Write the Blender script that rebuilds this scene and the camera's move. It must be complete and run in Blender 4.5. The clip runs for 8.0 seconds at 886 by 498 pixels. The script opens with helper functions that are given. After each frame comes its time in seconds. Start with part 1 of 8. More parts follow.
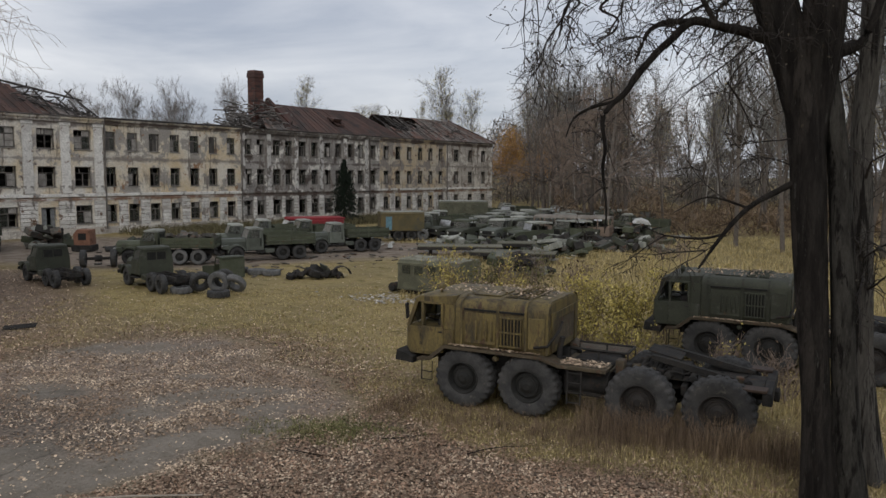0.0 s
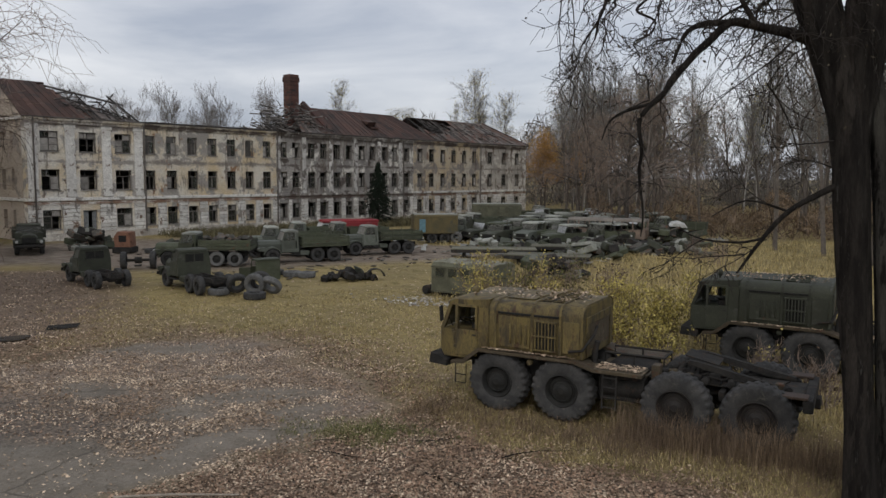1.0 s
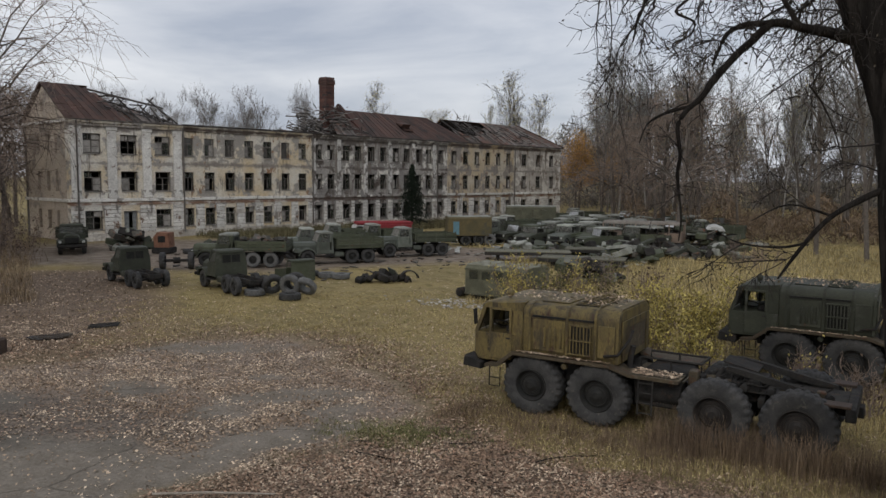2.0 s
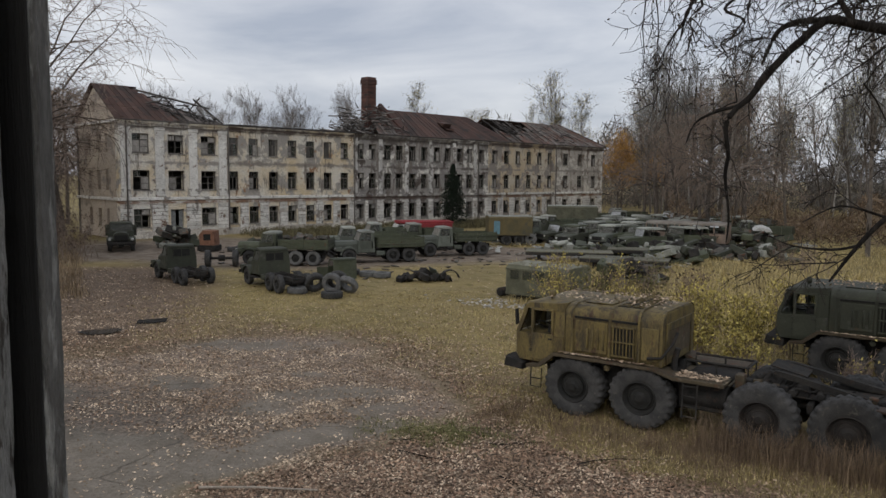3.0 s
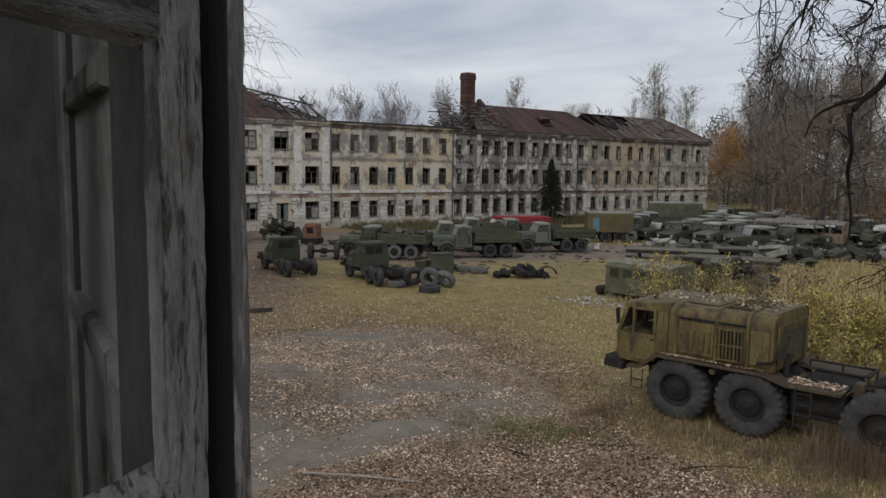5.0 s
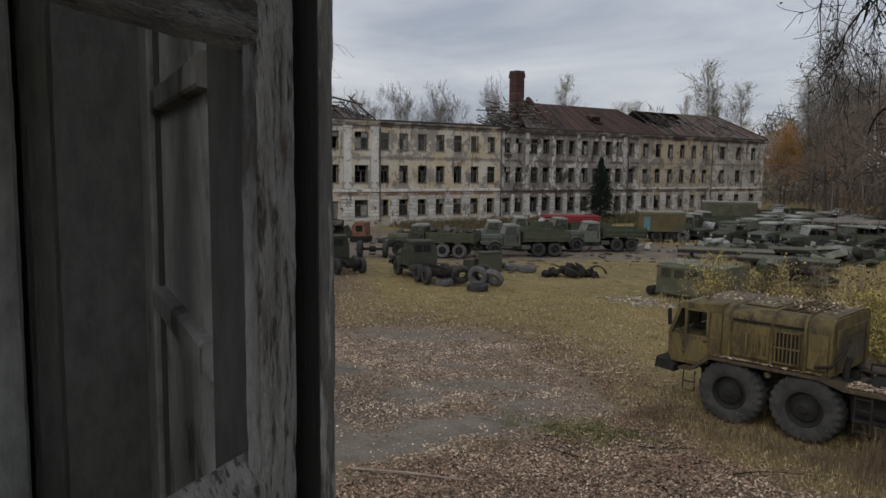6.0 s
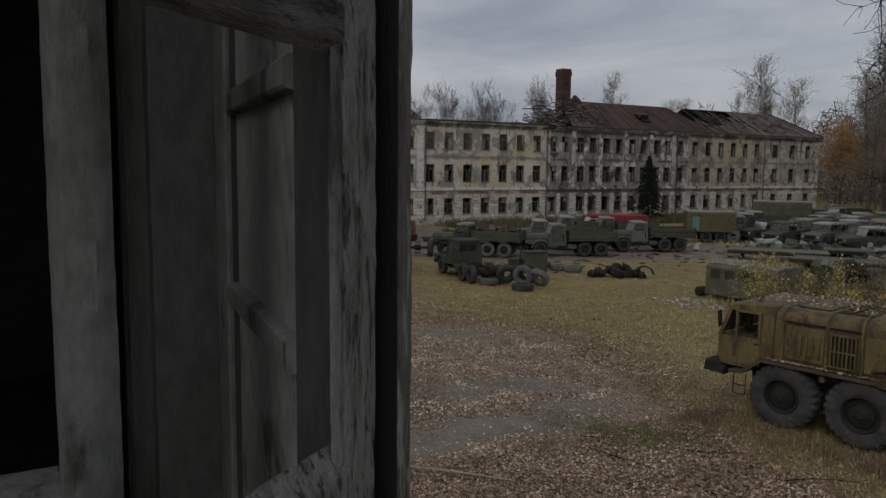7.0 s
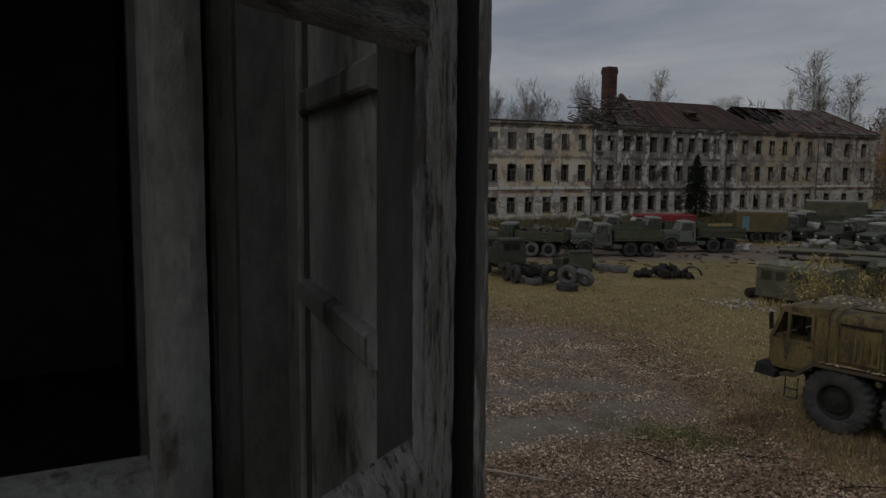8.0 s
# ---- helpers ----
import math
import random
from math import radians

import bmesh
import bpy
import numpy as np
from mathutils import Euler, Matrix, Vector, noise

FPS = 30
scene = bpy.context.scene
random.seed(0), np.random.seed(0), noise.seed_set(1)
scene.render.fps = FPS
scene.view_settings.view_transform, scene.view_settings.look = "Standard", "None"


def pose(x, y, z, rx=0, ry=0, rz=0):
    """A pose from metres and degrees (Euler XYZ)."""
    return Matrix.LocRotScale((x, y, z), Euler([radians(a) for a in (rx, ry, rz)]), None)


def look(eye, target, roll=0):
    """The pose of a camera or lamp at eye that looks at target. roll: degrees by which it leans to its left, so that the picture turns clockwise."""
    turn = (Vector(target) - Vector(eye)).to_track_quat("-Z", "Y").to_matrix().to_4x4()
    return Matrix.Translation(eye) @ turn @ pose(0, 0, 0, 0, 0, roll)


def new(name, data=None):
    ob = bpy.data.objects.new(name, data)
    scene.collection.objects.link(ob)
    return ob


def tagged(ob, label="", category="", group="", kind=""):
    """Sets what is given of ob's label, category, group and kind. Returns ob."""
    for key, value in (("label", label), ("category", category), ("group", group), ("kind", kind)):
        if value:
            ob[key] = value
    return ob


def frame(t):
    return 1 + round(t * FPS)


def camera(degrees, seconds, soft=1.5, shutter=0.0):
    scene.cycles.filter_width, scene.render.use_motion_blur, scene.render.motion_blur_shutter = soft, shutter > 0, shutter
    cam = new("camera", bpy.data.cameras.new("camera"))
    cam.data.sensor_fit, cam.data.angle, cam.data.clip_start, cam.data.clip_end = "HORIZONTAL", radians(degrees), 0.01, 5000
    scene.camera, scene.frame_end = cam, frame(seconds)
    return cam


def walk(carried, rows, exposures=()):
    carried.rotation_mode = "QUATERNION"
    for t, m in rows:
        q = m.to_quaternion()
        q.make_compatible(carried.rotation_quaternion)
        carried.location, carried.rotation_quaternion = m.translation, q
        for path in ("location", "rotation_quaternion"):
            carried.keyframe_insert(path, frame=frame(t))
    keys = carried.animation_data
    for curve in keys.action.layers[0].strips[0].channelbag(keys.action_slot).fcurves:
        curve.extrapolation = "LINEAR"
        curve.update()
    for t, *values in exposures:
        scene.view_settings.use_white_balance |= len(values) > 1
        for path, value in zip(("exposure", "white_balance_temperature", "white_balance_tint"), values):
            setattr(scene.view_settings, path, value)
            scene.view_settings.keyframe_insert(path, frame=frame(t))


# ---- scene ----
cam = camera(61.1, 8.0)
PATH = [
    (0, (-0.099, -0.205, 5.689), (-1.295, 1.386, 5.491), 0.4),
    (0.5, (-0.103, -0.23, 5.711), (-1.333, 1.335, 5.517), 0.4),
    (1, (-0.11, -0.231, 5.706), (-1.376, 1.306, 5.514), 0.3),
    (2.5, (-0.15, -0.27, 5.731), (-1.519, 1.176, 5.544), 0.5),
    (3, (-0.164, -0.296, 5.736), (-1.574, 1.11, 5.546), 0.5),
    (3.5, (-0.199, -0.301, 5.741), (-1.655, 1.056, 5.546), 0.5),
    (4, (-0.206, -0.315, 5.743), (-1.707, 0.992, 5.544), 0.5),
    (4.5, (-0.217, -0.327, 5.742), (-1.756, 0.934, 5.54), 0.6),
    (6, (-0.243, -0.367, 5.742), (-1.894, 0.743, 5.532), 0.6),
    (6.5, (-0.249, -0.38, 5.742), (-1.932, 0.679, 5.53), 0.6),
    (7, (-0.253, -0.394, 5.742), (-1.966, 0.615, 5.528), 0.6),
    (7.5, (-0.258, -0.408, 5.741), (-2.0, 0.551, 5.525), 0.5),
    (8, (-0.263, -0.423, 5.741), (-2.032, 0.485, 5.524), 0.5),
]
EXPOSURES = [(0, 0.3), (5.0, 0.3), (6.0, 0.08), (6.5, -0.12), (7.0, -0.35), (7.5, -0.6), (8.0, -0.9)]
walk(cam, [(t, look(e, g, r)) for t, e, g, r in PATH], EXPOSURES)

# ---------------------------------------------------------------- sky and sun
world = bpy.data.worlds.new("overcast_sky")
scene.world = world
world.use_nodes = True
wn, wl = world.node_tree.nodes, world.node_tree.links
wn.clear()


def wnode(kind, **kw):
    n = wn.new(kind)
    for k, v in kw.items():
        n.inputs[k].default_value = v
    return n


sky = wn.new("ShaderNodeTexSky")
sky.sky_type, sky.sun_disc = "NISHITA", False
sky.sun_elevation, sky.sun_rotation = radians(32), radians(200)
sky.dust_density = 2.0
wtc = wn.new("ShaderNodeTexCoord")
wmap = wn.new("ShaderNodeMapping")
wmap.inputs["Scale"].default_value = (1.0, 1.0, 4.5)
wl.new(wtc.outputs["Generated"], wmap.inputs["Vector"])
cloud_a = wnode("ShaderNodeTexNoise", Scale=2.2, Detail=7.0, Roughness=0.55, Distortion=0.3)
wl.new(wmap.outputs[0], cloud_a.inputs["Vector"])
ramp = wn.new("ShaderNodeValToRGB")
wl.new(cloud_a.outputs[0], ramp.inputs[0])
ramp.color_ramp.elements[0].position, ramp.color_ramp.elements[0].color = 0.33, (2.45, 2.66, 3.15, 1)
ramp.color_ramp.elements[1].position, ramp.color_ramp.elements[1].color = 0.66, (4.75, 4.8, 5.0, 1)
wmix = wn.new("ShaderNodeMix")
wmix.data_type = "RGBA"
wmix.inputs[0].default_value = 0.88
wl.new(sky.outputs[0], wmix.inputs[6])
wl.new(ramp.outputs[0], wmix.inputs[7])
wbg = wnode("ShaderNodeBackground", Strength=0.14)
wl.new(wmix.outputs[2], wbg.inputs[0])
wout = wn.new("ShaderNodeOutputWorld")
wl.new(wbg.outputs[0], wout.inputs[0])

sun_data = bpy.data.lights.new("sun", "SUN")
sun_data.energy, sun_data.angle, sun_data.color = 0.6, radians(25), (1.0, 0.96, 0.9)
sun = new("sun", sun_data)
sun.matrix_world = look((30, -40, 40), (0, 0, 0))

# ---------------------------------------------------------------- mesh helpers
rnd = random.Random(7)


class Mesh:
    """Gathers vertices and faces of one part."""

    def __init__(self):
        self.v, self.f = [], []

    def add(self, vs, fs, m=None):
        k = len(self.v)
        self.v += [tuple(m @ Vector(p)) for p in vs] if m is not None else [tuple(p) for p in vs]
        self.f += [tuple(i + k for i in f) for f in fs]
        return self

    def box(self, x0, x1, y0, y1, z0, z1, b=0.0, m=None):
        """A box; b is the width of its chamfered edges."""
        if b <= 0:
            vs = [(x, y, z) for z in (z0, z1) for y in (y0, y1) for x in (x0, x1)]
            return self.add(vs, [(0, 2, 3, 1), (4, 5, 7, 6), (0, 1, 5, 4), (2, 6, 7, 3), (0, 4, 6, 2), (1, 3, 7, 5)], m)
        b = min(b, 0.45 * abs(x1 - x0), 0.45 * abs(y1 - y0), 0.45 * abs(z1 - z0))
        lo, hi = (x0, y0, z0), (x1, y1, z1)
        vs, at = [], {}
        for sx in (0, 1):
            for sy in (0, 1):
                for sz in (0, 1):
                    s = (sx, sy, sz)
                    for ax in range(3):
                        p = [hi[i] if s[i] else lo[i] for i in range(3)]
                        for i in range(3):
                            if i != ax:
                                p[i] += -b if s[i] else b
                        at[(s, ax)] = len(vs)
                        vs.append(p)
        fs = []
        for ax in range(3):
            o = [i for i in range(3) if i != ax]
            for side in (0, 1):
                ring = []
                for a, c in ((0, 0), (1, 0), (1, 1), (0, 1)):
                    s = [0, 0, 0]
                    s[ax], s[o[0]], s[o[1]] = side, a, c
                    ring.append(at[(tuple(s), ax)])
                fs.append(ring if (side == 1) == (ax != 1) else ring[::-1])
            for a in (0, 1):
                for c in (0, 1):
                    s0, s1 = [0, 0, 0], [0, 0, 0]
                    s0[o[0]] = s1[o[0]] = a
                    s0[o[1]] = s1[o[1]] = c
                    s0[ax], s1[ax] = 0, 1
                    s0, s1 = tuple(s0), tuple(s1)
                    q = [at[(s0, o[0])], at[(s1, o[0])], at[(s1, o[1])], at[(s0, o[1])]]
                    fs.append(q)
        for s in [(a, c, d) for a in (0, 1) for c in (0, 1) for d in (0, 1)]:
            fs.append([at[(s, 0)], at[(s, 1)], at[(s, 2)]])
        return self.add(vs, fs, m)

    def tube(self, pts, radii, n=8, caps=True):
        """A round bar through pts."""
        pts = [Vector(p) for p in pts]
        if not isinstance(radii, (list, tuple)):
            radii = [radii] * len(pts)
        vs, fs = [], []
        for i, p in enumerate(pts):
            d = (pts[min(i + 1, len(pts) - 1)] - pts[max(i - 1, 0)])
            d = d.normalized() if d.length > 1e-9 else Vector((0, 0, 1))
            a = d.cross(Vector((0, 0, 1)) if abs(d.z) < 0.9 else Vector((1, 0, 0))).normalized()
            c = d.cross(a)
            for k in range(n):
                w = 2 * math.pi * k / n
                vs.append(p + (a * math.cos(w) + c * math.sin(w)) * radii[i])
        for i in range(len(pts) - 1):
            for k in range(n):
                k2 = (k + 1) % n
                fs.append((i * n + k, i * n + k2, (i + 1) * n + k2, (i + 1) * n + k))
        if caps:
            fs.append(tuple(range(n))[::-1])
            fs.append(tuple((len(pts) - 1) * n + k for k in range(n)))
        return self.add(vs, fs)

    def bough(self, pts, radii, n=8, fine=4):
        """A round bar that bends smoothly through pts."""
        pts = [Vector(p) for p in pts]
        out, rad = [], []
        for i in range(len(pts) - 1):
            p0, p1, p2, p3 = pts[max(i - 1, 0)], pts[i], pts[i + 1], pts[min(i + 2, len(pts) - 1)]
            for k in range(fine):
                t = k / fine
                out.append(0.5 * ((2 * p1) + (p2 - p0) * t + (2 * p0 - 5 * p1 + 4 * p2 - p3) * t * t + (3 * p1 - p0 - 3 * p2 + p3) * t ** 3))
                wob = 1 + 0.12 * noise.noise(out[-1] * 3.0)
                rad.append((radii[i] + (radii[i + 1] - radii[i]) * t) * wob)
        out.append(pts[-1])
        rad.append(radii[-1])
        return self.tube(out, rad, n)

    def lathe(self, prof, n=24, m=None, closed=True):
        """Turns (radius, y) pairs round the y axis."""
        vs, fs = [], []
        for r, y in prof:
            for k in range(n):
                w = 2 * math.pi * k / n
                vs.append((r * math.cos(w), y, r * math.sin(w)))
        rows = len(prof)
        for i in range(rows if closed else rows - 1):
            j = (i + 1) % rows
            for k in range(n):
                k2 = (k + 1) % n
                fs.append((i * n + k, j * n + k, j * n + k2, i * n + k2))
        return self.add(vs, fs, m)

    def prism(self, poly, h0, h1, axis="y", m=None, inset=0.0):
        """Pulls a flat outline along an axis; inset rounds off both ends a little."""
        n = len(poly)
        cx, cz = sum(p[0] for p in poly) / n, sum(p[1] for p in poly) / n

        def put(p, h):
            return (p[0], h, p[1]) if axis == "y" else (h, p[0], p[1]) if axis == "x" else (p[0], p[1], h)

        rings = [(h0, 0), (h1, 0)]
        if inset:
            rings = [(h0, inset), (h0 + inset, 0), (h1 - inset, 0), (h1, inset)]
        vs, fs = [], []
        for h, k in rings:
            for p in poly:
                d = Vector((cx - p[0], cz - p[1]))
                d = d.normalized() * k if d.length > 1e-6 else d * 0
                vs.append(put((p[0] + d.x, p[1] + d.y), h))
        for i in range(len(rings) - 1):
            for k in range(n):
                k2 = (k + 1) % n
                fs.append((i * n + k, i * n + k2, (i + 1) * n + k2, (i + 1) * n + k))
        fs.append(tuple(range(n))[::-1])
        fs.append(tuple((len(rings) - 1) * n + k for k in range(n)))
        return self.add(vs, fs, m)

    def data(self, name, mat, smooth=38):
        me = bpy.data.meshes.new(name)
        me.from_pydata(self.v, [], self.f)
        if mat:
            me.materials.append(mat)
        if len(self.f) < 60000:
            bm = bmesh.new()
            bm.from_mesh(me)
            bmesh.ops.recalc_face_normals(bm, faces=bm.faces)
            bm.to_mesh(me)
            bm.free()
        if smooth:
            me.shade_smooth()
            me.set_sharp_from_angle(angle=radians(smooth))
        return me


def part(name, shape, mat, parent, label="", m=None, smooth=38):
    """One mesh object under a thing or part; shape is a Mesh or ready mesh data."""
    me = shape.data(name, mat, smooth) if isinstance(shape, Mesh) else shape
    ob = new(name, me)
    ob.parent = parent
    if m is not None:
        ob.matrix_basis = m
    return tagged(ob, label)


def thing(name, label, category, group="", kind="", m=None, shape=None, mat=None, smooth=38):
    """A top-level thing: an Empty at its base, or one mesh."""
    ob = new(name, shape.data(name, mat, smooth) if shape else None)
    if m is not None:
        ob.matrix_world = m
    return tagged(ob, label, category, group, kind)


# ---------------------------------------------------------------- materials
def material(name):
    mat = bpy.data.materials.new(name)
    mat.use_nodes = True
    return mat, mat.node_tree.nodes, mat.node_tree.links, mat.node_tree.nodes["Principled BSDF"]


def mixer(nodes, links, fac, a, b, mode="MIX"):
    n = nodes.new("ShaderNodeMix")
    n.data_type, n.blend_type = "RGBA", mode
    for sock, val in ((0, fac), (6, a), (7, b)):
        if isinstance(val, bpy.types.NodeSocket):
            links.new(val, n.inputs[sock])
        else:
            n.inputs[sock].default_value = val if sock == 0 else (*val[:3], 1)
    return n.outputs[2]


def noise_of(nodes, links, vec, scale, detail=5.0, rough=0.6, dist=0.0):
    n = nodes.new("ShaderNodeTexNoise")
    n.inputs["Scale"].default_value, n.inputs["Detail"].default_value = scale, detail
    n.inputs["Roughness"].default_value, n.inputs["Distortion"].default_value = rough, dist
    links.new(vec, n.inputs["Vector"])
    return n.outputs[0]


def step(nodes, links, val, lo, hi, out0=0.0, out1=1.0):
    n = nodes.new("ShaderNodeMapRange")
    n.interpolation_type = "SMOOTHSTEP"
    for k, v in (("From Min", lo), ("From Max", hi), ("To Min", out0), ("To Max", out1)):
        n.inputs[k].default_value = v
    links.new(val, n.inputs["Value"])
    return n.outputs["Result"]


def coords(nodes, links, stretch=(1, 1, 1), shift=True):
    """Object coordinates, moved by a chance amount from object to object."""
    tc, mp = nodes.new("ShaderNodeTexCoord"), nodes.new("ShaderNodeMapping")
    mp.inputs["Scale"].default_value = stretch
    links.new(tc.outputs["Object"], mp.inputs["Vector"])
    if shift:
        oi, mul = nodes.new("ShaderNodeObjectInfo"), nodes.new("ShaderNodeMath")
        mul.operation = "MULTIPLY"
        mul.inputs[1].default_value = 37.0
        links.new(oi.outputs["Random"], mul.inputs[0])
        links.new(mul.outputs[0], mp.inputs["Location"])
    return mp.outputs[0]


def surface(name, a, b, rough=0.8, metal=0.0, scale=1.5, fine=30.0, over=None, over_scale=2.0, over_at=0.6, over_soft=0.05,
            bump=0.25, stretch=(1, 1, 1), shift=True, vary=0.12, over2=None, over2_scale=4.0, over2_at=0.66, island=False, spec=0.3, bands=(), streak=None):
    """A weathered surface: two tones, a fine grain and up to two kinds of patches (rust, peeling, dirt)."""
    mat, nodes, links, bsdf = material(name)
    vec = coords(nodes, links, stretch, shift)
    big = noise_of(nodes, links, vec, scale, 6, 0.62)
    col = mixer(nodes, links, step(nodes, links, big, 0.35, 0.65), a, b)
    grain = noise_of(nodes, links, vec, fine, 4, 0.7)
    height = grain
    for tone, sc, at in ((over, over_scale, over_at), (over2, over2_scale, over2_at)):
        if tone:
            n = noise_of(nodes, links, vec, sc, 8, 0.68, 0.2)
            mask = step(nodes, links, n, at - over_soft, at + over_soft)
            col = mixer(nodes, links, mask, col, tone)
            mul = nodes.new("ShaderNodeMath")
            mul.operation = "MULTIPLY_ADD"
            mul.inputs[1].default_value = -0.6
            links.new(mask, mul.inputs[0])
            links.new(height, mul.inputs[2])
            height = mul.outputs[0]
    for level, half, tone in bands:
        # strips along a ledge in another tone, ragged by noise; lower ones lost plaster
        sp, ab = nodes.new("ShaderNodeSeparateXYZ"), nodes.new("ShaderNodeMath")
        links.new(vec, sp.inputs[0])
        ab.operation = "SUBTRACT"
        ab.inputs[1].default_value = level
        links.new(sp.outputs[2], ab.inputs[0])
        aa_ = nodes.new("ShaderNodeMath")
        aa_.operation = "ABSOLUTE"
        links.new(ab.outputs[0], aa_.inputs[0])
        rag = noise_of(nodes, links, vec, 0.55, 8, 0.7, 0.3)
        ad = nodes.new("ShaderNodeMath")
        ad.operation = "MULTIPLY_ADD"
        ad.inputs[1].default_value = -2.6 * half
        links.new(rag, ad.inputs[0])
        links.new(aa_.outputs[0], ad.inputs[2])
        col = mixer(nodes, links, step(nodes, links, ad.outputs[0], -1.3 * half, -0.75 * half, 1.0, 0.0), col, tone)
    if streak:
        # run-off stains, drawn out downwards
        tall = nodes.new("ShaderNodeMapping")
        tall.inputs["Scale"].default_value = (1.0, 1.0, 0.16)
        links.new(vec, tall.inputs["Vector"])
        run = noise_of(nodes, links, tall.outputs[0], 1.5, 7, 0.68, 0.15)
        col = mixer(nodes, links, step(nodes, links, run, streak[1], streak[1] + 0.07, 0.0, 0.8), col, streak[0])
    col = mixer(nodes, links, 1.0, col, step(nodes, links, grain, 0.25, 0.75, 0.72, 1.22), "MULTIPLY")
    if vary:
        if island:
            oi = nodes.new("ShaderNodeNewGeometry")
            r = oi.outputs["Random Per Island"]
        else:
            oi = nodes.new("ShaderNodeObjectInfo")
            r = oi.outputs["Random"]
        col = mixer(nodes, links, 1.0, col, step(nodes, links, r, 0.0, 1.0, 1 - vary, 1 + vary), "MULTIPLY")
    links.new(col, bsdf.inputs["Base Color"])
    rg = step(nodes, links, grain, 0.2, 0.8, max(rough - 0.12, 0.02), min(rough + 0.12, 1))
    links.new(rg, bsdf.inputs["Roughness"])
    bsdf.inputs["Metallic"].default_value = metal
    bsdf.inputs["Specular IOR Level"].default_value = spec
    if bump:
        bp = nodes.new("ShaderNodeBump")
        bp.inputs["Strength"].default_value, bp.inputs["Distance"].default_value = bump, 0.02
        links.new(height, bp.inputs["Height"])
        links.new(bp.outputs[0], bsdf.inputs["Normal"])
    return mat


def glass(name, tint=(0.7, 0.75, 0.72), rough=0.12, dirt=0.5):
    """Old window glass: part see-through, part film of dirt."""
    mat, nodes, links, bsdf = material(name)
    out = nodes["Material Output"]
    vec = coords(nodes, links)
    n = noise_of(nodes, links, vec, 6, 6, 0.7)
    tr, gl, di, m1, m2 = (nodes.new(k) for k in ("ShaderNodeBsdfTransparent", "ShaderNodeBsdfGlossy", "ShaderNodeBsdfDiffuse", "ShaderNodeMixShader", "ShaderNodeMixShader"))
    tr.inputs[0].default_value = (*tint, 1)
    gl.inputs["Roughness"].default_value = rough
    di.inputs[0].default_value = (0.12, 0.12, 0.1, 1)
    fr = nodes.new("ShaderNodeFresnel")
    fr.inputs[0].default_value = 1.5
    links.new(fr.outputs[0], m1.inputs[0])
    links.new(tr.outputs[0], m1.inputs[1])
    links.new(gl.outputs[0], m1.inputs[2])
    links.new(step(nodes, links, n, 0.35, 0.75, dirt * 0.3, dirt), m2.inputs[0])
    links.new(m1.outputs[0], m2.inputs[1])
    links.new(di.outputs[0], m2.inputs[2])
    links.new(m2.outputs[0], out.inputs["Surface"])
    return mat


BARE = (0.23, 0.215, 0.195)
plaster_white = surface("white_plaster", (0.681, 0.662, 0.616), (0.552, 0.529, 0.488), scale=0.9, fine=9, over=(0.276, 0.258, 0.230), over_scale=0.8, over_at=0.580, over_soft=0.02, over2=(0.184, 0.120, 0.083), over2_scale=1.3, over2_at=0.615, shift=False, vary=0.12, bands=((3.2, 0.3, (0.230, 0.138, 0.092)), (10.1, 0.45, (0.230, 0.216, 0.198))), streak=((0.15, 0.125, 0.105), 0.600))
plaster_yellow = surface("yellow_plaster", (0.57, 0.455, 0.29), (0.64, 0.60, 0.52), scale=0.32, fine=8, over=(0.32, 0.295, 0.262), over_scale=0.42, over_at=0.535, over_soft=0.018, over2=(0.28, 0.16, 0.09), over2_scale=0.7, over2_at=0.615, shift=False, vary=0.0, bands=((3.3, 0.42, (0.22, 0.13, 0.085)), (6.9, 0.6, (0.24, 0.21, 0.18)), (10.25, 0.5, (0.11, 0.085, 0.07)), (0.4, 0.4, (0.23, 0.215, 0.195))), streak=((0.15, 0.125, 0.105), 0.575))
plaster_grey = surface("grey_plaster", (0.21, 0.195, 0.182), (0.34, 0.318, 0.29), scale=0.4, fine=8, over=(0.64, 0.61, 0.55), over_scale=0.6, over_at=0.565, over_soft=0.02, over2=(0.085, 0.068, 0.058), over2_scale=0.5, over2_at=0.575, shift=False, vary=0.0, bands=((3.3, 0.45, (0.12, 0.085, 0.07)), (6.85, 0.4, (0.12, 0.10, 0.09)), (10.0, 0.8, (0.10, 0.085, 0.075))), streak=((0.15, 0.125, 0.105), 0.530))
plaster_ochre = surface("ochre_plaster", (0.49, 0.395, 0.265), (0.50, 0.45, 0.37), scale=0.35, fine=8, over=(0.26, 0.232, 0.205), over_scale=0.5, over_at=0.53, over_soft=0.02, over2=(0.19, 0.125, 0.088), over2_scale=0.9, over2_at=0.605, shift=False, vary=0.0, bands=((3.3, 0.4, (0.22, 0.135, 0.09)), (6.85, 0.4, (0.25, 0.225, 0.20)), (10.2, 0.5, (0.11, 0.085, 0.075))), streak=((0.15, 0.125, 0.105), 0.570))
plaster_beige = surface("weathered_beige_plaster", (0.50, 0.425, 0.34), (0.43, 0.365, 0.30), scale=0.4, fine=8, over=(0.29, 0.255, 0.22), over_scale=0.5, over_at=0.56, over_soft=0.03, over2=(0.20, 0.15, 0.115), over2_scale=1.0, over2_at=0.62, shift=False, vary=0.0)
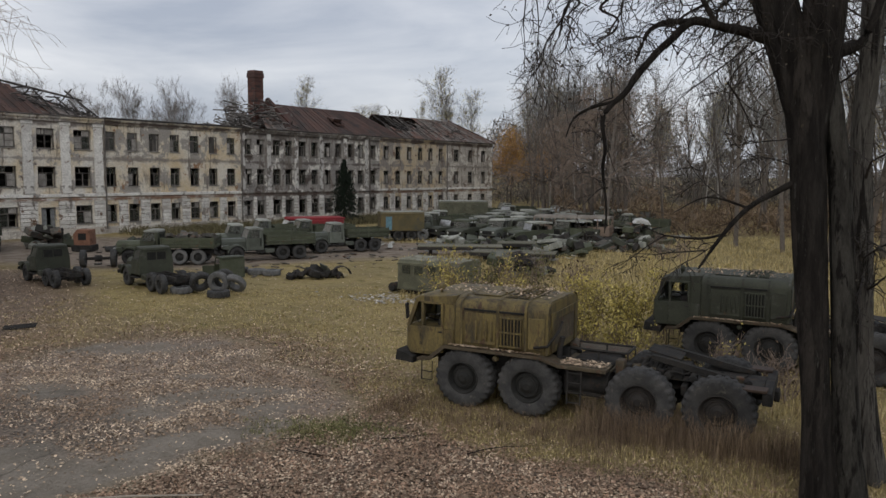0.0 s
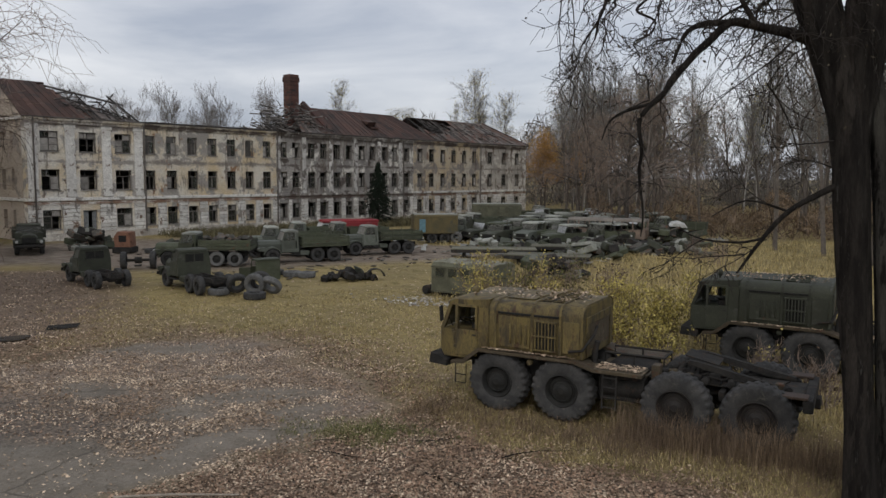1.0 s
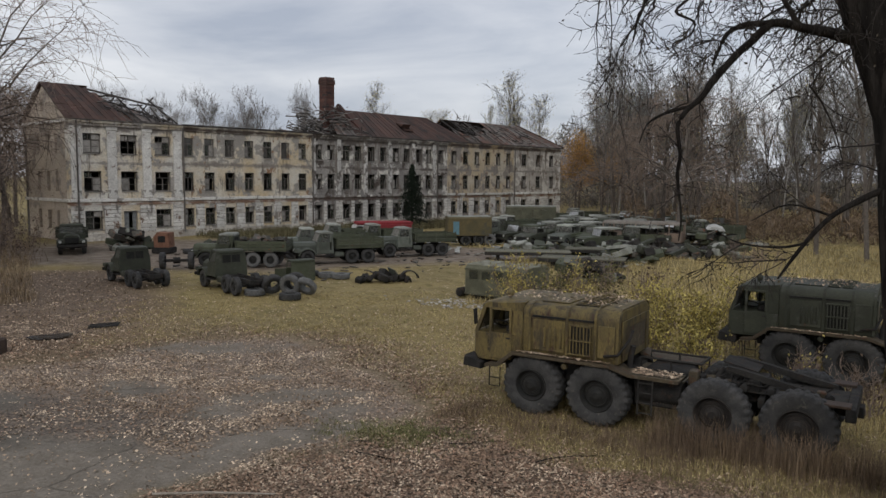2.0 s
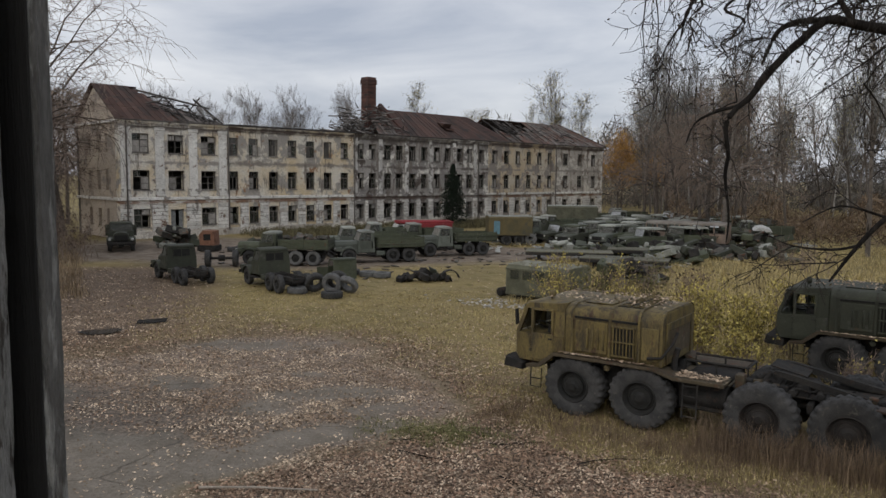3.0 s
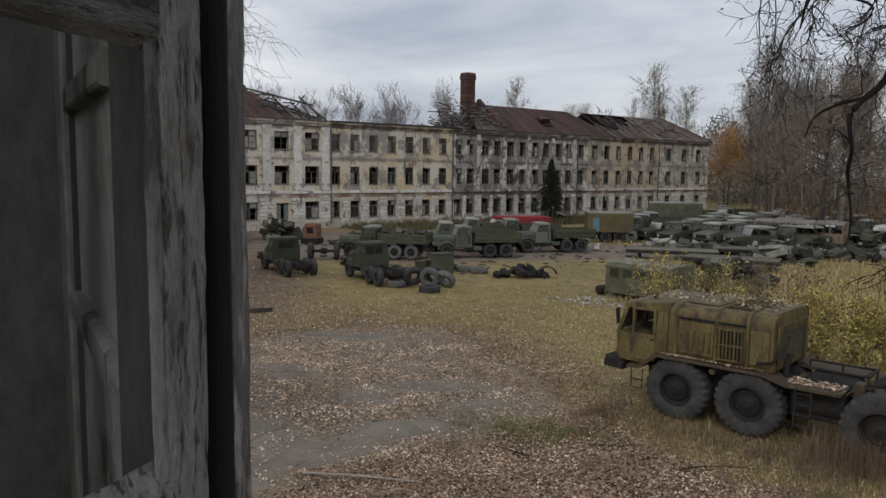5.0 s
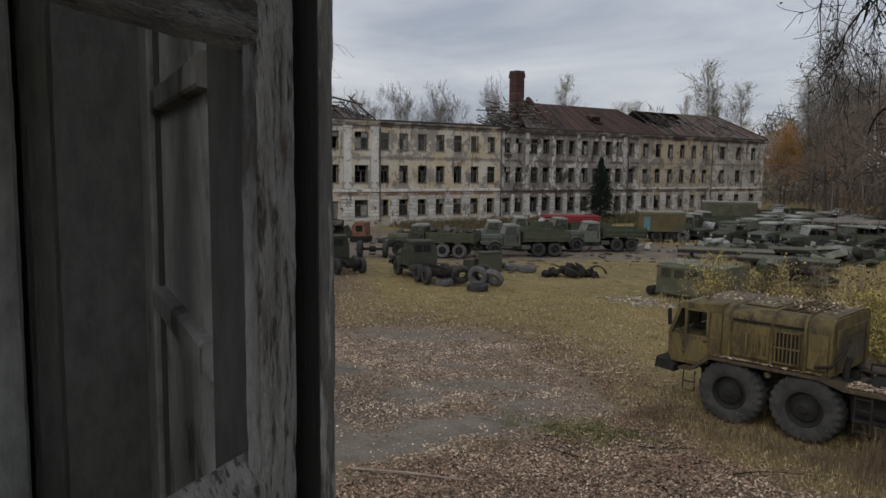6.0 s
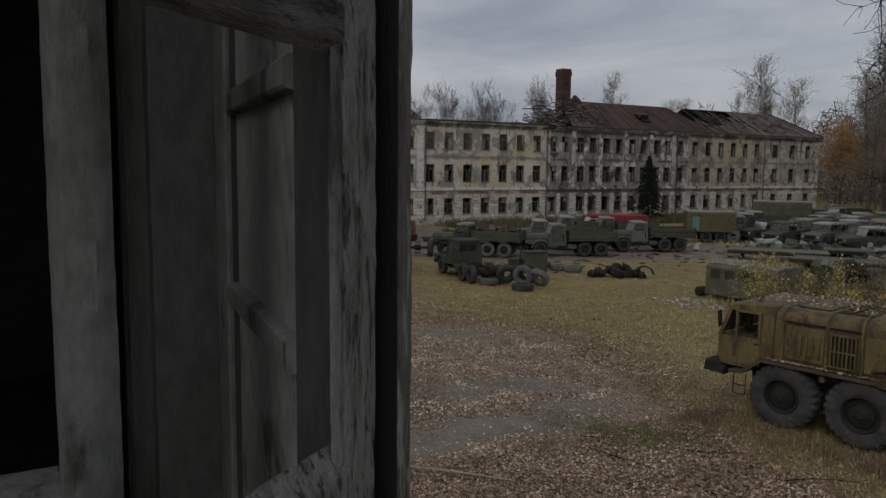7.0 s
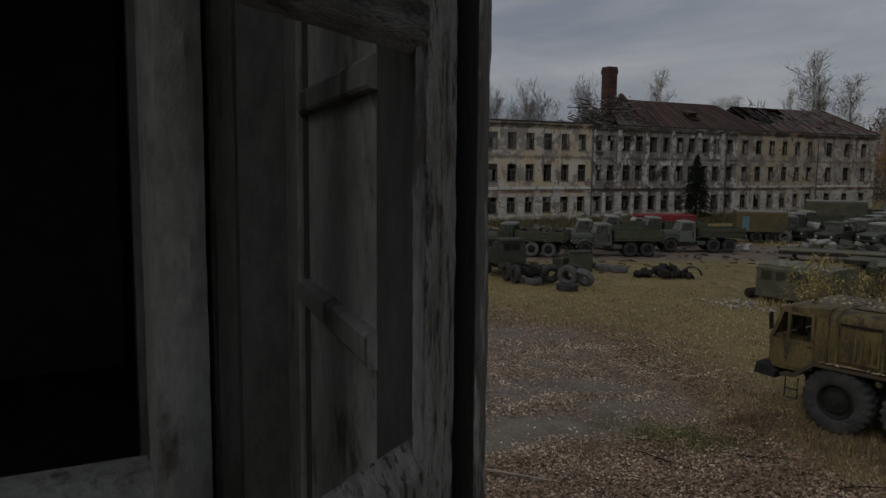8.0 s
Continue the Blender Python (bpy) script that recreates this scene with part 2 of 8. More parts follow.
plaster_pale = surface("pale_plaster", (0.478, 0.437, 0.382), (0.350, 0.322, 0.285), scale=0.5, fine=8, over=(0.607, 0.570, 0.506), over_scale=0.6, over_at=0.540, over_soft=0.02, over2=(0.175, 0.133, 0.106), over2_scale=0.9, over2_at=0.575, shift=False, vary=0.0, bands=((3.3, 0.35, (0.230, 0.138, 0.092)), (6.85, 0.4, (0.248, 0.225, 0.198)), (10.2, 0.5, (0.110, 0.083, 0.074))), streak=((0.15, 0.125, 0.105), 0.560))
plaster_wing = surface("limewashed_wing_plaster", (0.644, 0.616, 0.552), (0.607, 0.497, 0.331), scale=0.3, fine=8, over=(0.350, 0.327, 0.299), over_scale=0.6, over_at=0.565, over_soft=0.02, over2=(0.193, 0.147, 0.115), over2_scale=1.2, over2_at=0.610, shift=False, vary=0.0, bands=((3.3, 0.3, (0.248, 0.147, 0.092)), (6.85, 0.35, (0.313, 0.285, 0.253)), (10.0, 0.6, (0.221, 0.193, 0.170))), streak=((0.15, 0.125, 0.105), 0.580))
rust_roof = surface("rusted_sheet_roof", (0.085, 0.048, 0.038), (0.065, 0.042, 0.036), scale=0.5, fine=7, over=(0.045, 0.035, 0.031), over_scale=0.6, over_at=0.56, rough=0.85, shift=False, vary=0.22)
grey_roof = surface("rusting_grey_sheet", (0.105, 0.082, 0.068), (0.155, 0.14, 0.128), rough=0.75, scale=0.35, fine=9, over=(0.115, 0.062, 0.044), over_scale=0.5, over_at=0.52, over_soft=0.06, over2=(0.05, 0.042, 0.037), over2_scale=1.1, over2_at=0.6, shift=False, vary=0.25)
char_wood = surface("charred_timber", (0.045, 0.039, 0.036), (0.09, 0.081, 0.074), scale=1.2, fine=14, vary=0.5)
grey_wood = surface("weathered_grey_timber", (0.09, 0.08, 0.072), (0.20, 0.185, 0.17), scale=1.2, fine=14, vary=0.5)
brick_dark = surface("sooty_brick", (0.115, 0.052, 0.04), (0.07, 0.042, 0.036), scale=1.5, fine=12, over=(0.04, 0.034, 0.032), over_scale=1.0, over_at=0.6, vary=0.25)
# inner plaster set dark, so the rooms' shade sits in its colour
inside_dark = surface("shade_toned_inner_plaster", (0.12, 0.115, 0.105), (0.06, 0.055, 0.05), scale=0.5, fine=6, shift=False, vary=0.0)
frame_paint = surface("weathered_window_paint", (0.15, 0.135, 0.12), (0.075, 0.066, 0.06), scale=2, fine=20, vary=0.5)
window_glass = glass("dusty_glass", dirt=0.5)
pipe_metal = surface("rusted_pipe", (0.10, 0.085, 0.075), (0.14, 0.125, 0.11), scale=2, fine=15, rough=0.6)

# ---------------------------------------------------------------- the barracks
FX, BX = -67.64, -77.6            # front and back plane
Y0, Y1, EAVE = 26.4, 102.6, 10.6
SILLS = ((0.95, 2.65), (4.35, 6.15), (7.7, 9.45))
# window centres, width and section along the front
LEFT_WINDOWS = [28.4, 31.7, 34.95]
ROW_A = [37.64 + 2.287 * i for i in range(7)]
ROW_B = [53.6, 55.4, 57.7, 59.55, 61.65, 63.65, 65.8, 67.7, 69.95, 71.75, 74.1]
ROW_C = [76.77 + 2.44 * i for i in range(6)]
ROW_D = [92.75, 96.45, 100.05]
SECTIONS = [
    (26.4, 36.95, LEFT_WINDOWS, 1.55, plaster_wing, 0.12),
    (36.95, 52.6, ROW_A, 1.1, plaster_yellow, 0.0),
    (52.6, 75.4, ROW_B, 1.1, plaster_grey, 0.0),
    (75.4, 90.2, ROW_C, 1.1, plaster_ochre, 0.0),
    (90.2, 102.6, ROW_D, 1.25, plaster_pale, 0.1),
]
barracks = thing("barracks_building", "long derelict three-storey barracks with peeling yellow and white plaster", "building")


def pierced_wall(spans, holes, x0, x1, z0, z1, m=None):
    """A thick wall along y with openings (ya, yb, za, zb), their reveals included."""
    mesh = Mesh()
    ys = sorted({round(v, 4) for v in (*spans, *[h[0] for h in holes], *[h[1] for h in holes])})
    zs = sorted({round(v, 4) for v in (z0, z1, *[h[2] for h in holes], *[h[3] for h in holes])})
    for a, b in zip(ys, ys[1:]):
        run = None
        for c, d in zip(zs, zs[1:]):
            mid = ((a + b) / 2, (c + d) / 2)
            open_here = any(h[0] < mid[0] < h[1] and h[2] < mid[1] < h[3] for h in holes)
            if open_here:
                if run:
                    mesh.box(x0, x1, a, b, run[0], run[1], m=m)
                run = None
            else:
                run = (run[0], d) if run else (c, d)
        if run:
            mesh.box(x0, x1, a, b, run[0], run[1], m=m)
    return mesh


def ring(y0, y1, z0, z1, t, x0, x1):
    """A rectangular frame as one closed piece."""
    m = Mesh()
    o, i = ((y0, z0), (y1, z0), (y1, z1), (y0, z1)), ((y0 + t, z0 + t), (y1 - t, z0 + t), (y1 - t, z1 - t), (y0 + t, z1 - t))
    vs = [(x, *p) for x in (x0, x1) for q in (o, i) for p in q]
    fs = []
    for k in range(4):
        j = (k + 1) % 4
        fs += [(k, j, 4 + j, 4 + k), (8 + k, 12 + k, 12 + j, 8 + j), (k, 8 + k, 8 + j, j), (4 + k, 4 + j, 12 + j, 12 + k)]
    return m.add(vs, fs)


def muntins(w, h, kind):
    """Bars of a casement; kind sets how many are left."""
    t, d, bars = 0.075, 0.09, []
    if kind != 2:
        bars += [(-w / 2 + t, w / 2 - t, h * 0.66, h * 0.66 + 0.07), (-0.04, 0.04, t, h * 0.66)]
    if kind == 0 or w > 1.4:
        bars += [(-w / 2 + t, -0.04, h * 0.33, h * 0.33 + 0.035), (0.04, w / 2 - t, h * 0.33, h * 0.33 + 0.035), (-w * 0.2, -w * 0.2 + 0.05, h * 0.66 + 0.07, h - t)]
    return [Mesh().box(-d + 0.012, -0.012, *q).data("muntin", frame_paint, 0) for q in bars]


frame_cache = {}
hole_list = []
board_mat = surface("bleached_board", (0.34, 0.32, 0.29), (0.22, 0.205, 0.185), scale=2, fine=12, vary=0.3)
sill_mat = surface("cracked_sill", (0.3, 0.28, 0.25), (0.2, 0.185, 0.165), scale=2, fine=12, vary=0.2)
for s0, s1, cols, w, paint, proud in SECTIONS:
    holes = []
    for ci, yc in enumerate(cols):
        for fl, (za, zb) in enumerate(SILLS):
            ww = w
            if cols is LEFT_WINDOWS and fl == 0 and ci == 1:
                za, zb, ww = 0.25, 2.55, 1.25
            holes.append((yc - ww / 2, yc + ww / 2, za, zb))
            is_door = za < 0.5
            kind = 0 if ww > 1.4 else rnd.choice((0, 0, 0, 1, 1, 2))
            h = zb - za
            key = (round(ww, 2), round(h, 2), kind)
            if key not in frame_cache:
                frame_cache[key] = (ring(-ww / 2, ww / 2, 0, h, 0.075, -0.09, 0).data("window", frame_paint, 0), muntins(ww, h, kind))
            at = pose(FX + proud - 0.16, yc, za)
            if is_door:
                dm = Mesh().box(-0.05, 0, -0.6, -0.53, 0, 2.3).box(-0.05, 0, 0.53, 0.6, 0, 2.3).box(-0.05, 0, -0.53, 0.53, 2.2, 2.3)
                dm.box(-0.06, -0.02, -0.53, -0.1, 0, 2.15, 0.01).box(-0.02, 0.02, 0.22, 0.53, 0, 2.15, 0.01)
                part("door", dm, surface("grey_door_paint", (0.24, 0.25, 0.25), (0.15, 0.155, 0.15), scale=3), barracks, "grey double door standing ajar", at, 0)
                continue
            win = part("window", frame_cache[key][0], None, barracks, "", at)
            for bar_data in frame_cache[key][1]:
                part("muntin", bar_data, None, win)
            sl = Mesh().box(0.0, 0.24, -ww / 2 - 0.06, ww / 2 + 0.06, -0.07, 0.0)
            if "sill%.2f" % ww not in frame_cache:
                frame_cache["sill%.2f" % ww] = sl.data("sill", sill_mat, 0)
            part("sill", frame_cache["sill%.2f" % ww], None, win)
            # panes that are left, and boards
            for half in (-1, 1):
                for lo, hi in ((0.06, 0.64), (0.7, 0.96)):
                    r = rnd.random()
                    if r > 0.5:
                        continue
                    ya, yb = (0.05, ww / 2 - 0.08) if half > 0 else (-ww / 2 + 0.08, -0.05)
                    if r < 0.15:
                        part("board", Mesh().box(-0.055, -0.035, ya, yb, h * lo, h * hi), board_mat, win, "bleached board in place of a pane", None, 0)
                    else:
                        k = ("pane", round(ww, 2), round(h, 2), half, lo)
                        if k not in frame_cache:
                            frame_cache[k] = Mesh().box(-0.048, -0.042, ya, yb, h * lo, h * hi).data("pane", window_glass, 0)
                        part("pane", frame_cache[k], None, win)
    hole_list += holes
    top = EAVE - 0.25
    part("wall", pierced_wall((s0, s1), holes, FX - 0.55, FX + proud, 0, top), paint, barracks, "", None, 0)

# back, gables, cross walls and floors
back_holes = [(28 + 3.1 * i, 29.2 + 3.1 * i, za, zb) for i in range(24) for za, zb in SILLS]
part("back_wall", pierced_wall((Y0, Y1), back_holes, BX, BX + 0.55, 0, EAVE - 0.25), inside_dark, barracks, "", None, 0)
swap = Matrix(((0, -1, 0, 0), (1, 0, 0, 0), (0, 0, 1, 0), (0, 0, 0, 1)))


def end_wall(y_out, y_in, holes):
    """A wall across the house, between the long walls."""
    mesh = Mesh()
    src = pierced_wall((BX + 0.55, FX - 0.55), holes, min(y_out, y_in), max(y_out, y_in), 0, EAVE - 0.25)
    mesh.add([(p[1], p[0], p[2]) for p in src.v], src.f)
    return mesh


gable_holes = [(-72.55, -71.75, za, zb) for za, zb in SILLS] + [(-70.5, -69.9, za, zb) for za, zb in SILLS] + [(-74.7, -74.0, za, zb) for za, zb in SILLS]
part("gable_wall", end_wall(Y0, Y0 + 0.5, gable_holes), plaster_beige, barracks, "", None, 0)
part("end_wall", end_wall(Y1 - 0.5, Y1, []), plaster_pale, barracks, "", None, 0)
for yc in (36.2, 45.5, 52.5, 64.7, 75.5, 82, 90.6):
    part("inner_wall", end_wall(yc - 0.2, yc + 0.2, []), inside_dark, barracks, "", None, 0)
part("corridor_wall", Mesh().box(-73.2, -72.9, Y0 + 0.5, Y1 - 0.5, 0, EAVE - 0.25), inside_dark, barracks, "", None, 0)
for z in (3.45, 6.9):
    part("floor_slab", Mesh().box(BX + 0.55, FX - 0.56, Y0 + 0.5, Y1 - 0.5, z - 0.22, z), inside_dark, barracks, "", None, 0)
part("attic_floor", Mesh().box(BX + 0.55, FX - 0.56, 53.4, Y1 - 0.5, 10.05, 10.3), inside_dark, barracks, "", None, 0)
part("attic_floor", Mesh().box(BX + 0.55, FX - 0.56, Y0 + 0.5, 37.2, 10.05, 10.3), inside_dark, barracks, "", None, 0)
part("gable", Mesh().prism([(BX + 0.3, EAVE - 0.25), (FX - 0.1, EAVE - 0.25), (FX - 0.1, EAVE), (-72.65, 13.9), (BX + 0.3, EAVE)], Y0 + 0.02, Y0 + 0.4), plaster_beige, barracks, "", None, 0)

# pilasters with caps, string course, cornice, plinth
pil = Mesh().box(0, 0.14, -0.42, 0.42, 3.75, 10.0, 0.02).box(0, 0.2, -0.5, 0.5, 9.75, 10.05, 0.02).box(0, 0.2, -0.5, 0.5, 3.75, 3.95, 0.02).data("pilaster", plaster_white, 0)
for yc in (26.95, 30.1, 33.35, 36.4):
    part("pilaster", pil, None, barracks, "white plaster pilaster", pose(FX + 0.12, yc, 0))
slim = Mesh().box(0, 0.1, -0.28, 0.28, 3.75, 10.1, 0.02).data("pilaster", surface("scorched_white_plaster", (0.66, 0.64, 0.60), (0.48, 0.46, 0.43), scale=0.9, fine=9, over=(0.16, 0.14, 0.125), over_scale=1.3, over_at=0.52, vary=0.15), 0)
for yc in (52.9, 56.55, 60.65, 64.72, 68.85, 72.8):
    part("pilaster", slim, None, barracks, "slim scorched pilaster", pose(FX, yc, 0))
for s0, s1, cols, w, paint, proud in SECTIONS:
    ln = Mesh()
    ln.box(FX + proud, FX + proud + 0.16, s0, s1, 3.42, 3.72, 0.03).box(FX + proud, FX + proud + 0.08, s0, s1, 3.1, 3.3)
    part("string_course", ln, plaster_white if paint is not plaster_grey else plaster_grey, barracks, "", None, 0)
    cn = Mesh().box(FX - 0.3, FX + proud + 0.3, s0, s1, EAVE - 0.25, EAVE, 0.03).box(FX + proud, FX + proud + 0.15, s0, s1, EAVE - 0.5, EAVE - 0.25)
    part("cornice", cn, paint, barracks, "", None, 0)
    # board in dark timber colour, also painting the roof overhang's shadow
    part("eave_board", Mesh().box(FX + proud + 0.302, FX + proud + 0.4, s0, s1, EAVE - 0.05, EAVE + 0.05, 0.01), char_wood, barracks, "", None, 0)
    part("plinth", Mesh().box(FX + proud, FX + proud + 0.1, s0, s1, -0.2, 0.6, 0.02), plaster_pale, barracks, "", None, 0)
    # rusticated courses between the ground-floor openings
    marks = [s0] + [v for yc in cols for v in ((yc - w / 2 - 0.1), (yc + w / 2 + 0.1))] + [s1]
    for a, b in zip(marks[::2], marks[1::2]):
        if b - a < 0.25:
            continue
        pier = part("rusticated_pier", Mesh().box(FX + proud, FX + proud + 0.015, a + 0.03, b - 0.03, 0.6, 3.08), plaster_pale, barracks, "banded white plaster pier", None, 0)
        for k in range(7):
            if rnd.random() < 0.07:
                continue
            part("course", Mesh().box(FX + proud, FX + proud + 0.08, a + 0.02, b - 0.02, 0.62 + 0.35 * k, 0.62 + 0.35 * k + 0.29, 0.025), plaster_white, pier, "", None, 0)
part("gable_string", Mesh().box(BX, FX + 0.12, Y0 - 0.14, Y0, 3.42, 3.7, 0.02), plaster_white, barracks, "", None, 0)
part("gable_cornice", Mesh().box(BX, FX + 0.12, Y0 - 0.18, Y0, EAVE - 0.25, EAVE, 0.02), plaster_white, barracks, "", None, 0)
for yc, px in ((27.0, 0.4), (37.0, 0.25), (52.65, 0.2), (73.3, 0.2), (90.25, 0.25)):
    part("drainpipe", Mesh().tube([(FX + px, yc, 10.5), (FX + px, yc, 10.2), (FX + px - 0.02, yc, 0.4)], 0.075, 10), pipe_metal, barracks, "rusted drainpipe")


# roofs
def roof_plane(mat, p0, p1, q0, q1, nu, th=0.05, skip=None, jit=0.02, name="roof_sheet", seam=True):
    """Sheets from the eave line p to the ridge line q, each a part, with standing seams between."""
    p0, p1, q0, q1 = (Vector(v) for v in (p0, p1, q0, q1))
    nrm = (p1 - p0).cross(q0 - p0).normalized()
    if nrm.z < 0:
        nrm = -nrm
    for i in range(nu):
        a, b = i / nu, (i + 0.985) / nu
        lo, hi = 0.0, 1.0
        if skip:
            lo, hi = skip((a + b) / 2)
            if hi - lo < 0.05:
                continue
        j = nrm * rnd.uniform(-jit, jit)
        vs = []
        for o in (0, th):
            for u, v in ((a, lo), (b, lo), (b, hi), (a, hi)):
                vs.append(p0.lerp(p1, u).lerp(q0.lerp(q1, u), v) + nrm * o + j)
        part(name, Mesh().add(vs, [(3, 2, 1, 0), (4, 5, 6, 7), (0, 1, 5, 4), (1, 2, 6, 5), (2, 3, 7, 6), (3, 0, 4, 7)]), mat, barracks, "", None, 0)
        if seam:
            s0, s1 = p0.lerp(p1, a).lerp(q0.lerp(q1, a), lo), p0.lerp(p1, a).lerp(q0.lerp(q1, a), hi)
            part("seam", Mesh().tube([s0 + nrm * (th + 0.02), s1 + nrm * (th + 0.02)], 0.03, 4), mat, barracks, "", None, 0)


def beam(p, q, r, name="rafter", mat=None):
    part(name, Mesh().tube([p, q], r, 4), mat or char_wood, barracks, "", None, 0)


RX, RZ = -72.65, 14.05
EX, EB = FX + 0.35, BX - 0.35
roof_plane(rust_roof, (EX, Y0 - 0.3, EAVE), (EX, 31.6, EAVE), (RX, Y0 - 0.3, RZ), (RX, 30.4, RZ), 9, skip=lambda u: (0, 1 if u < 0.75 else 1 - (u - 0.75)))
roof_plane(rust_roof, (EB, Y0 - 0.3, EAVE), (EB, 31.6, EAVE), (RX, Y0 - 0.3, RZ), (RX, 30.4, RZ), 1, seam=False)


def rafters(ya, yb, n, ridge=RZ, tip=0.9, broken=0.5):
    for i in range(n):
        y = ya + (yb - ya) * i / max(n - 1, 1)
        k = 1.0 if rnd.random() > broken else rnd.uniform(0.25, 0.9)
        for ex in (EX, EB):
            a, b = Vector((ex, y + rnd.uniform(-0.2, 0.2), EAVE + 0.05)), Vector((RX, y + rnd.uniform(-0.5, 0.5), ridge - rnd.uniform(0, 0.6)))
            beam(a, a.lerp(b, k), 0.09)


rafters(30.8, 36.6, 9, 13.7, 0.9, 0.6)
beam((RX, 30.0, 13.85), (RX + 0.3, 37.6, 12.55), 0.1)
beam((RX + 1.5, 30.6, 12.9), (RX + 1.8, 35.6, 11.6), 0.08)
beam((RX + 3.2, 30.6, 11.9), (RX + 3.4, 36.6, 11.0), 0.08)
for i in range(170):
    y, x = rnd.uniform(30.6, 36.8), rnd.uniform(-76, EX - 0.3)
    z = EAVE + 0.15 + rnd.random() * 2.6 * (1 - (y - 30.4) / 6.6)
    d = Vector((rnd.uniform(-1, 1), rnd.uniform(-1, 1), rnd.uniform(-0.25, 0.4))) * rnd.uniform(0.5, 1.3)
    beam((x, y, z), Vector((x, y, z)) + d, 0.06)
roof_plane(grey_roof, (EX, 31.4, EAVE), (EX, 36.4, EAVE), (RX, 31.4, RZ - 0.8), (RX, 36.4, RZ - 2.4), 12, skip=lambda u: (0.1 * rnd.random(), 0.92 - 0.6 * u + rnd.uniform(-0.2, 0.15)), jit=0.1)
part("wall_cap", Mesh().box(FX - 0.5, EX, 36.95, 52.6, EAVE, EAVE + 0.12, 0.02), char_wood, barracks, "charred wall top", None, 0)

# heap of burnt timber by the chimney
for i in range(420):
    y = rnd.gauss(56.6, 2.3)
    x = rnd.uniform(-75, EX - 0.3)
    z = EAVE + 0.1 + max(0.3, 3.7 - abs(y - 57.4) * 0.72) * rnd.random()
    d = Vector((rnd.uniform(-1, 1), rnd.uniform(-1, 1), rnd.uniform(-0.35, 0.35))) * rnd.uniform(0.6, 1.9)
    beam((x, y, z), Vector((x, y, z)) + d, rnd.uniform(0.045, 0.085), "fallen_timber", grey_wood if i % 3 else char_wood)
roof_plane(grey_roof, (EX, 56.0, EAVE), (EX, 61.0, EAVE), (RX, 58.9, RZ - 0.9), (RX, 61.5, RZ - 0.3), 10, jit=0.06, skip=lambda u: (0, 0.85 + 0.1 * rnd.random()))
roof_plane(rust_roof, (EX, 59.0, EAVE), (EX, 80.0, EAVE), (RX, 61.0, RZ), (RX, 76.5, RZ), 26)
roof_plane(rust_roof, (EB, 59.0, EAVE), (EB, 80.0, EAVE), (RX, 61.0, RZ), (RX, 76.5, RZ), 1, seam=False)
part("dormer", Mesh().prism([(-69.6, 12.0), (-68.6, 11.95), (-68.6, 11.75), (-70.4, 12.3), (-70.4, 12.9), (-69.0, 12.6)], 68.4, 69.8, inset=0.05), rust_roof, barracks)
part("roof_gable", Mesh().prism([(EX - 1.2, EAVE + 0.9), (RX, RZ + 0.75), (EB + 1.2, EAVE + 0.9)], 60.6, 61.0), brick_dark, barracks, "dark fire wall rising above the roof", None, 0)
roof_plane(grey_roof, (EX, 79.5, EAVE), (EX, 88.0, EAVE), (RX, 79.5, RZ - 0.3), (RX, 88.0, RZ - 0.1), 14, jit=0.08, skip=lambda u: (0, min(1, 0.12 + 1.0 * abs(u - 0.38) + rnd.uniform(0, 0.2))))
roof_plane(grey_roof, (EX, 88.0, EAVE), (EX, Y1 + 0.4, EAVE), (RX, 88.0, RZ), (RX, 97.4, RZ), 16, jit=0.07)
roof_plane(grey_roof, (EB, 79.5, EAVE), (EB, Y1 + 0.4, EAVE), (RX, 79.5, RZ), (RX, 97.4, RZ), 1, seam=False)
roof_plane(rust_roof, (EX, Y1 + 0.4, EAVE), (EB, Y1 + 0.4, EAVE), (RX, 97.4, RZ), (RX, 97.4, RZ), 12)
part("hip_ridge", Mesh().tube([(EX, Y1 + 0.4, EAVE + 0.1), (RX, 97.4, RZ + 0.1)], 0.16, 6), rust_roof, barracks)
rafters(79.8, 86, 9, RZ, 0.9, 0.3)
for i in range(30):
    y, x = rnd.uniform(80, 86), rnd.uniform(-72, EX - 0.5)
    p = Vector((x, y, EAVE + 0.4 + rnd.random() * (EX - x) * 0.6))
    beam(p, p + Vector((rnd.uniform(-1, 1), rnd.uniform(-1.2, 1.2), rnd.uniform(-0.4, 0.4))), 0.06)

for i in range(90):
    # battens and torn sheets left on the broken roof
    y, f = rnd.uniform(81, 97), rnd.uniform(0.1, 0.9)
    p = Vector((EX + (RX - EX) * f, y, EAVE + (RZ - EAVE) * f + 0.12))
    beam(p, p + Vector((rnd.uniform(-0.5, 0.5), rnd.uniform(-1.3, 1.3), rnd.uniform(-0.15, 0.35))), rnd.uniform(0.04, 0.08), "batten")

# chimney in brick courses with a flared head
cy, cx = 58.55, -72.2
for k in range(26):
    z = 10.3 + 0.285 * k
    w = 0.64 + (0.015 if k % 2 else 0.0) + (0.07 if 23 <= k <= 24 else 0)
    course = part("chimney" if k == 0 else "brick_course", Mesh().box(cx - w, cx + w, cy - w, cy + w, z, z + 0.275, 0.01), brick_dark, barracks if k == 0 else stack, "tall sooty brick chimney" if k == 0 else "", None, 0)
    stack = course if k == 0 else stack

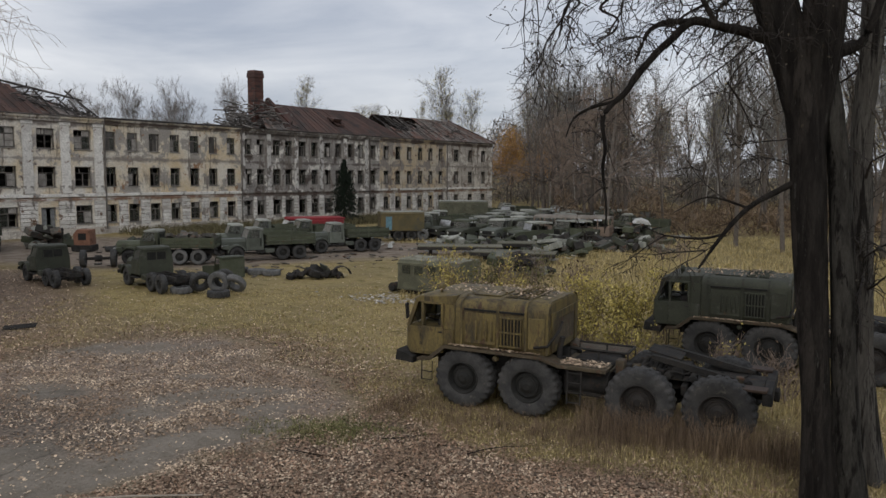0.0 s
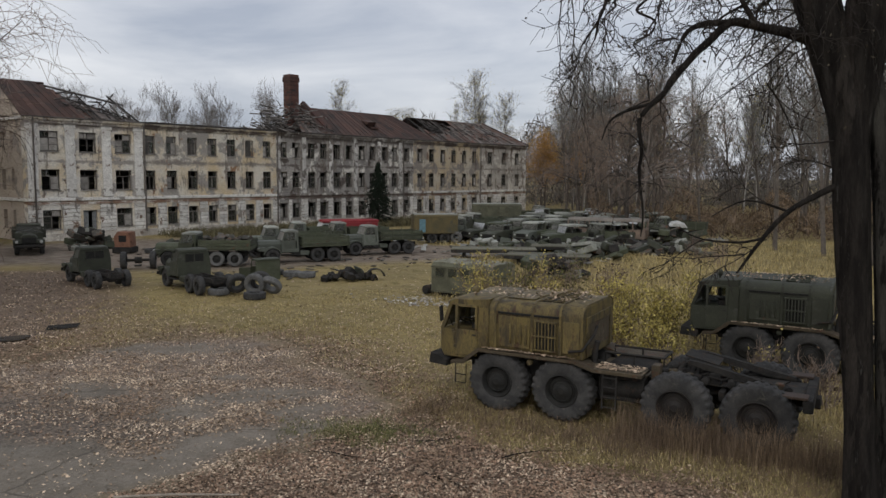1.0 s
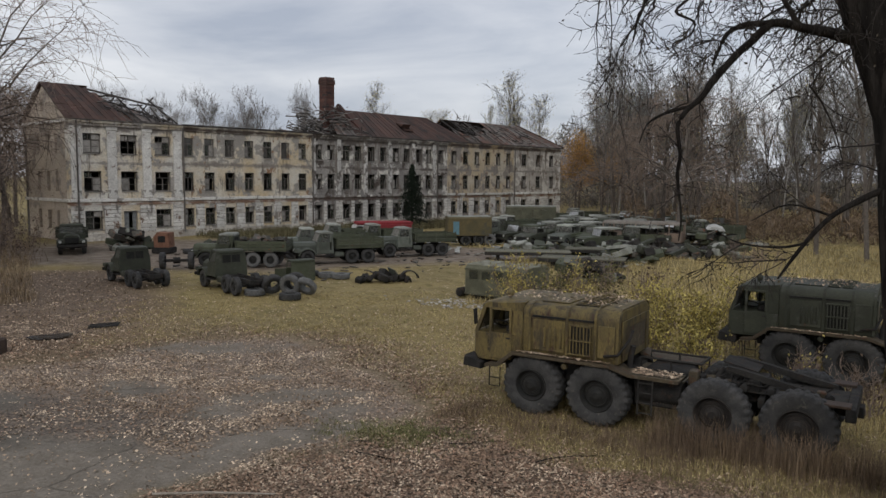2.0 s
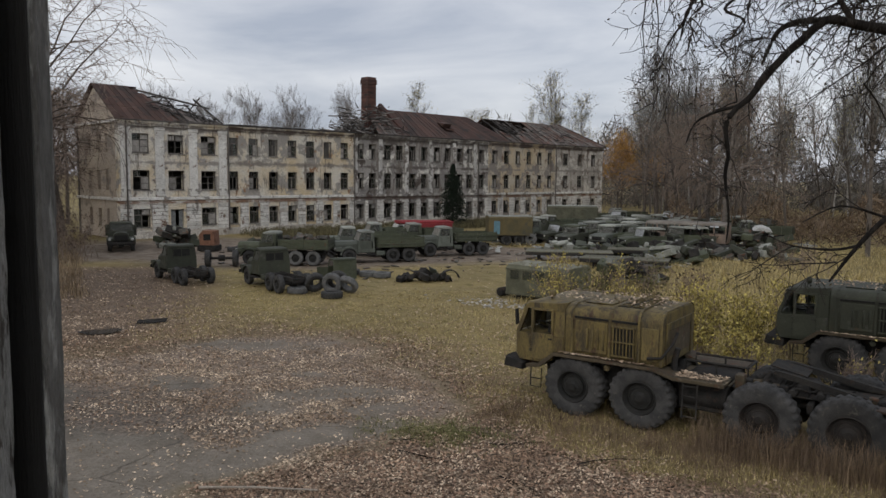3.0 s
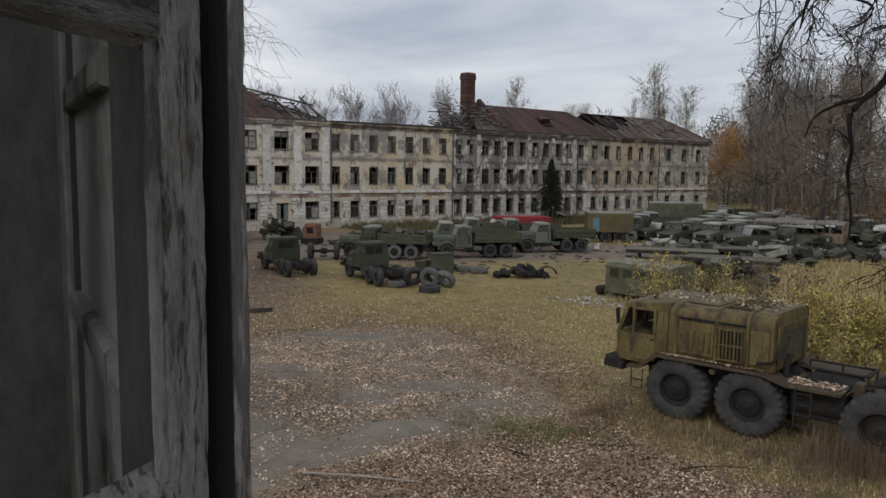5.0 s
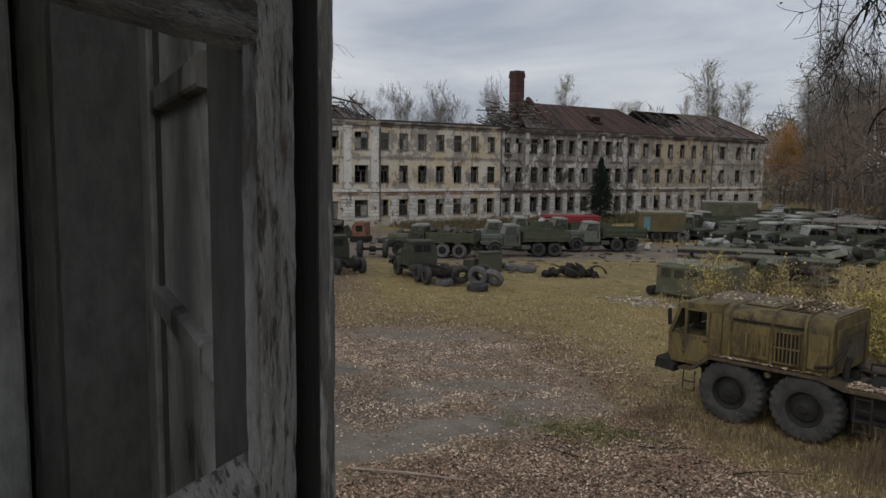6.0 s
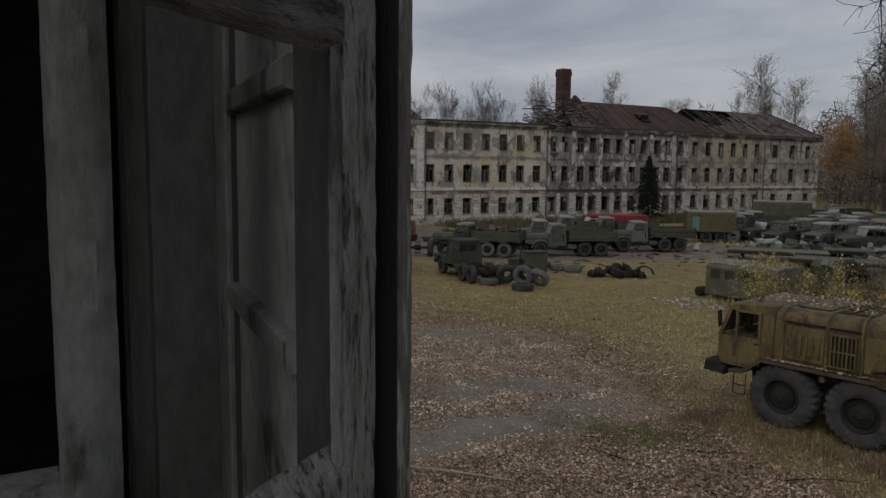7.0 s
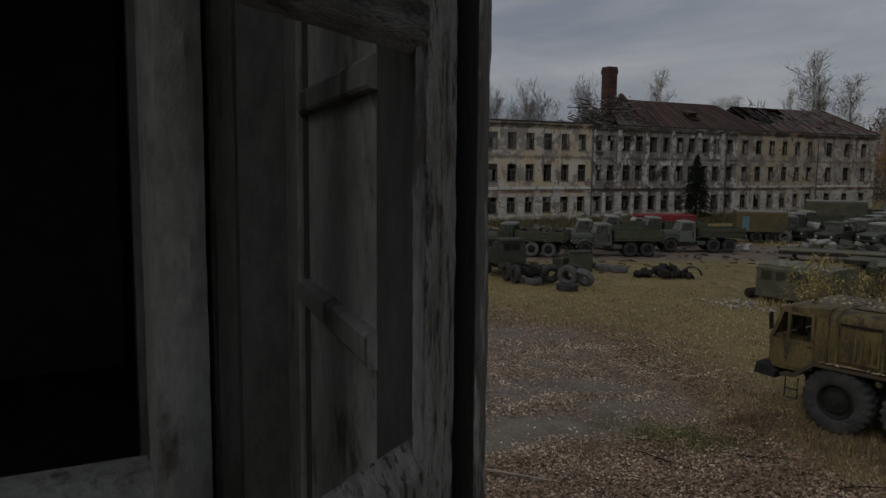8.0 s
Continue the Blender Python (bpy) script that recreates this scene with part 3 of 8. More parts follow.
# ---------------------------------------------------------------- ground
def inside(poly, x, y):
    """Signed depth inside a convex-ish outline: above zero inside."""
    n, res, best = len(poly), np.zeros_like(x, bool), np.full_like(x, 1e9)
    for i in range(n):
        (x0, y0), (x1, y1) = poly[i], poly[(i + 1) % n]
        cross = ((y0 > y) != (y1 > y)) & (x < (x1 - x0) * (y - y0) / (y1 - y0 + 1e-12) + x0)
        res ^= cross
        dx, dy = x1 - x0, y1 - y0
        t = np.clip(((x - x0) * dx + (y - y0) * dy) / (dx * dx + dy * dy), 0, 1)
        best = np.minimum(best, np.hypot(x - x0 - t * dx, y - y0 - t * dy))
    return np.where(res, best, -best)


ASPHALT = [(-6, -6), (-10, 1), (-13.1, 5.9), (-12.6, 7.6), (-12.2, 9.3), (-12.4, 10.8), (-13.3, 13.0), (-16.1, 14.5), (-19.5, 15.2), (-22.7, 15.4), (-25.2, 13.9), (-24.2, 10.6), (-25.3, 7.0), (-22, 0), (-16, -8)]
ROAD = [(-54, 9), (-51, 20), (-43.5, 22.8), (-38.2, 26.5), (-36.3, 33), (-33, 40), (-29, 47), (-34, 50), (-40, 48), (-56, 42), (-67, 34), (-68, 8)]
LEAVES = [(-14.6, 3.6), (-13.8, 7.2), (-13.4, 9.3), (-13.4, 10.9), (-11.6, 12.5), (-8.6, 12.6), (-5, 13), (-2, 12.5), (2, 8), (0, 0), (-9, 0)]
CLEAN = [(-21.0, -1.0), (-18.6, 4.4), (-17.6, 6.0), (-16.6, 7.2), (-14.9, 7.8), (-15.0, 9.0), (-14.0, 11.2), (-12.8, 10.9), (-12.7, 9.8), (-13.0, 8.5), (-12.9, 5.9), (-11.5, 2.0), (-9, -3)]
DAMP = [(-22.5, 3.0), (-21.6, 7.2), (-19.6, 8.8), (-17.4, 8.6), (-15.2, 8.4), (-15.4, 7.4), (-17.4, 5.6), (-18.8, 3.0)]
# bare patches among the leaves: centre, half length, half width, turn
BARE_SPOTS = [(-23.4, 12.9, 2.3, 1.1, 35), (-20.3, 8.9, 1.3, 0.7, 25), (-16.5, 9.5, 0.8, 0.5, 30), (-16.3, 11.6, 1.6, 0.7, 50), (-21.6, 5.8, 1.4, 0.7, 20), (-14.6, 11.3, 1.0, 0.6, 60), (-18.4, 12.2, 0.7, 0.4, 40), (-10.4, 8.9, 1.0, 0.35, 30)]
RED_LITTER = [(-27, -5), (-25.5, 8), (-26.5, 12.2), (-30, 15), (-36, 17.5), (-42, 20.5), (-47, 20), (-52, 8), (-40, -10)]
SHOULDER = [(-26, 4), (-26, 15), (-19.5, 17.2), (-13.8, 15.8), (-11.6, 12.2), (-13, 9), (-18, 6)]


def axis_steps(fine0, fine1, step_, far):
    """Coordinates, close together in the middle and wide apart far off."""
    mid = list(np.arange(fine0, fine1 + 1e-6, step_))
    lo, hi, s = [], [], step_
    a, b = fine0, fine1
    while a > -far or b < far:
        s *= 1.22
        a, b = a - s, b + s
        lo.insert(0, a)
        hi.append(b)
    return np.array(lo + mid + hi)


gx, gy = axis_steps(-46, 2, 0.33, 2500), axis_steps(-2, 50, 0.33, 2500)
X, Y = np.meshgrid(gx, gy, indexing="ij")
fx, fy = X.ravel(), Y.ravel()
wob = np.array([noise.fractal((a * 0.35, b * 0.35, 0), 1.0, 2.0, 4) if abs(a) < 120 and abs(b) < 140 else 0.0 for a, b in zip(fx, fy)])
wob2 = np.array([noise.noise((a * 1.3, b * 1.3, 5)) if -60 < a < 10 and -10 < b < 60 else 0.0 for a, b in zip(fx, fy)])
edge = 0.7 * wob + 0.35 * wob2


def zone(poly, soft):
    return np.clip(0.5 + (inside(poly, fx, fy) + edge * 1.2) / soft, 0, 1)


asph, road, leaf, red, shoulder = zone(ASPHALT, 0.6), zone(ROAD, 3.0), zone(LEAVES, 1.0), zone(RED_LITTER, 4.0), zone(SHOULDER, 3.0)
clean, damp = zone(CLEAN, 0.7), zone(DAMP, 1.6)
for bx, by, ba, bb, turn in BARE_SPOTS:
    ca, sa = math.cos(radians(turn)), math.sin(radians(turn))
    u, v = ((fx - bx) * ca + (fy - by) * sa) / ba, ((fy - by) * ca - (fx - bx) * sa) / bb
    clean = np.maximum(clean, np.clip(1.6 * (1.25 - np.hypot(u, v)) + 1.3 * edge, 0, 0.9))
grass_m = np.clip(1 - asph - road - leaf - red * 0.75 - shoulder * 0.7, 0, 1)
leaf_m = np.clip(np.maximum.reduce([leaf, shoulder * 0.9, red * 0.8]) * (1 - asph), 0, 1)


def ground_height(a, r, g, w, w2):
    return 0.05 * w + 0.03 * w2 * g - 0.05 * a - 0.02 * r


fz = ground_height(asph, road, grass_m, wob * (1 - 0.7 * asph), wob2) - 0.05
nx, ny = len(gx), len(gy)
idx = np.arange(nx * ny).reshape(nx, ny)
quads = np.stack([idx[:-1, :-1], idx[1:, :-1], idx[1:, 1:], idx[:-1, 1:]], -1).reshape(-1, 4)
gme = bpy.data.meshes.new("ground")
gme.from_pydata(np.stack([fx, fy, fz], 1).tolist(), [], quads.tolist())
gme.shade_smooth()
za = gme.attributes.new("zone", "FLOAT_COLOR", "POINT")
za.data.foreach_set("color", np.stack([asph, road, leaf_m, np.ones_like(asph)], 1).astype(np.float32).ravel())
zb = gme.attributes.new("litter", "FLOAT", "POINT")
zb.data.foreach_set("value", (red * (1 - asph)).astype(np.float32))
zc = gme.attributes.new("bare", "FLOAT_COLOR", "POINT")
zc.data.foreach_set("color", np.stack([clean, damp, np.zeros_like(clean), np.ones_like(clean)], 1).astype(np.float32).ravel())


def ground_material():
    mat, nodes, links, bsdf = material("yard_ground")
    tc = nodes.new("ShaderNodeTexCoord").outputs["Object"]
    at, lt = nodes.new("ShaderNodeAttribute"), nodes.new("ShaderNodeAttribute")
    at.attribute_name, lt.attribute_name = "zone", "litter"
    sep = nodes.new("ShaderNodeSeparateColor")
    links.new(at.outputs["Color"], sep.inputs[0])
    bt_ = nodes.new("ShaderNodeAttribute")
    bt_.attribute_name = "bare"
    bs_ = nodes.new("ShaderNodeSeparateColor")
    links.new(bt_.outputs["Color"], bs_.inputs[0])
    big, mid, fine, spot = (noise_of(nodes, links, tc, s, d, 0.65) for s, d in ((0.18, 6), (1.1, 6), (14, 5), (5.5, 4)))
    grass_c = mixer(nodes, links, step(nodes, links, big, 0.35, 0.65), (0.315, 0.245, 0.105), (0.24, 0.19, 0.085))
    grass_c = mixer(nodes, links, step(nodes, links, mid, 0.5, 0.72), grass_c, (0.15, 0.13, 0.05))
    grass_c = mixer(nodes, links, step(nodes, links, fine, 0.52, 0.62, 0, 0.6), grass_c, (0.10, 0.072, 0.038))
    red_c = mixer(nodes, links, step(nodes, links, fine, 0.4, 0.62), (0.12, 0.08, 0.052), (0.27, 0.18, 0.11))
    col = mixer(nodes, links, lt.outputs["Fac"], grass_c, red_c)
    leaf_c = mixer(nodes, links, step(nodes, links, fine, 0.38, 0.6), (0.07, 0.053, 0.042), (0.228, 0.17, 0.122))
    col = mixer(nodes, links, sep.outputs[2], col, leaf_c)
    road_c = mixer(nodes, links, step(nodes, links, mid, 0.35, 0.65), (0.25, 0.205, 0.16), (0.165, 0.13, 0.10))
    col = mixer(nodes, links, sep.outputs[1], col, road_c)
    # asphalt: leaf mould between the bare places, damp stains, cracks
    mould = mixer(nodes, links, step(nodes, links, fine, 0.36, 0.6), (0.13, 0.104, 0.084), (0.30, 0.235, 0.18))
    bare_c = mixer(nodes, links, step(nodes, links, mid, 0.35, 0.65), (0.232, 0.202, 0.163), (0.187, 0.161, 0.129))
    bare_c = mixer(nodes, links, step(nodes, links, spot, 0.6, 0.68, 0, 0.35), bare_c, (0.10, 0.088, 0.074))
    vor = nodes.new("ShaderNodeTexVoronoi")
    vor.feature = "DISTANCE_TO_EDGE"
    vor.inputs["Scale"].default_value = 0.2
    warp = nodes.new("ShaderNodeMixRGB")
    warp.blend_type = "LINEAR_LIGHT"
    warp.inputs[0].default_value = 0.22
    wnz = nodes.new("ShaderNodeTexNoise")
    wnz.inputs["Scale"].default_value, wnz.inputs["Detail"].default_value = 1.4, 5
    links.new(tc, wnz.inputs["Vector"])
    links.new(tc, warp.inputs[1])
    links.new(wnz.outputs["Color"], warp.inputs[2])
    links.new(warp.outputs[0], vor.inputs["Vector"])
    crack = step(nodes, links, vor.outputs["Distance"], 0.002, 0.009, 0.5, 0.0)
    bare_c = mixer(nodes, links, crack, bare_c, (0.06, 0.05, 0.042))
    as_c = mixer(nodes, links, bs_.outputs[0], mould, bare_c)
    as_c = mixer(nodes, links, bs_.outputs[1], as_c, mixer(nodes, links, 1.0, as_c, (0.66, 0.68, 0.70), "MULTIPLY"))
    col = mixer(nodes, links, sep.outputs[0], col, as_c)
    col = mixer(nodes, links, 1.0, col, step(nodes, links, fine, 0.25, 0.75, 0.8, 1.15), "MULTIPLY")
    links.new(col, bsdf.inputs["Base Color"])
    bsdf.inputs["Specular IOR Level"].default_value = 0.15
    wet = step(nodes, links, mid, 0.4, 0.6, 0.72, 0.92)
    links.new(wet, bsdf.inputs["Roughness"])
    bp = nodes.new("ShaderNodeBump")
    bp.inputs["Strength"].default_value, bp.inputs["Distance"].default_value = 0.75, 0.06
    links.new(fine, bp.inputs["Height"])
    links.new(bp.outputs[0], bsdf.inputs["Normal"])
    return mat


gme.materials.append(ground_material())
ground = tagged(new("ground", gme), "yard of cracked asphalt, fallen leaves and dry grass", "ground", "", "structure")

# ---------------------------------------------------------------- vehicle materials
RUST = (0.11, 0.05, 0.025)
guard_paint = surface("rusty_olive_mudguard", (0.085, 0.066, 0.04), (0.06, 0.048, 0.032), rough=0.75, scale=3, fine=25, over=(0.13, 0.105, 0.075), over_scale=5, over_at=0.6, over2=(0.09, 0.045, 0.025), over2_scale=3, over2_at=0.6)
olive_yellow = surface("faded_mustard_paint", (0.165, 0.125, 0.046), (0.112, 0.087, 0.038), rough=0.6, scale=1.6, fine=25, over=(0.052, 0.042, 0.026), over_scale=2.2, over_at=0.56, over_soft=0.09, over2=(0.06, 0.033, 0.021), over2_scale=5.5, over2_at=0.61, bump=0.12, stretch=(1.4, 1.4, 0.5))
dull_green = surface("dull_dark_green_paint", (0.049, 0.0525, 0.036), (0.037, 0.0395, 0.0275), rough=0.65, scale=1.4, fine=25, over=(0.076, 0.076, 0.064), over_scale=1.6, over_at=0.62, over_soft=0.08, over2=RUST, over2_scale=3.5, over2_at=0.7, bump=0.12)
army_green = surface("faded_army_green_paint", (0.054, 0.061, 0.036), (0.072, 0.079, 0.054), rough=0.65, scale=1.2, fine=25, over=(0.05, 0.05, 0.034), over_scale=1.6, over_at=0.6, over2=RUST, over2_scale=3.0, over2_at=0.66, bump=0.12, vary=0.3)
grey_green = surface("chalky_grey_green_paint", (0.122, 0.133, 0.112), (0.086, 0.094, 0.076), rough=0.65, scale=1.2, fine=25, over=(0.08, 0.085, 0.065), over_scale=1.6, over_at=0.62, over2=RUST, over2_scale=3.0, over2_at=0.7, bump=0.12, vary=0.25)
# bleached roof paint, lightened further to paint in glints on the roofs
faded_glint_roof = surface("bleached_glint_roof_paint", (0.29, 0.295, 0.26), (0.19, 0.195, 0.165), rough=0.7, scale=1.2, fine=20, over=RUST, over_scale=2, over_at=0.68, bump=0.1, vary=0.25)
van_paint = surface("mossy_olive_paint", (0.13, 0.128, 0.085), (0.085, 0.086, 0.058), rough=0.75, scale=1.2, fine=18, over=(0.17, 0.165, 0.13), over_scale=2.2, over_at=0.65, over2=(0.06, 0.04, 0.027), over2_scale=3.2, over2_at=0.62, bump=0.15)
kung_paint = surface("brownish_olive_paint", (0.120, 0.092, 0.040), (0.084, 0.072, 0.036), rough=0.7, scale=1.0, fine=18, over=(0.07, 0.065, 0.045), over_scale=1.4, over_at=0.6, bump=0.12)
red_paint = surface("faded_red_paint", (0.264, 0.028, 0.032), (0.192, 0.024, 0.028), rough=0.6, scale=1.5, fine=20, over=(0.4, 0.2, 0.19), over_scale=2, over_at=0.66, bump=0.1)
pink_rust = surface("bleached_salmon_paint", (0.27, 0.20, 0.15), (0.20, 0.155, 0.125), rough=0.75, scale=1.2, fine=20, over=(0.17, 0.10, 0.07), over_scale=1.5, over_at=0.58, bump=0.12)
orange_rust = surface("orange_rusty_sheet", (0.27, 0.135, 0.085), (0.19, 0.095, 0.06), rough=0.8, scale=2, fine=20, over=(0.1, 0.045, 0.03), over_scale=2.0, over_at=0.6)
white_paint = surface("dirty_white_paint", (0.5, 0.5, 0.48), (0.36, 0.36, 0.34), scale=2, fine=20, over=(0.2, 0.18, 0.15), over_scale=2.5, over_at=0.62)
black_metal = surface("greasy_dark_steel", (0.026, 0.025, 0.024), (0.044, 0.041, 0.037), rough=0.82, scale=3, fine=25, over=(0.055, 0.04, 0.03), over_scale=4, over_at=0.6, bump=0.3, spec=0.12)
rubber = surface("weathered_rubber", (0.035, 0.035, 0.0345), (0.06, 0.058, 0.0555), rough=0.85, scale=3, fine=30, over=(0.095, 0.088, 0.075), over_scale=5, over_at=0.64, bump=0.2, vary=0.15)
rubber_pale = surface("sun_bleached_rubber", (0.10, 0.10, 0.098), (0.15, 0.148, 0.142), rough=0.9, scale=3, fine=30, bump=0.2)
rim_dark = surface("dusty_dark_rim", (0.0150, 0.0152, 0.0142), (0.0250, 0.0240, 0.0215), rough=0.7, scale=5, fine=30, over=(0.05, 0.045, 0.038), over_scale=6, over_at=0.66)
rim_rust = surface("brown_rusted_rim", (0.075, 0.05, 0.035), (0.055, 0.038, 0.03), rough=0.7, scale=5, fine=30)
cab_glass = glass("cab_glass", (0.5, 0.55, 0.53), 0.3, 0.8)
deck_litter = surface("leaf_strewn_deck", (0.11, 0.09, 0.06), (0.07, 0.06, 0.042), scale=3, fine=14, over=(0.24, 0.18, 0.12), over_scale=7, over_at=0.6)
# near-black sheets paint the shade inside grilles, slots and vehicle windows
gap_shade = surface("grille_void_shade", (0.012, 0.012, 0.011), (0.02, 0.019, 0.017), scale=4)
scrap_mat = surface("mixed_scrap_metal", (0.05, 0.05, 0.043), (0.10, 0.09, 0.075), rough=0.7, scale=3, fine=20, over=RUST, over_scale=4, over_at=0.58, vary=0.5, island=True)
concrete_bits = surface("broken_white_rubble", (0.50, 0.475, 0.43), (0.33, 0.305, 0.27), scale=4, fine=20, vary=0.3, island=True)

rim_worn = surface("brown_worn_rim", (0.034, 0.028, 0.024), (0.022, 0.02, 0.018), rough=0.7, scale=5, fine=30)

# ---------------------------------------------------------------- wheels
shape_cache = {}


def tyre_shape(r, w, lugs, mat):
    """A tyre with bulging walls and a blocky tread, its outer wall at y = 0, all one skin."""
    key = ("tyre", r, w, lugs, mat.name)
    if key not in shape_cache:
        ri, n = r * 0.52, lugs * 4
        rows = [(ri, 0.04, 0), (ri * 1.08, 0.0, 0), (r * 0.75, -0.03, 0), (r * 0.86, 0.0, 1), (r * 0.93, 0.07, 1), (r * 0.955, 0.13, 1), (r * 0.96, 0.47, 1),
                (r * 0.96, 0.53, 2), (r * 0.955, 0.87, 2), (r * 0.93, 0.93, 2), (r * 0.86, 1.0, 2), (r * 0.75, 1.03, 0), (ri * 1.08, 1.0, 0), (ri, 0.96, 0)]
        vs, fs = [], []
        for rad, y, tread in rows:
            for k in range(n):
                up = tread and ((k + (2 if tread == 2 else 0)) % 4 < 2)
                q = rad + (r * 0.04 if up else 0)
                a = 2 * math.pi * k / n
                vs.append((q * math.cos(a), (y - (0.02 if up and y < 0.1 else -0.02 if up and y > 0.9 else 0)) * w, q * math.sin(a)))
        for i in range(len(rows)):
            j = (i + 1) % len(rows)
            for k in range(n):
                k2 = (k + 1) % n
                fs.append((i * n + k, j * n + k, j * n + k2, i * n + k2))
        shape_cache[key] = Mesh().add(vs, fs).data("tyre", mat, 28)
    return shape_cache[key]


def rim_shape(r, w, mat):
    key = ("rim", r, w, mat.name)
    if key not in shape_cache:
        ri = r * 0.53
        t = Mesh().lathe([(ri, 0.02 * w), (ri * 0.95, -0.01 * w), (ri * 0.88, 0.06 * w), (ri * 0.8, 0.24 * w), (ri * 0.55, 0.2 * w), (ri * 0.5, 0.1 * w), (ri * 0.2, 0.08 * w), (ri * 0.18, 0.5 * w), (ri, 0.6 * w)], 24)
        shape_cache[key] = t.data("rim", mat, 40)
    return shape_cache[key]


def hub_shape(r, w, mat):
    key = ("hub", r, w, mat.name)
    if key not in shape_cache:
        ri = r * 0.53
        t = Mesh().lathe([(0.001, -0.02 * w), (ri * 0.2, -0.02 * w), (ri * 0.26, 0.03 * w), (ri * 0.4, 0.06 * w), (ri * 0.42, 0.13 * w), (ri * 0.6, 0.135 * w), (ri * 0.63, 0.11 * w), (ri * 0.66, 0.135 * w), (ri * 0.68, 0.25 * w), (0.001, 0.25 * w)], 20)
        shape_cache[key] = t.data("hub", mat, 40)
    return shape_cache[key]


def wheel(parent, x, y, r, w, lugs=20, flip=False, tyre=None, rim=None, z=None, name="wheel", sink=0.03, turn=0.0):
    m = pose(x, y, (r if z is None else z) - sink, 0, 0, (180 if flip else 0) + turn) @ pose(0, 0, 0, 0, rnd.uniform(0, 360), 0)
    wh = part(name, rim_shape(r, w, rim or rim_dark), None, parent, "", m)
    part("tyre", tyre_shape(r, w, lugs, tyre or rubber), None, wh)
    part("hub", hub_shape(r, w, rim or rim_dark), None, wh)
    return wh


def loose_tyre(x, y, z, r, w, rx=0, rz=0, mat=None, with_rim=False):
    ob = new("tyre", tyre_shape(r, w, 20, mat or rubber))
    ob.matrix_world = pose(x, y, z, rx, 0, rz)
    tagged(ob, "worn truck tyre lying in the yard" if abs(rx) > 45 else "worn truck tyre leaning upright in the yard", "tyre", "loose tyres")
    if with_rim:
        part("rim", rim_shape(r, w, rim_dark), None, ob)
    return ob


def arch(x, r0, r1, a0=0.0, a1=180.0, n=10):
    """The outline of a mudguard round a wheel."""
    pts = []
    for i in range(n + 1):
        a = radians(a0 + (a1 - a0) * i / n)
        pts.append((x - r1 * math.cos(a), r1 * math.sin(a)))
    for i in range(n, -1, -1):
        a = radians(a0 + (a1 - a0) * i / n)
        pts.append((x - r0 * math.cos(a), r0 * math.sin(a)))
    return pts


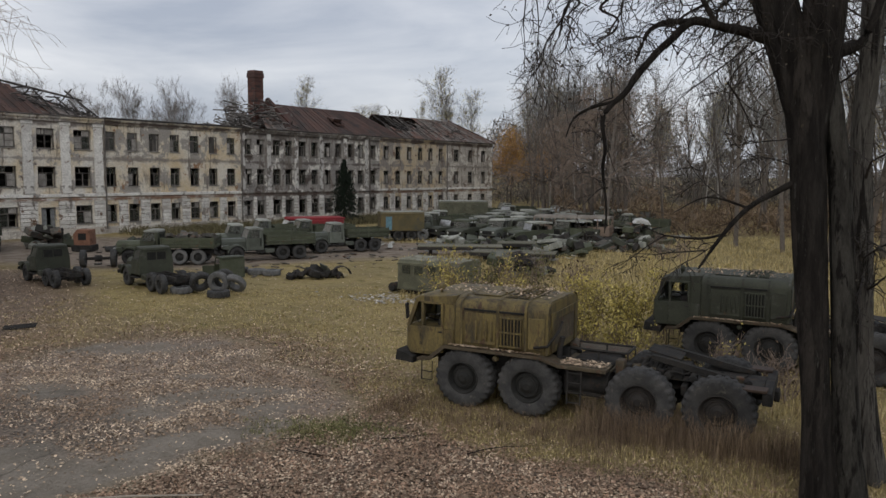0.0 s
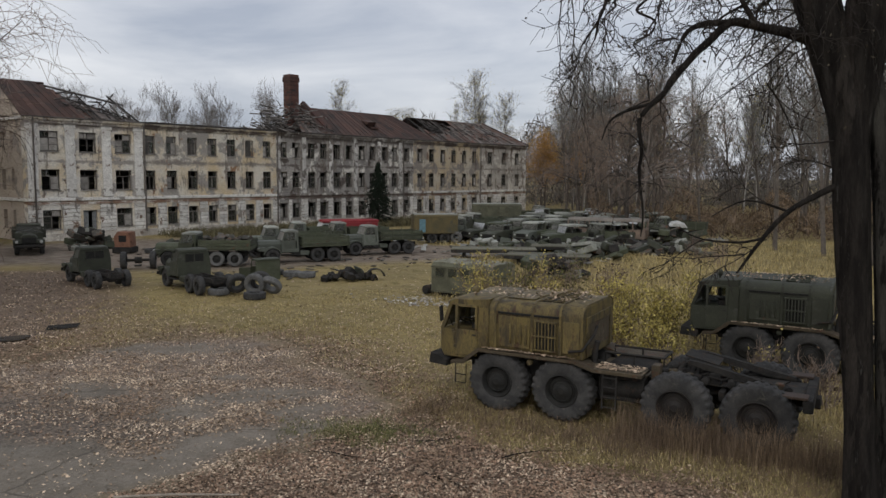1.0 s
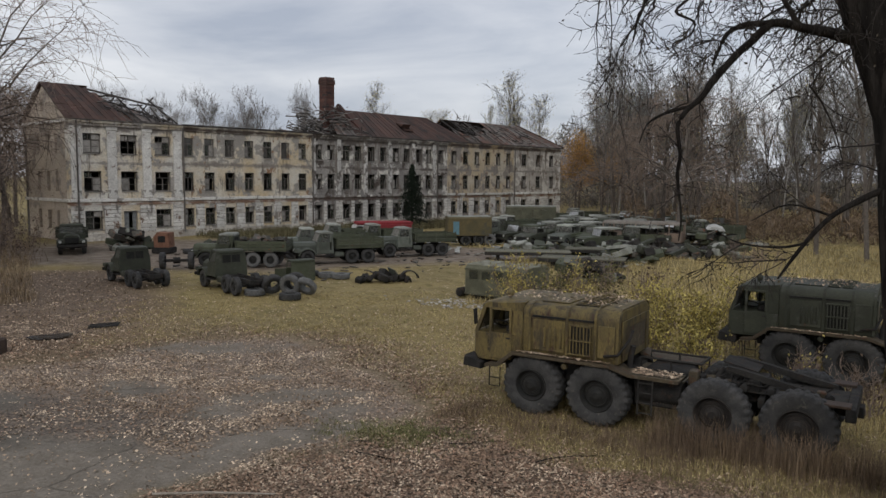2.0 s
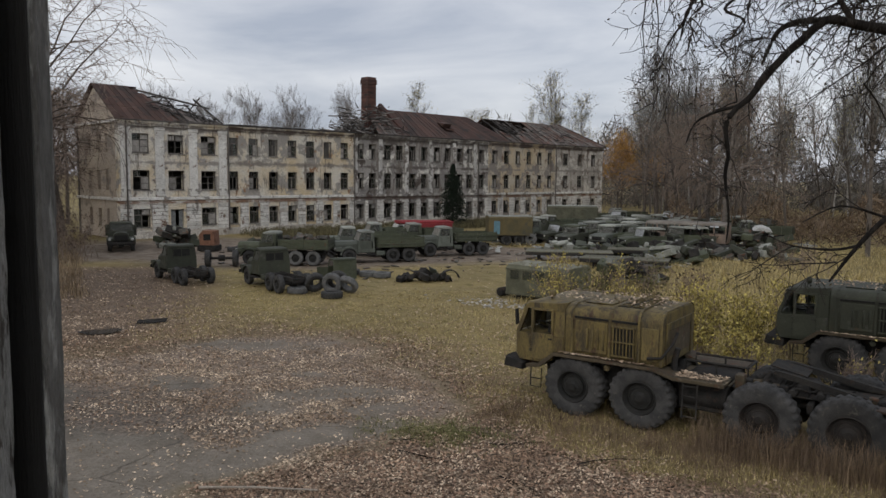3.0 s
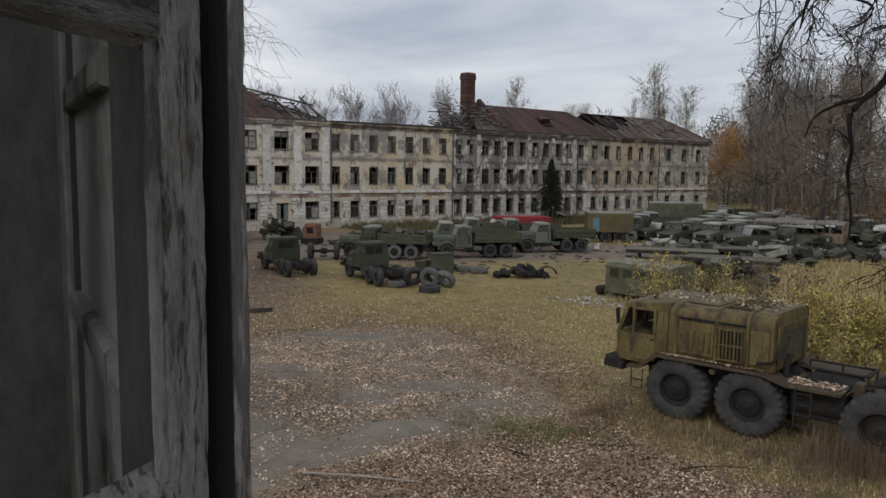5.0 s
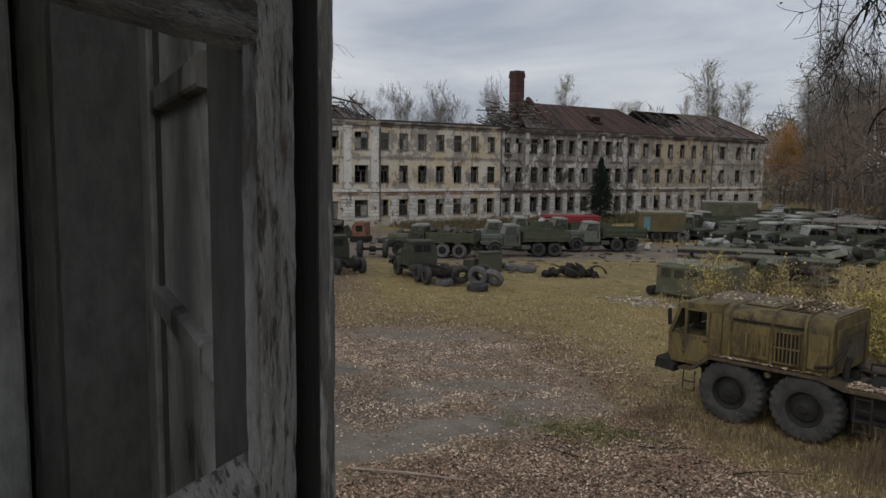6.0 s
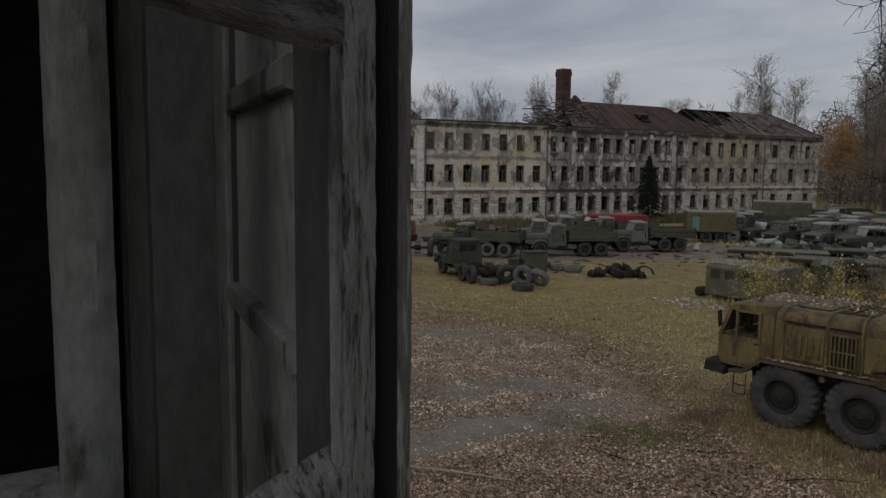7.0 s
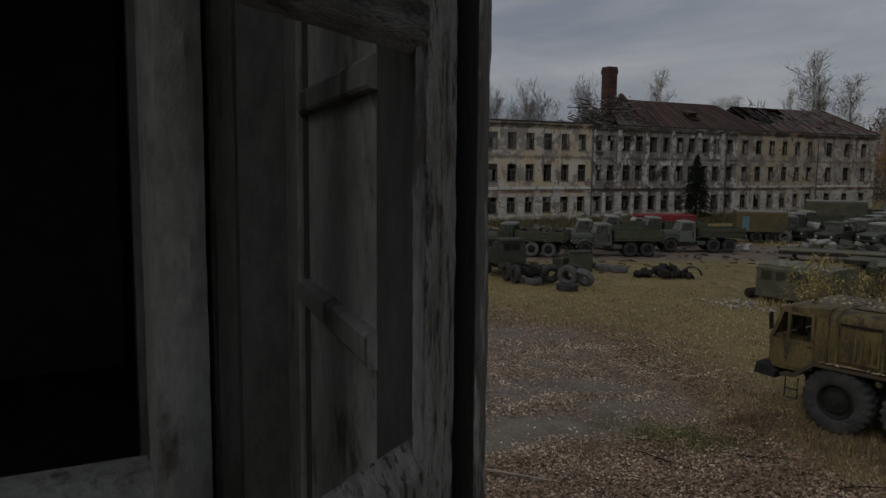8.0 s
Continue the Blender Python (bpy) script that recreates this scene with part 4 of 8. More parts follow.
# ---------------------------------------------------------------- heavy eight-wheeled tractor
def heavy_tractor(m, paint, label, trim, litter=True):
    """Front towards -x, near side wheels in the plane y = 0, front axle at x = 0."""
    t = thing("heavy_truck", label, "truck", "heavy trucks", "", m @ Matrix.Diagonal((0.985, 0.985, 0.955, 1)))
    W = 2.55
    for x in (0, 1.7, 4.35, 6.05):
        rim = rim_dark if x < 3 else rim_worn
        wheel(t, x, 0, 0.785, 0.5, 26, False, None, rim)
        wheel(t, x, W, 0.785, 0.5, 26, True, None, rim)
        part("axle", Mesh().tube([(x, 0.3, 0.72), (x, W - 0.3, 0.72)], 0.12, 10).tube([(x, W / 2 - 0.25, 0.72), (x, W / 2 + 0.25, 0.72)], 0.27, 12), black_metal, t)
    for y in (0.95, 1.65):
        part("chassis_rail", Mesh().box(-1.2, 7.05, y, y + 0.14, 0.92, 1.22, 0.02), black_metal, t)
    for x in (-0.9, 2.7, 3.2, 5.2, 6.95):
        part("crossmember", Mesh().box(x, x + 0.14, 0.4, W - 0.4, 0.95, 1.18, 0.02), black_metal, t)
    # cab: lower shell, pillars, roof
    front = [(-0.72, 1.2), (-1.4, 1.22), (-1.5, 1.4), (-1.5, 1.98), (-0.12, 1.98), (-0.12, 1.55), (-0.45, 1.55)]
    cab = Mesh().prism(front, 0.1, W - 0.1, inset=0.05)
    part("cab", cab, paint, t)
    for y in (0.12, W - 0.22):
        pill = Mesh()
        pill.add([(-1.5, y, 1.96), (-1.4, y, 1.96), (-1.4, y + 0.1, 1.96), (-1.5, y + 0.1, 1.96), (-1.24, y, 2.68), (-1.14, y, 2.68), (-1.14, y + 0.1, 2.68), (-1.24, y + 0.1, 2.68)],
                 [(0, 3, 2, 1), (4, 5, 6, 7), (0, 1, 5, 4), (1, 2, 6, 5), (2, 3, 7, 6), (3, 0, 4, 7)])
        part("window_pillar", pill, paint, t)
        part("window_pillar", Mesh().box(-1.06, -0.99, y, y + 0.09, 1.96, 2.66, 0.01), paint, t)
        part("window_pillar", Mesh().box(-0.46, -0.12, y, y + 0.1, 1.96, 2.68, 0.01), paint, t)
    part("window_pillar", Mesh().box(-1.4, -1.24, W / 2 - 0.05, W / 2 + 0.05, 1.96, 2.68, 0.01), paint, t)
    part("cab_roof", Mesh().prism([(-1.28, 2.62), (-1.3, 2.7), (-1.15, 2.8), (-0.9, 2.84), (-0.1, 2.86), (-0.1, 2.62)], 0.1, W - 0.1, inset=0.07), paint, t)
    part("cab_back_wall", Mesh().box(-0.2, -0.1, 0.15, W - 0.15, 1.6, 2.66), paint, t)
    part("windscreen", Mesh().add([(-1.44, 0.24, 2.0), (-1.44, 1.3, 2.0), (-1.2, 1.3, 2.64), (-1.2, 0.24, 2.64)], [(0, 1, 2, 3)]), cab_glass, t)
    part("windscreen", Mesh().add([(-1.44, 1.45, 2.0), (-1.44, 2.5, 2.0), (-1.2, 2.5, 2.64), (-1.2, 1.45, 2.64)], [(0, 1, 2, 3)]), cab_glass, t)
    part("side_window", Mesh().box(-0.98, -0.47, W - 0.17, W - 0.165, 2.02, 2.6), cab_glass, t)
    part("seat", Mesh().box(-0.75, -0.3, 0.4, 1.05, 1.7, 2.15, 0.05).box(-0.4, -0.25, 0.4, 1.05, 2.0, 2.5, 0.04), black_metal, t)
    part("steering_wheel", Mesh().lathe([(0.25, 0), (0.23, 0.02), (0.23, -0.02)], 16, pose(-1.0, 0.75, 2.12, 60)), black_metal, t)
    for y, s in ((0.09, 1), (W - 0.1, -1)):
        d = Mesh().box(-1.05, -0.42, y - 0.015, y + 0.02, 1.32, 2.0, 0.012)
        for a, b, c, e in ((-1.05, -0.98, 2.0, 2.66), (-0.49, -0.42, 2.0, 2.66), (-0.98, -0.49, 2.6, 2.66)):
            d.box(a, b, y - 0.012, y + 0.018, c, e, 0.008)
        dr = part("door", d, paint, t)
        part("handle", Mesh().box(-0.55, -0.45, y - 0.045 * s, y - 0.02 * s, 1.86, 1.9, 0.006), black_metal, dr)
        part("hinge", Mesh().box(-1.09, -1.03, y - 0.03, y + 0.01, 1.5, 1.58).box(-1.09, -1.03, y - 0.03, y + 0.01, 1.84, 1.92), paint, dr, "", None, 0)
    for y in (0.55, W - 0.55):
        part("headlight", Mesh().lathe([(0.001, -0.03), (0.1, -0.02), (0.13, 0.03), (0.13, 0.12), (0.001, 0.12)], 14, pose(-1.5, y, 1.62, 0, 0, -90)), trim, t)
    part("grille", Mesh().box(-1.52, -1.49, 0.95, 1.8, 1.35, 1.85, 0.01), gap_shade, t)
    part("bumper", Mesh().prism([(-1.95, 1.02), (-1.9, 1.3), (-1.6, 1.26), (-1.42, 1.15), (-1.42, 0.98)], -0.02, W + 0.02, inset=0.03), black_metal, t)
    part("roof_lamp", Mesh().lathe([(0.001, -0.06), (0.1, -0.04), (0.11, 0.06), (0.06, 0.1), (0.001, 0.1)], 12, pose(-0.78, 0.7, 2.98, 0, 0, -80)).tube([(-0.78, 0.7, 2.83), (-0.78, 0.7, 2.92)], 0.02, 6), trim, t, "round search lamp")
    for y in (-0.06, W + 0.06):
        part("mirror", Mesh().box(-1.2, -1.16, y - 0.08, y + 0.08, 2.3, 2.72, 0.02, pose(0, 0, 0, 8 if y < 0 else -8)), black_metal, t)
        part("mirror_arm", Mesh().tube([(-1.15, y, 2.33), (-1.15, 0.14 if y < 0 else W - 0.14, 2.05)], 0.012, 6), black_metal, t)
    for ob in t.children:
        # the cab stands a little ahead of the axle
        if ob.name.split(".")[0] in ("cab", "window_pillar", "cab_roof", "cab_back_wall", "windscreen", "side_window", "seat", "steering_wheel", "door", "headlight", "grille", "mirror", "mirror_arm", "roof_lamp"):
            ob.matrix_basis = pose(-0.17, 0, 0) @ ob.matrix_basis
    # engine house: three bays with ribs, louvres and bars over a near-black sheet
    hood = Mesh().prism([(0.16, 1.55), (0.1, 1.7), (0.1, 2.6), (0.13, 2.72), (0.22, 2.81), (0.42, 2.86), (W - 0.42, 2.86), (W - 0.22, 2.81), (W - 0.13, 2.72), (W - 0.1, 2.6), (W - 0.1, 1.7), (W - 0.16, 1.55)], -0.3, 2.2, axis="x", inset=0.05)
    part("engine_housing", hood, paint, t)
    for x in (-0.08, 0.9, 1.62, 2.16):
        rib = Mesh()
        for k, (y, z) in enumerate(((0.075, 1.6), (0.075, 2.61), (0.108, 2.735), (0.205, 2.835), (0.42, 2.89), (W - 0.42, 2.89), (W - 0.205, 2.835), (W - 0.108, 2.735), (W - 0.075, 2.61), (W - 0.075, 1.6))):
            rib.v += [(x - 0.03, y, z), (x + 0.03, y, z)]
        rib.f = [(2 * k, 2 * k + 1, 2 * k + 3, 2 * k + 2) for k in range(9)]
        part("rib", rib, paint, t, "", None, 0)
    part("side_panel", Mesh().box(0.02, 0.84, 0.075, 0.11, 1.68, 2.48, 0.015), paint, t)
    part("side_panel", Mesh().box(1.68, 2.1, 0.075, 0.11, 1.68, 2.48, 0.015), paint, t)
    part("top_slot", Mesh().box(0.0, 0.85, 0.055, 0.1, 2.53, 2.58).box(0.95, 1.58, 0.055, 0.1, 2.53, 2.58), gap_shade, t, "", None, 0)
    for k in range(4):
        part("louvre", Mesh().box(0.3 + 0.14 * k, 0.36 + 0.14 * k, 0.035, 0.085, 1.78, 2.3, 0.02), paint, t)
    part("barred_opening", Mesh().box(0.98, 1.52, 0.07, 0.1, 1.72, 2.42), gap_shade, t, "", None, 0)
    for k in range(7):
        x = 1.0 + 0.085 * k
        part("bar", Mesh().box(x - 0.016, x + 0.016, 0.03, 0.072, 1.72, 2.42, 0.006), trim, t)
    for z in (1.7, 2.05, 2.42):
        part("bar", Mesh().box(0.96, 1.54, 0.026, 0.068, z - 0.02, z + 0.02, 0.006), trim, t)
    # radiator shutter frames on the roof over sheets of painted shade, and the back face
    for x0, x1 in ((0.95, 1.25), (1.3, 1.6)):
        part("roof_opening", Mesh().box(x0, x1, 0.45, W - 0.45, 2.862, 2.87), gap_shade, t, "", None, 0)
        for k in range(9):
            y = 0.5 + 0.22 * k
            part("roof_slat", Mesh().box(x0, x1, y, y + 0.045, 2.87, 2.9, 0.01), paint, t)
    part("hatch", Mesh().box(0.05, 0.8, 0.5, W - 0.5, 2.868, 2.9, 0.015), paint, t)
    part("rear_frame", Mesh().box(2.2, 2.24, 0.25, 0.45, 1.6, 2.6, 0.01).box(2.2, 2.24, W - 0.45, W - 0.25, 1.6, 2.6, 0.01).box(2.2, 2.24, 0.45, W - 0.45, 2.4, 2.6, 0.01), paint, t)
    part("rear_opening", Mesh().box(2.196, 2.206, 0.45, W - 0.45, 1.75, 2.4), guard_paint, t, "", None, 0)
    part("hose", Mesh().tube([(1.85, 0.05, 1.75), (2.2, 0.02, 1.82), (2.35, 0.4, 2.15), (2.3, 0.8, 2.3)], 0.035, 8), black_metal, t)
    part("exhaust", Mesh().tube([(2.35, 0.5, 1.4), (2.35, 0.5, 1.7), (2.42, 0.5, 2.0)], 0.07, 10), black_metal, t)
    # mudguard deck, steps, tanks
    for y0, y1 in ((-0.06, 0.55), (W - 0.55, W + 0.06)):
        part("mudguard", Mesh().prism([(-1.28, 1.16), (-0.98, 1.2), (-0.55, 1.56), (2.05, 1.56), (2.5, 1.42), (3.62, 1.42), (3.62, 1.36), (2.46, 1.36), (2.02, 1.49), (-0.5, 1.49), (-0.94, 1.12), (-1.28, 1.09)], y0, y1, inset=0.012), guard_paint, t)
        part("mudguard_lip", Mesh().box(-0.5, 2.03, y0 - 0.012 if y0 < 0 else y1, y0 if y0 < 0 else y1 + 0.012, 1.5, 1.575, 0.004).box(2.47, 3.62, y0 - 0.012 if y0 < 0 else y1, y0 if y0 < 0 else y1 + 0.012, 1.35, 1.43, 0.004), guard_paint, t)
    part("deck", Mesh().box(2.3, 3.6, 0.56, W - 0.56, 1.225, 1.27, 0.01), deck_litter, t, "low dirty deck between the mudguards")
    for k in range(4):
        part("deck_board", Mesh().box(2.5, 3.64, -0.05 + 0.15 * k, 0.085 + 0.15 * k, 1.421, 1.437 + 0.004 * (k % 2), 0.004), deck_litter, t)
    part("inner_arch", Mesh().box(-0.5, 3.5, 0.56, 0.62, 0.75, 1.48), black_metal, t, "", None, 0)
    part("equipment_box", Mesh().box(2.5, 3.55, 0.34, W - 0.34, 0.62, 1.34, 0.04), black_metal, t)
    ld = Mesh()
    for x in (2.72, 3.04):
        ld.tube([(x, -0.02, 1.38), (x, -0.06, 0.5)], 0.02, 6)
    for k in range(4):
        ld.tube([(2.72, -0.03, 0.54 + 0.24 * k), (3.04, -0.03, 0.54 + 0.24 * k)], 0.018, 6)
    part("ladder", ld, black_metal, t)
    part("fuel_tank", Mesh().lathe([(0.001, 0), (0.28, 0.01), (0.3, 0.05), (0.3, 0.95), (0.28, 0.99), (0.001, 1.0)], 18, pose(2.9, 0.55, 0.95, 0, 0, -90) @ pose(0, -0.3, 0)), black_metal, t)
    part("front_step", Mesh().tube([(-1.15, 0.0, 1.1), (-1.15, -0.02, 0.6), (-0.85, -0.02, 0.6), (-0.85, 0.0, 1.1)], 0.016, 6).tube([(-1.15, -0.02, 0.82), (-0.85, -0.02, 0.82)], 0.014, 6), black_metal, t)
    part("lamp_bracket", Mesh().lathe([(0.001, 0), (0.07, 0.01), (0.08, 0.08), (0.001, 0.1)], 10, pose(0.86, 0.02, 1.36)), trim, t)
    # rear: guard rail, gearbox block, coupling and sloping ramps
    gr = Mesh()
    for y in (0.9, 1.7):
        gr.tube([(2.5, y, 1.42), (2.5, y, 1.66), (3.9, y, 1.66), (3.9, y, 1.25)], 0.03, 6)
        gr.tube([(3.2, y, 1.42), (3.2, y, 1.66)], 0.025, 6)
    gr.tube([(3.9, 0.9, 1.66), (3.9, 1.7, 1.66)], 0.03, 6)
    part("guard_rail", gr, black_metal, t)
    part("side_box", Mesh().box(3.75, 3.95, 0.3, 0.6, 1.25, 1.62, 0.02), guard_paint, t)
    part("winch", Mesh().box(3.9, 4.5, 0.9, 1.8, 1.2, 1.5, 0.06), black_metal, t)
    for k in range(9):
        part("winch_pipe", Mesh().tube([(3.9 + 0.1 * k, 0.75 + 0.1 * (k % 3), 1.3), (4.1 + 0.08 * k, 0.9 + 0.07 * k, 1.5 + 0.03 * (k % 4))], 0.06, 8), black_metal, t)
    for y in (0.72, 1.88):
        part("ramp", Mesh().prism([(4.42, 1.68), (4.5, 1.74), (4.72, 1.72), (6.65, 1.34), (6.65, 1.27), (6.2, 1.27), (4.75, 1.58)], y, y + 0.13, inset=0.012), black_metal, t)
    part("ramp_strut", Mesh().tube([(5.0, 0.8, 1.22), (4.85, 0.8, 1.6)], 0.035, 6), black_metal, t)
    part("coupling_plate", Mesh().prism([(4.35, 1.8), (5.1, 1.64), (5.1, 1.61), (4.35, 1.77)], 1.0, 1.75, inset=0.02), black_metal, t)
    part("coupling_saddle", Mesh().box(4.8, 5.3, 1.05, 1.7, 1.2, 1.48, 0.04), black_metal, t)
    part("tail_beam", Mesh().box(6.9, 7.1, 0.15, W - 0.15, 1.02, 1.3, 0.02).box(7.08, 7.2, 1.2, 1.55, 0.85, 1.1, 0.02), black_metal, t)
    for y in (0.12, W - 0.5):
        part("rear_bracket", Mesh().box(6.45, 7.0, y, y + 0.38, 1.3, 1.36, 0.015), rim_rust, t)
    fit = random.Random(5)
    for k in range(16):
        # valves, air bottles and brackets along the rear frame
        fxx, fyy = 3.75 + 0.19 * k, fit.choice((0.62, 0.8, 1.2, 1.75))
        s_ = fit.uniform(0.05, 0.13)
        if k % 3:
            part("fitting", Mesh().box(fxx - s_, fxx + s_, fyy - s_, fyy + s_, 1.2, 1.24 + 2.2 * s_, 0.02), black_metal if k % 2 else guard_paint, t)
        else:
            part("air_bottle", Mesh().lathe([(0.001, 0), (0.08, 0.02), (0.09, 0.06), (0.09, 0.4), (0.001, 0.44)], 12, pose(fxx, fyy - 0.2, 1.34, 0, 0, fit.uniform(-20, 20))), black_metal, t)
    for k in range(5):
        x_ = 3.7 + 0.55 * k
        part("air_line", Mesh().bough([(x_, 0.62, 1.3), (x_ + 0.2, 0.55, 1.45), (x_ + 0.45, 0.7, 1.38), (x_ + 0.7, 0.9, 1.5)], [0.02] * 4, 6), black_metal, t)
    part("cargo_deck", Mesh().box(3.62, 6.9, 0.65, W - 0.65, 1.222, 1.245, 0.005), black_metal, t)
    return t


tractor_yellow = heavy_tractor(pose(-10.58, 14.57, -0.03, 0, 0, 10.2), olive_yellow, "mustard-yellow eight-wheeled heavy tractor truck, leaf-strewn and rusting", olive_yellow)
tractor_green = heavy_tractor(pose(-6.98, 22.1, 0, 0, 0, 9.4), dull_green, "dark green eight-wheeled heavy tractor truck in tall grass", dull_green)


# ---------------------------------------------------------------- bonneted trucks
def tumble(mesh, z0=1.45, k=0.15):
    """Draws the upper part of a cab inwards."""
    mesh.v = [(x, y * (1 - k * max(z - z0, 0) / 0.9), z) for x, y, z in mesh.v]
    return mesh


def cargo_truck(m, paint, roof, label, bed=None, group="parked trucks", tandem=True, tyre=None, load=False, size=0.9):
    """Front towards -x, centre of the front axle at the origin."""
    t = thing("cargo_truck", label, "truck", group, "", m @ Matrix.Scale(size, 4))
    for x in ((0, 3.35, 4.6) if tandem else (0, 3.8)):
        wheel(t, x, -1.05, 0.54, 0.32, 16, False, tyre if x else None)
        wheel(t, x, 1.05, 0.54, 0.32, 16, True, tyre if x else None)
        part("axle", Mesh().tube([(x, -0.8, 0.52), (x, 0.8, 0.52)], 0.09, 8).tube([(x, -0.2, 0.52), (x, 0.2, 0.52)], 0.2, 10), black_metal, t)
    for y in (-0.45, 0.35):
        part("chassis_rail", Mesh().box(-1.1, 5.4, y, y + 0.1, 0.68, 0.92, 0.015), black_metal, t)
    for x in (2.2, 3.0, 4.2, 5.3):
        part("crossmember", Mesh().box(x, x + 0.1, -0.35, 0.35, 0.72, 0.88, 0.01), black_metal, t)
    part("bumper", Mesh().box(-1.22, -1.1, -1.1, 1.1, 0.6, 0.82, 0.03), black_metal, t)
    part("bonnet", Mesh().prism([(-0.62, 0.9), (-0.6, 1.35), (-0.42, 1.55), (0.0, 1.62), (0.42, 1.55), (0.6, 1.35), (0.62, 0.9)], -1.02, 0.85, axis="x", inset=0.06), paint, t)
    part("radiator_grille", Mesh().box(-1.05, -1.0, -0.5, 0.5, 0.92, 1.38, 0.02), gap_shade, t)
    for y0, y1 in ((-1.12, -0.6), (0.6, 1.12)):
        fd = Mesh().prism([(p[0], p[1] + 0.5) for p in arch(0, 0.62, 0.7, 10, 165)], y0, y1, inset=0.015)
        fd.prism([(-1.05, 0.92), (-1.0, 1.12), (-0.55, 1.18), (-0.45, 1.0), (-0.62, 0.85)], y0, y1, inset=0.03)
        part("mudguard", fd, paint, t)
        part("headlight", Mesh().lathe([(0.001, -0.03), (0.09, -0.02), (0.12, 0.02), (0.12, 0.1), (0.001, 0.1)], 12, pose(-1.05, (y0 + y1) / 2, 1.03, 0, 0, -90)), white_paint, t)
        part("step", Mesh().box(0.65, 1.75, y0, y1, 0.55, 0.6, 0.01), black_metal, t)
    part("cab", tumble(Mesh().prism([(0.68, 0.75), (0.7, 1.62), (0.86, 1.64), (0.86, 1.0), (1.78, 1.0), (1.78, 1.5), (1.78, 2.2), (1.9, 2.2), (1.93, 1.5), (1.95, 0.75)], -1.02, 1.02, inset=0.02)), paint, t)
    part("cab_roof", tumble(Mesh().prism([(0.9, 2.2), (0.88, 2.27), (1.05, 2.36), (1.75, 2.37), (1.95, 2.3), (1.97, 2.18)], -1.02, 1.02, inset=0.14)), roof, t)
    for y in (-0.98, 0.94):
        p = Mesh()
        p.add([(0.7, y, 1.6), (0.78, y, 1.6), (0.78, y + 0.05, 1.6), (0.7, y + 0.05, 1.6), (0.93, y, 2.22), (1.01, y, 2.22), (1.01, y + 0.05, 2.22), (0.93, y + 0.05, 2.22)],
              [(0, 3, 2, 1), (4, 5, 6, 7), (0, 1, 5, 4), (1, 2, 6, 5), (2, 3, 7, 6), (3, 0, 4, 7)])
        part("pillar", tumble(p), paint, t, "", None, 0)
        dr = part("door", Mesh().box(0.82, 1.7, y - 0.03 if y < 0 else y + 0.03, y + 0.02 if y < 0 else y + 0.08, 0.85, 1.62, 0.015), paint, t)
        part("window", tumble(Mesh().add([(0.84, y + 0.025, 1.63), (1.68, y + 0.025, 1.63), (1.72, y + 0.025, 2.18), (1.02, y + 0.025, 2.18)], [(0, 1, 2, 3)])), cab_glass, dr)
        part("door_post", tumble(Mesh().box(1.68, 1.8, y, y + 0.05, 1.6, 2.2)), paint, t, "", None, 0)
    part("windscreen", tumble(Mesh().add([(0.74, -0.92, 1.63), (0.74, 0.92, 1.63), (0.96, 0.92, 2.2), (0.96, -0.92, 2.2)], [(0, 1, 2, 3)])), cab_glass, t)
    part("rear_window", Mesh().box(1.91, 1.938, -0.55, 0.55, 1.6, 2.05), gap_shade, t, "", None, 0)
    part("rear_window_frame", Mesh().box(1.9, 1.948, -0.6, -0.55, 1.55, 2.1).box(1.9, 1.948, 0.55, 0.6, 1.55, 2.1).box(1.9, 1.948, -0.55, 0.55, 1.55, 1.6).box(1.9, 1.948, -0.55, 0.55, 2.05, 2.1).box(1.9, 1.946, -0.025, 0.025, 1.6, 2.05), paint, t, "", None, 0)
    part("seat", Mesh().box(1.25, 1.7, -0.85, 0.85, 1.0, 1.35, 0.05).box(1.55, 1.72, -0.85, 0.85, 1.3, 1.75, 0.05), black_metal, t)
    part("fuel_tank", Mesh().box(2.05, 2.75, -1.02, -0.55, 0.5, 0.85, 0.06), paint, t)
    if bed:
        part("bed_floor", Mesh().box(2.15, 5.75, -1.2, 1.2, 1.12, 1.22, 0.015), bed, t)
        for y in (-1.22, 1.18):
            for k in range(3):
                part("side_board", Mesh().box(2.15, 5.75, y, y + 0.04, 1.2 + 0.22 * k, 1.4 + 0.22 * k, 0.01), bed, t)
            for k in range(5):
                x = 2.2 + 0.86 * k
                part("stake", Mesh().box(x, x + 0.07, y - 0.03 if y < 0 else y + 0.03, y + 0.02 if y < 0 else y + 0.07, 1.1, 1.95, 0.01), bed, t)
        for x in (2.12, 5.74):
            for k in range(3):
                part("end_board", Mesh().box(x, x + 0.04, -1.2, 1.2, 1.2 + 0.22 * k, 1.4 + 0.22 * k, 0.01), bed, t)
    if load:
        ld = Mesh()
        for k in range(40):
            p = Vector((rnd.uniform(2.4, 5.5), rnd.uniform(-1, 1), rnd.uniform(1.4, 2.0)))
            ld.box(-0.35, 0.35, -0.2, 0.2, -0.12, 0.12, 0.03, Matrix.Translation(p) @ pose(0, 0, 0, rnd.uniform(-40, 40), rnd.uniform(-40, 40), rnd.uniform(0, 180)))
        tagged(part("load", ld, scrap_mat, t, "heap of scrap in the bed"), kind="stuff")
    return t


def near_side(x, y, rz, off=1.05):
    """Pose of a truck whose near front wheel stands at x, y."""
    a = radians(rz)
    return pose(x - math.sin(a) * off, y + math.cos(a) * off, 0, 0, 0, rz)


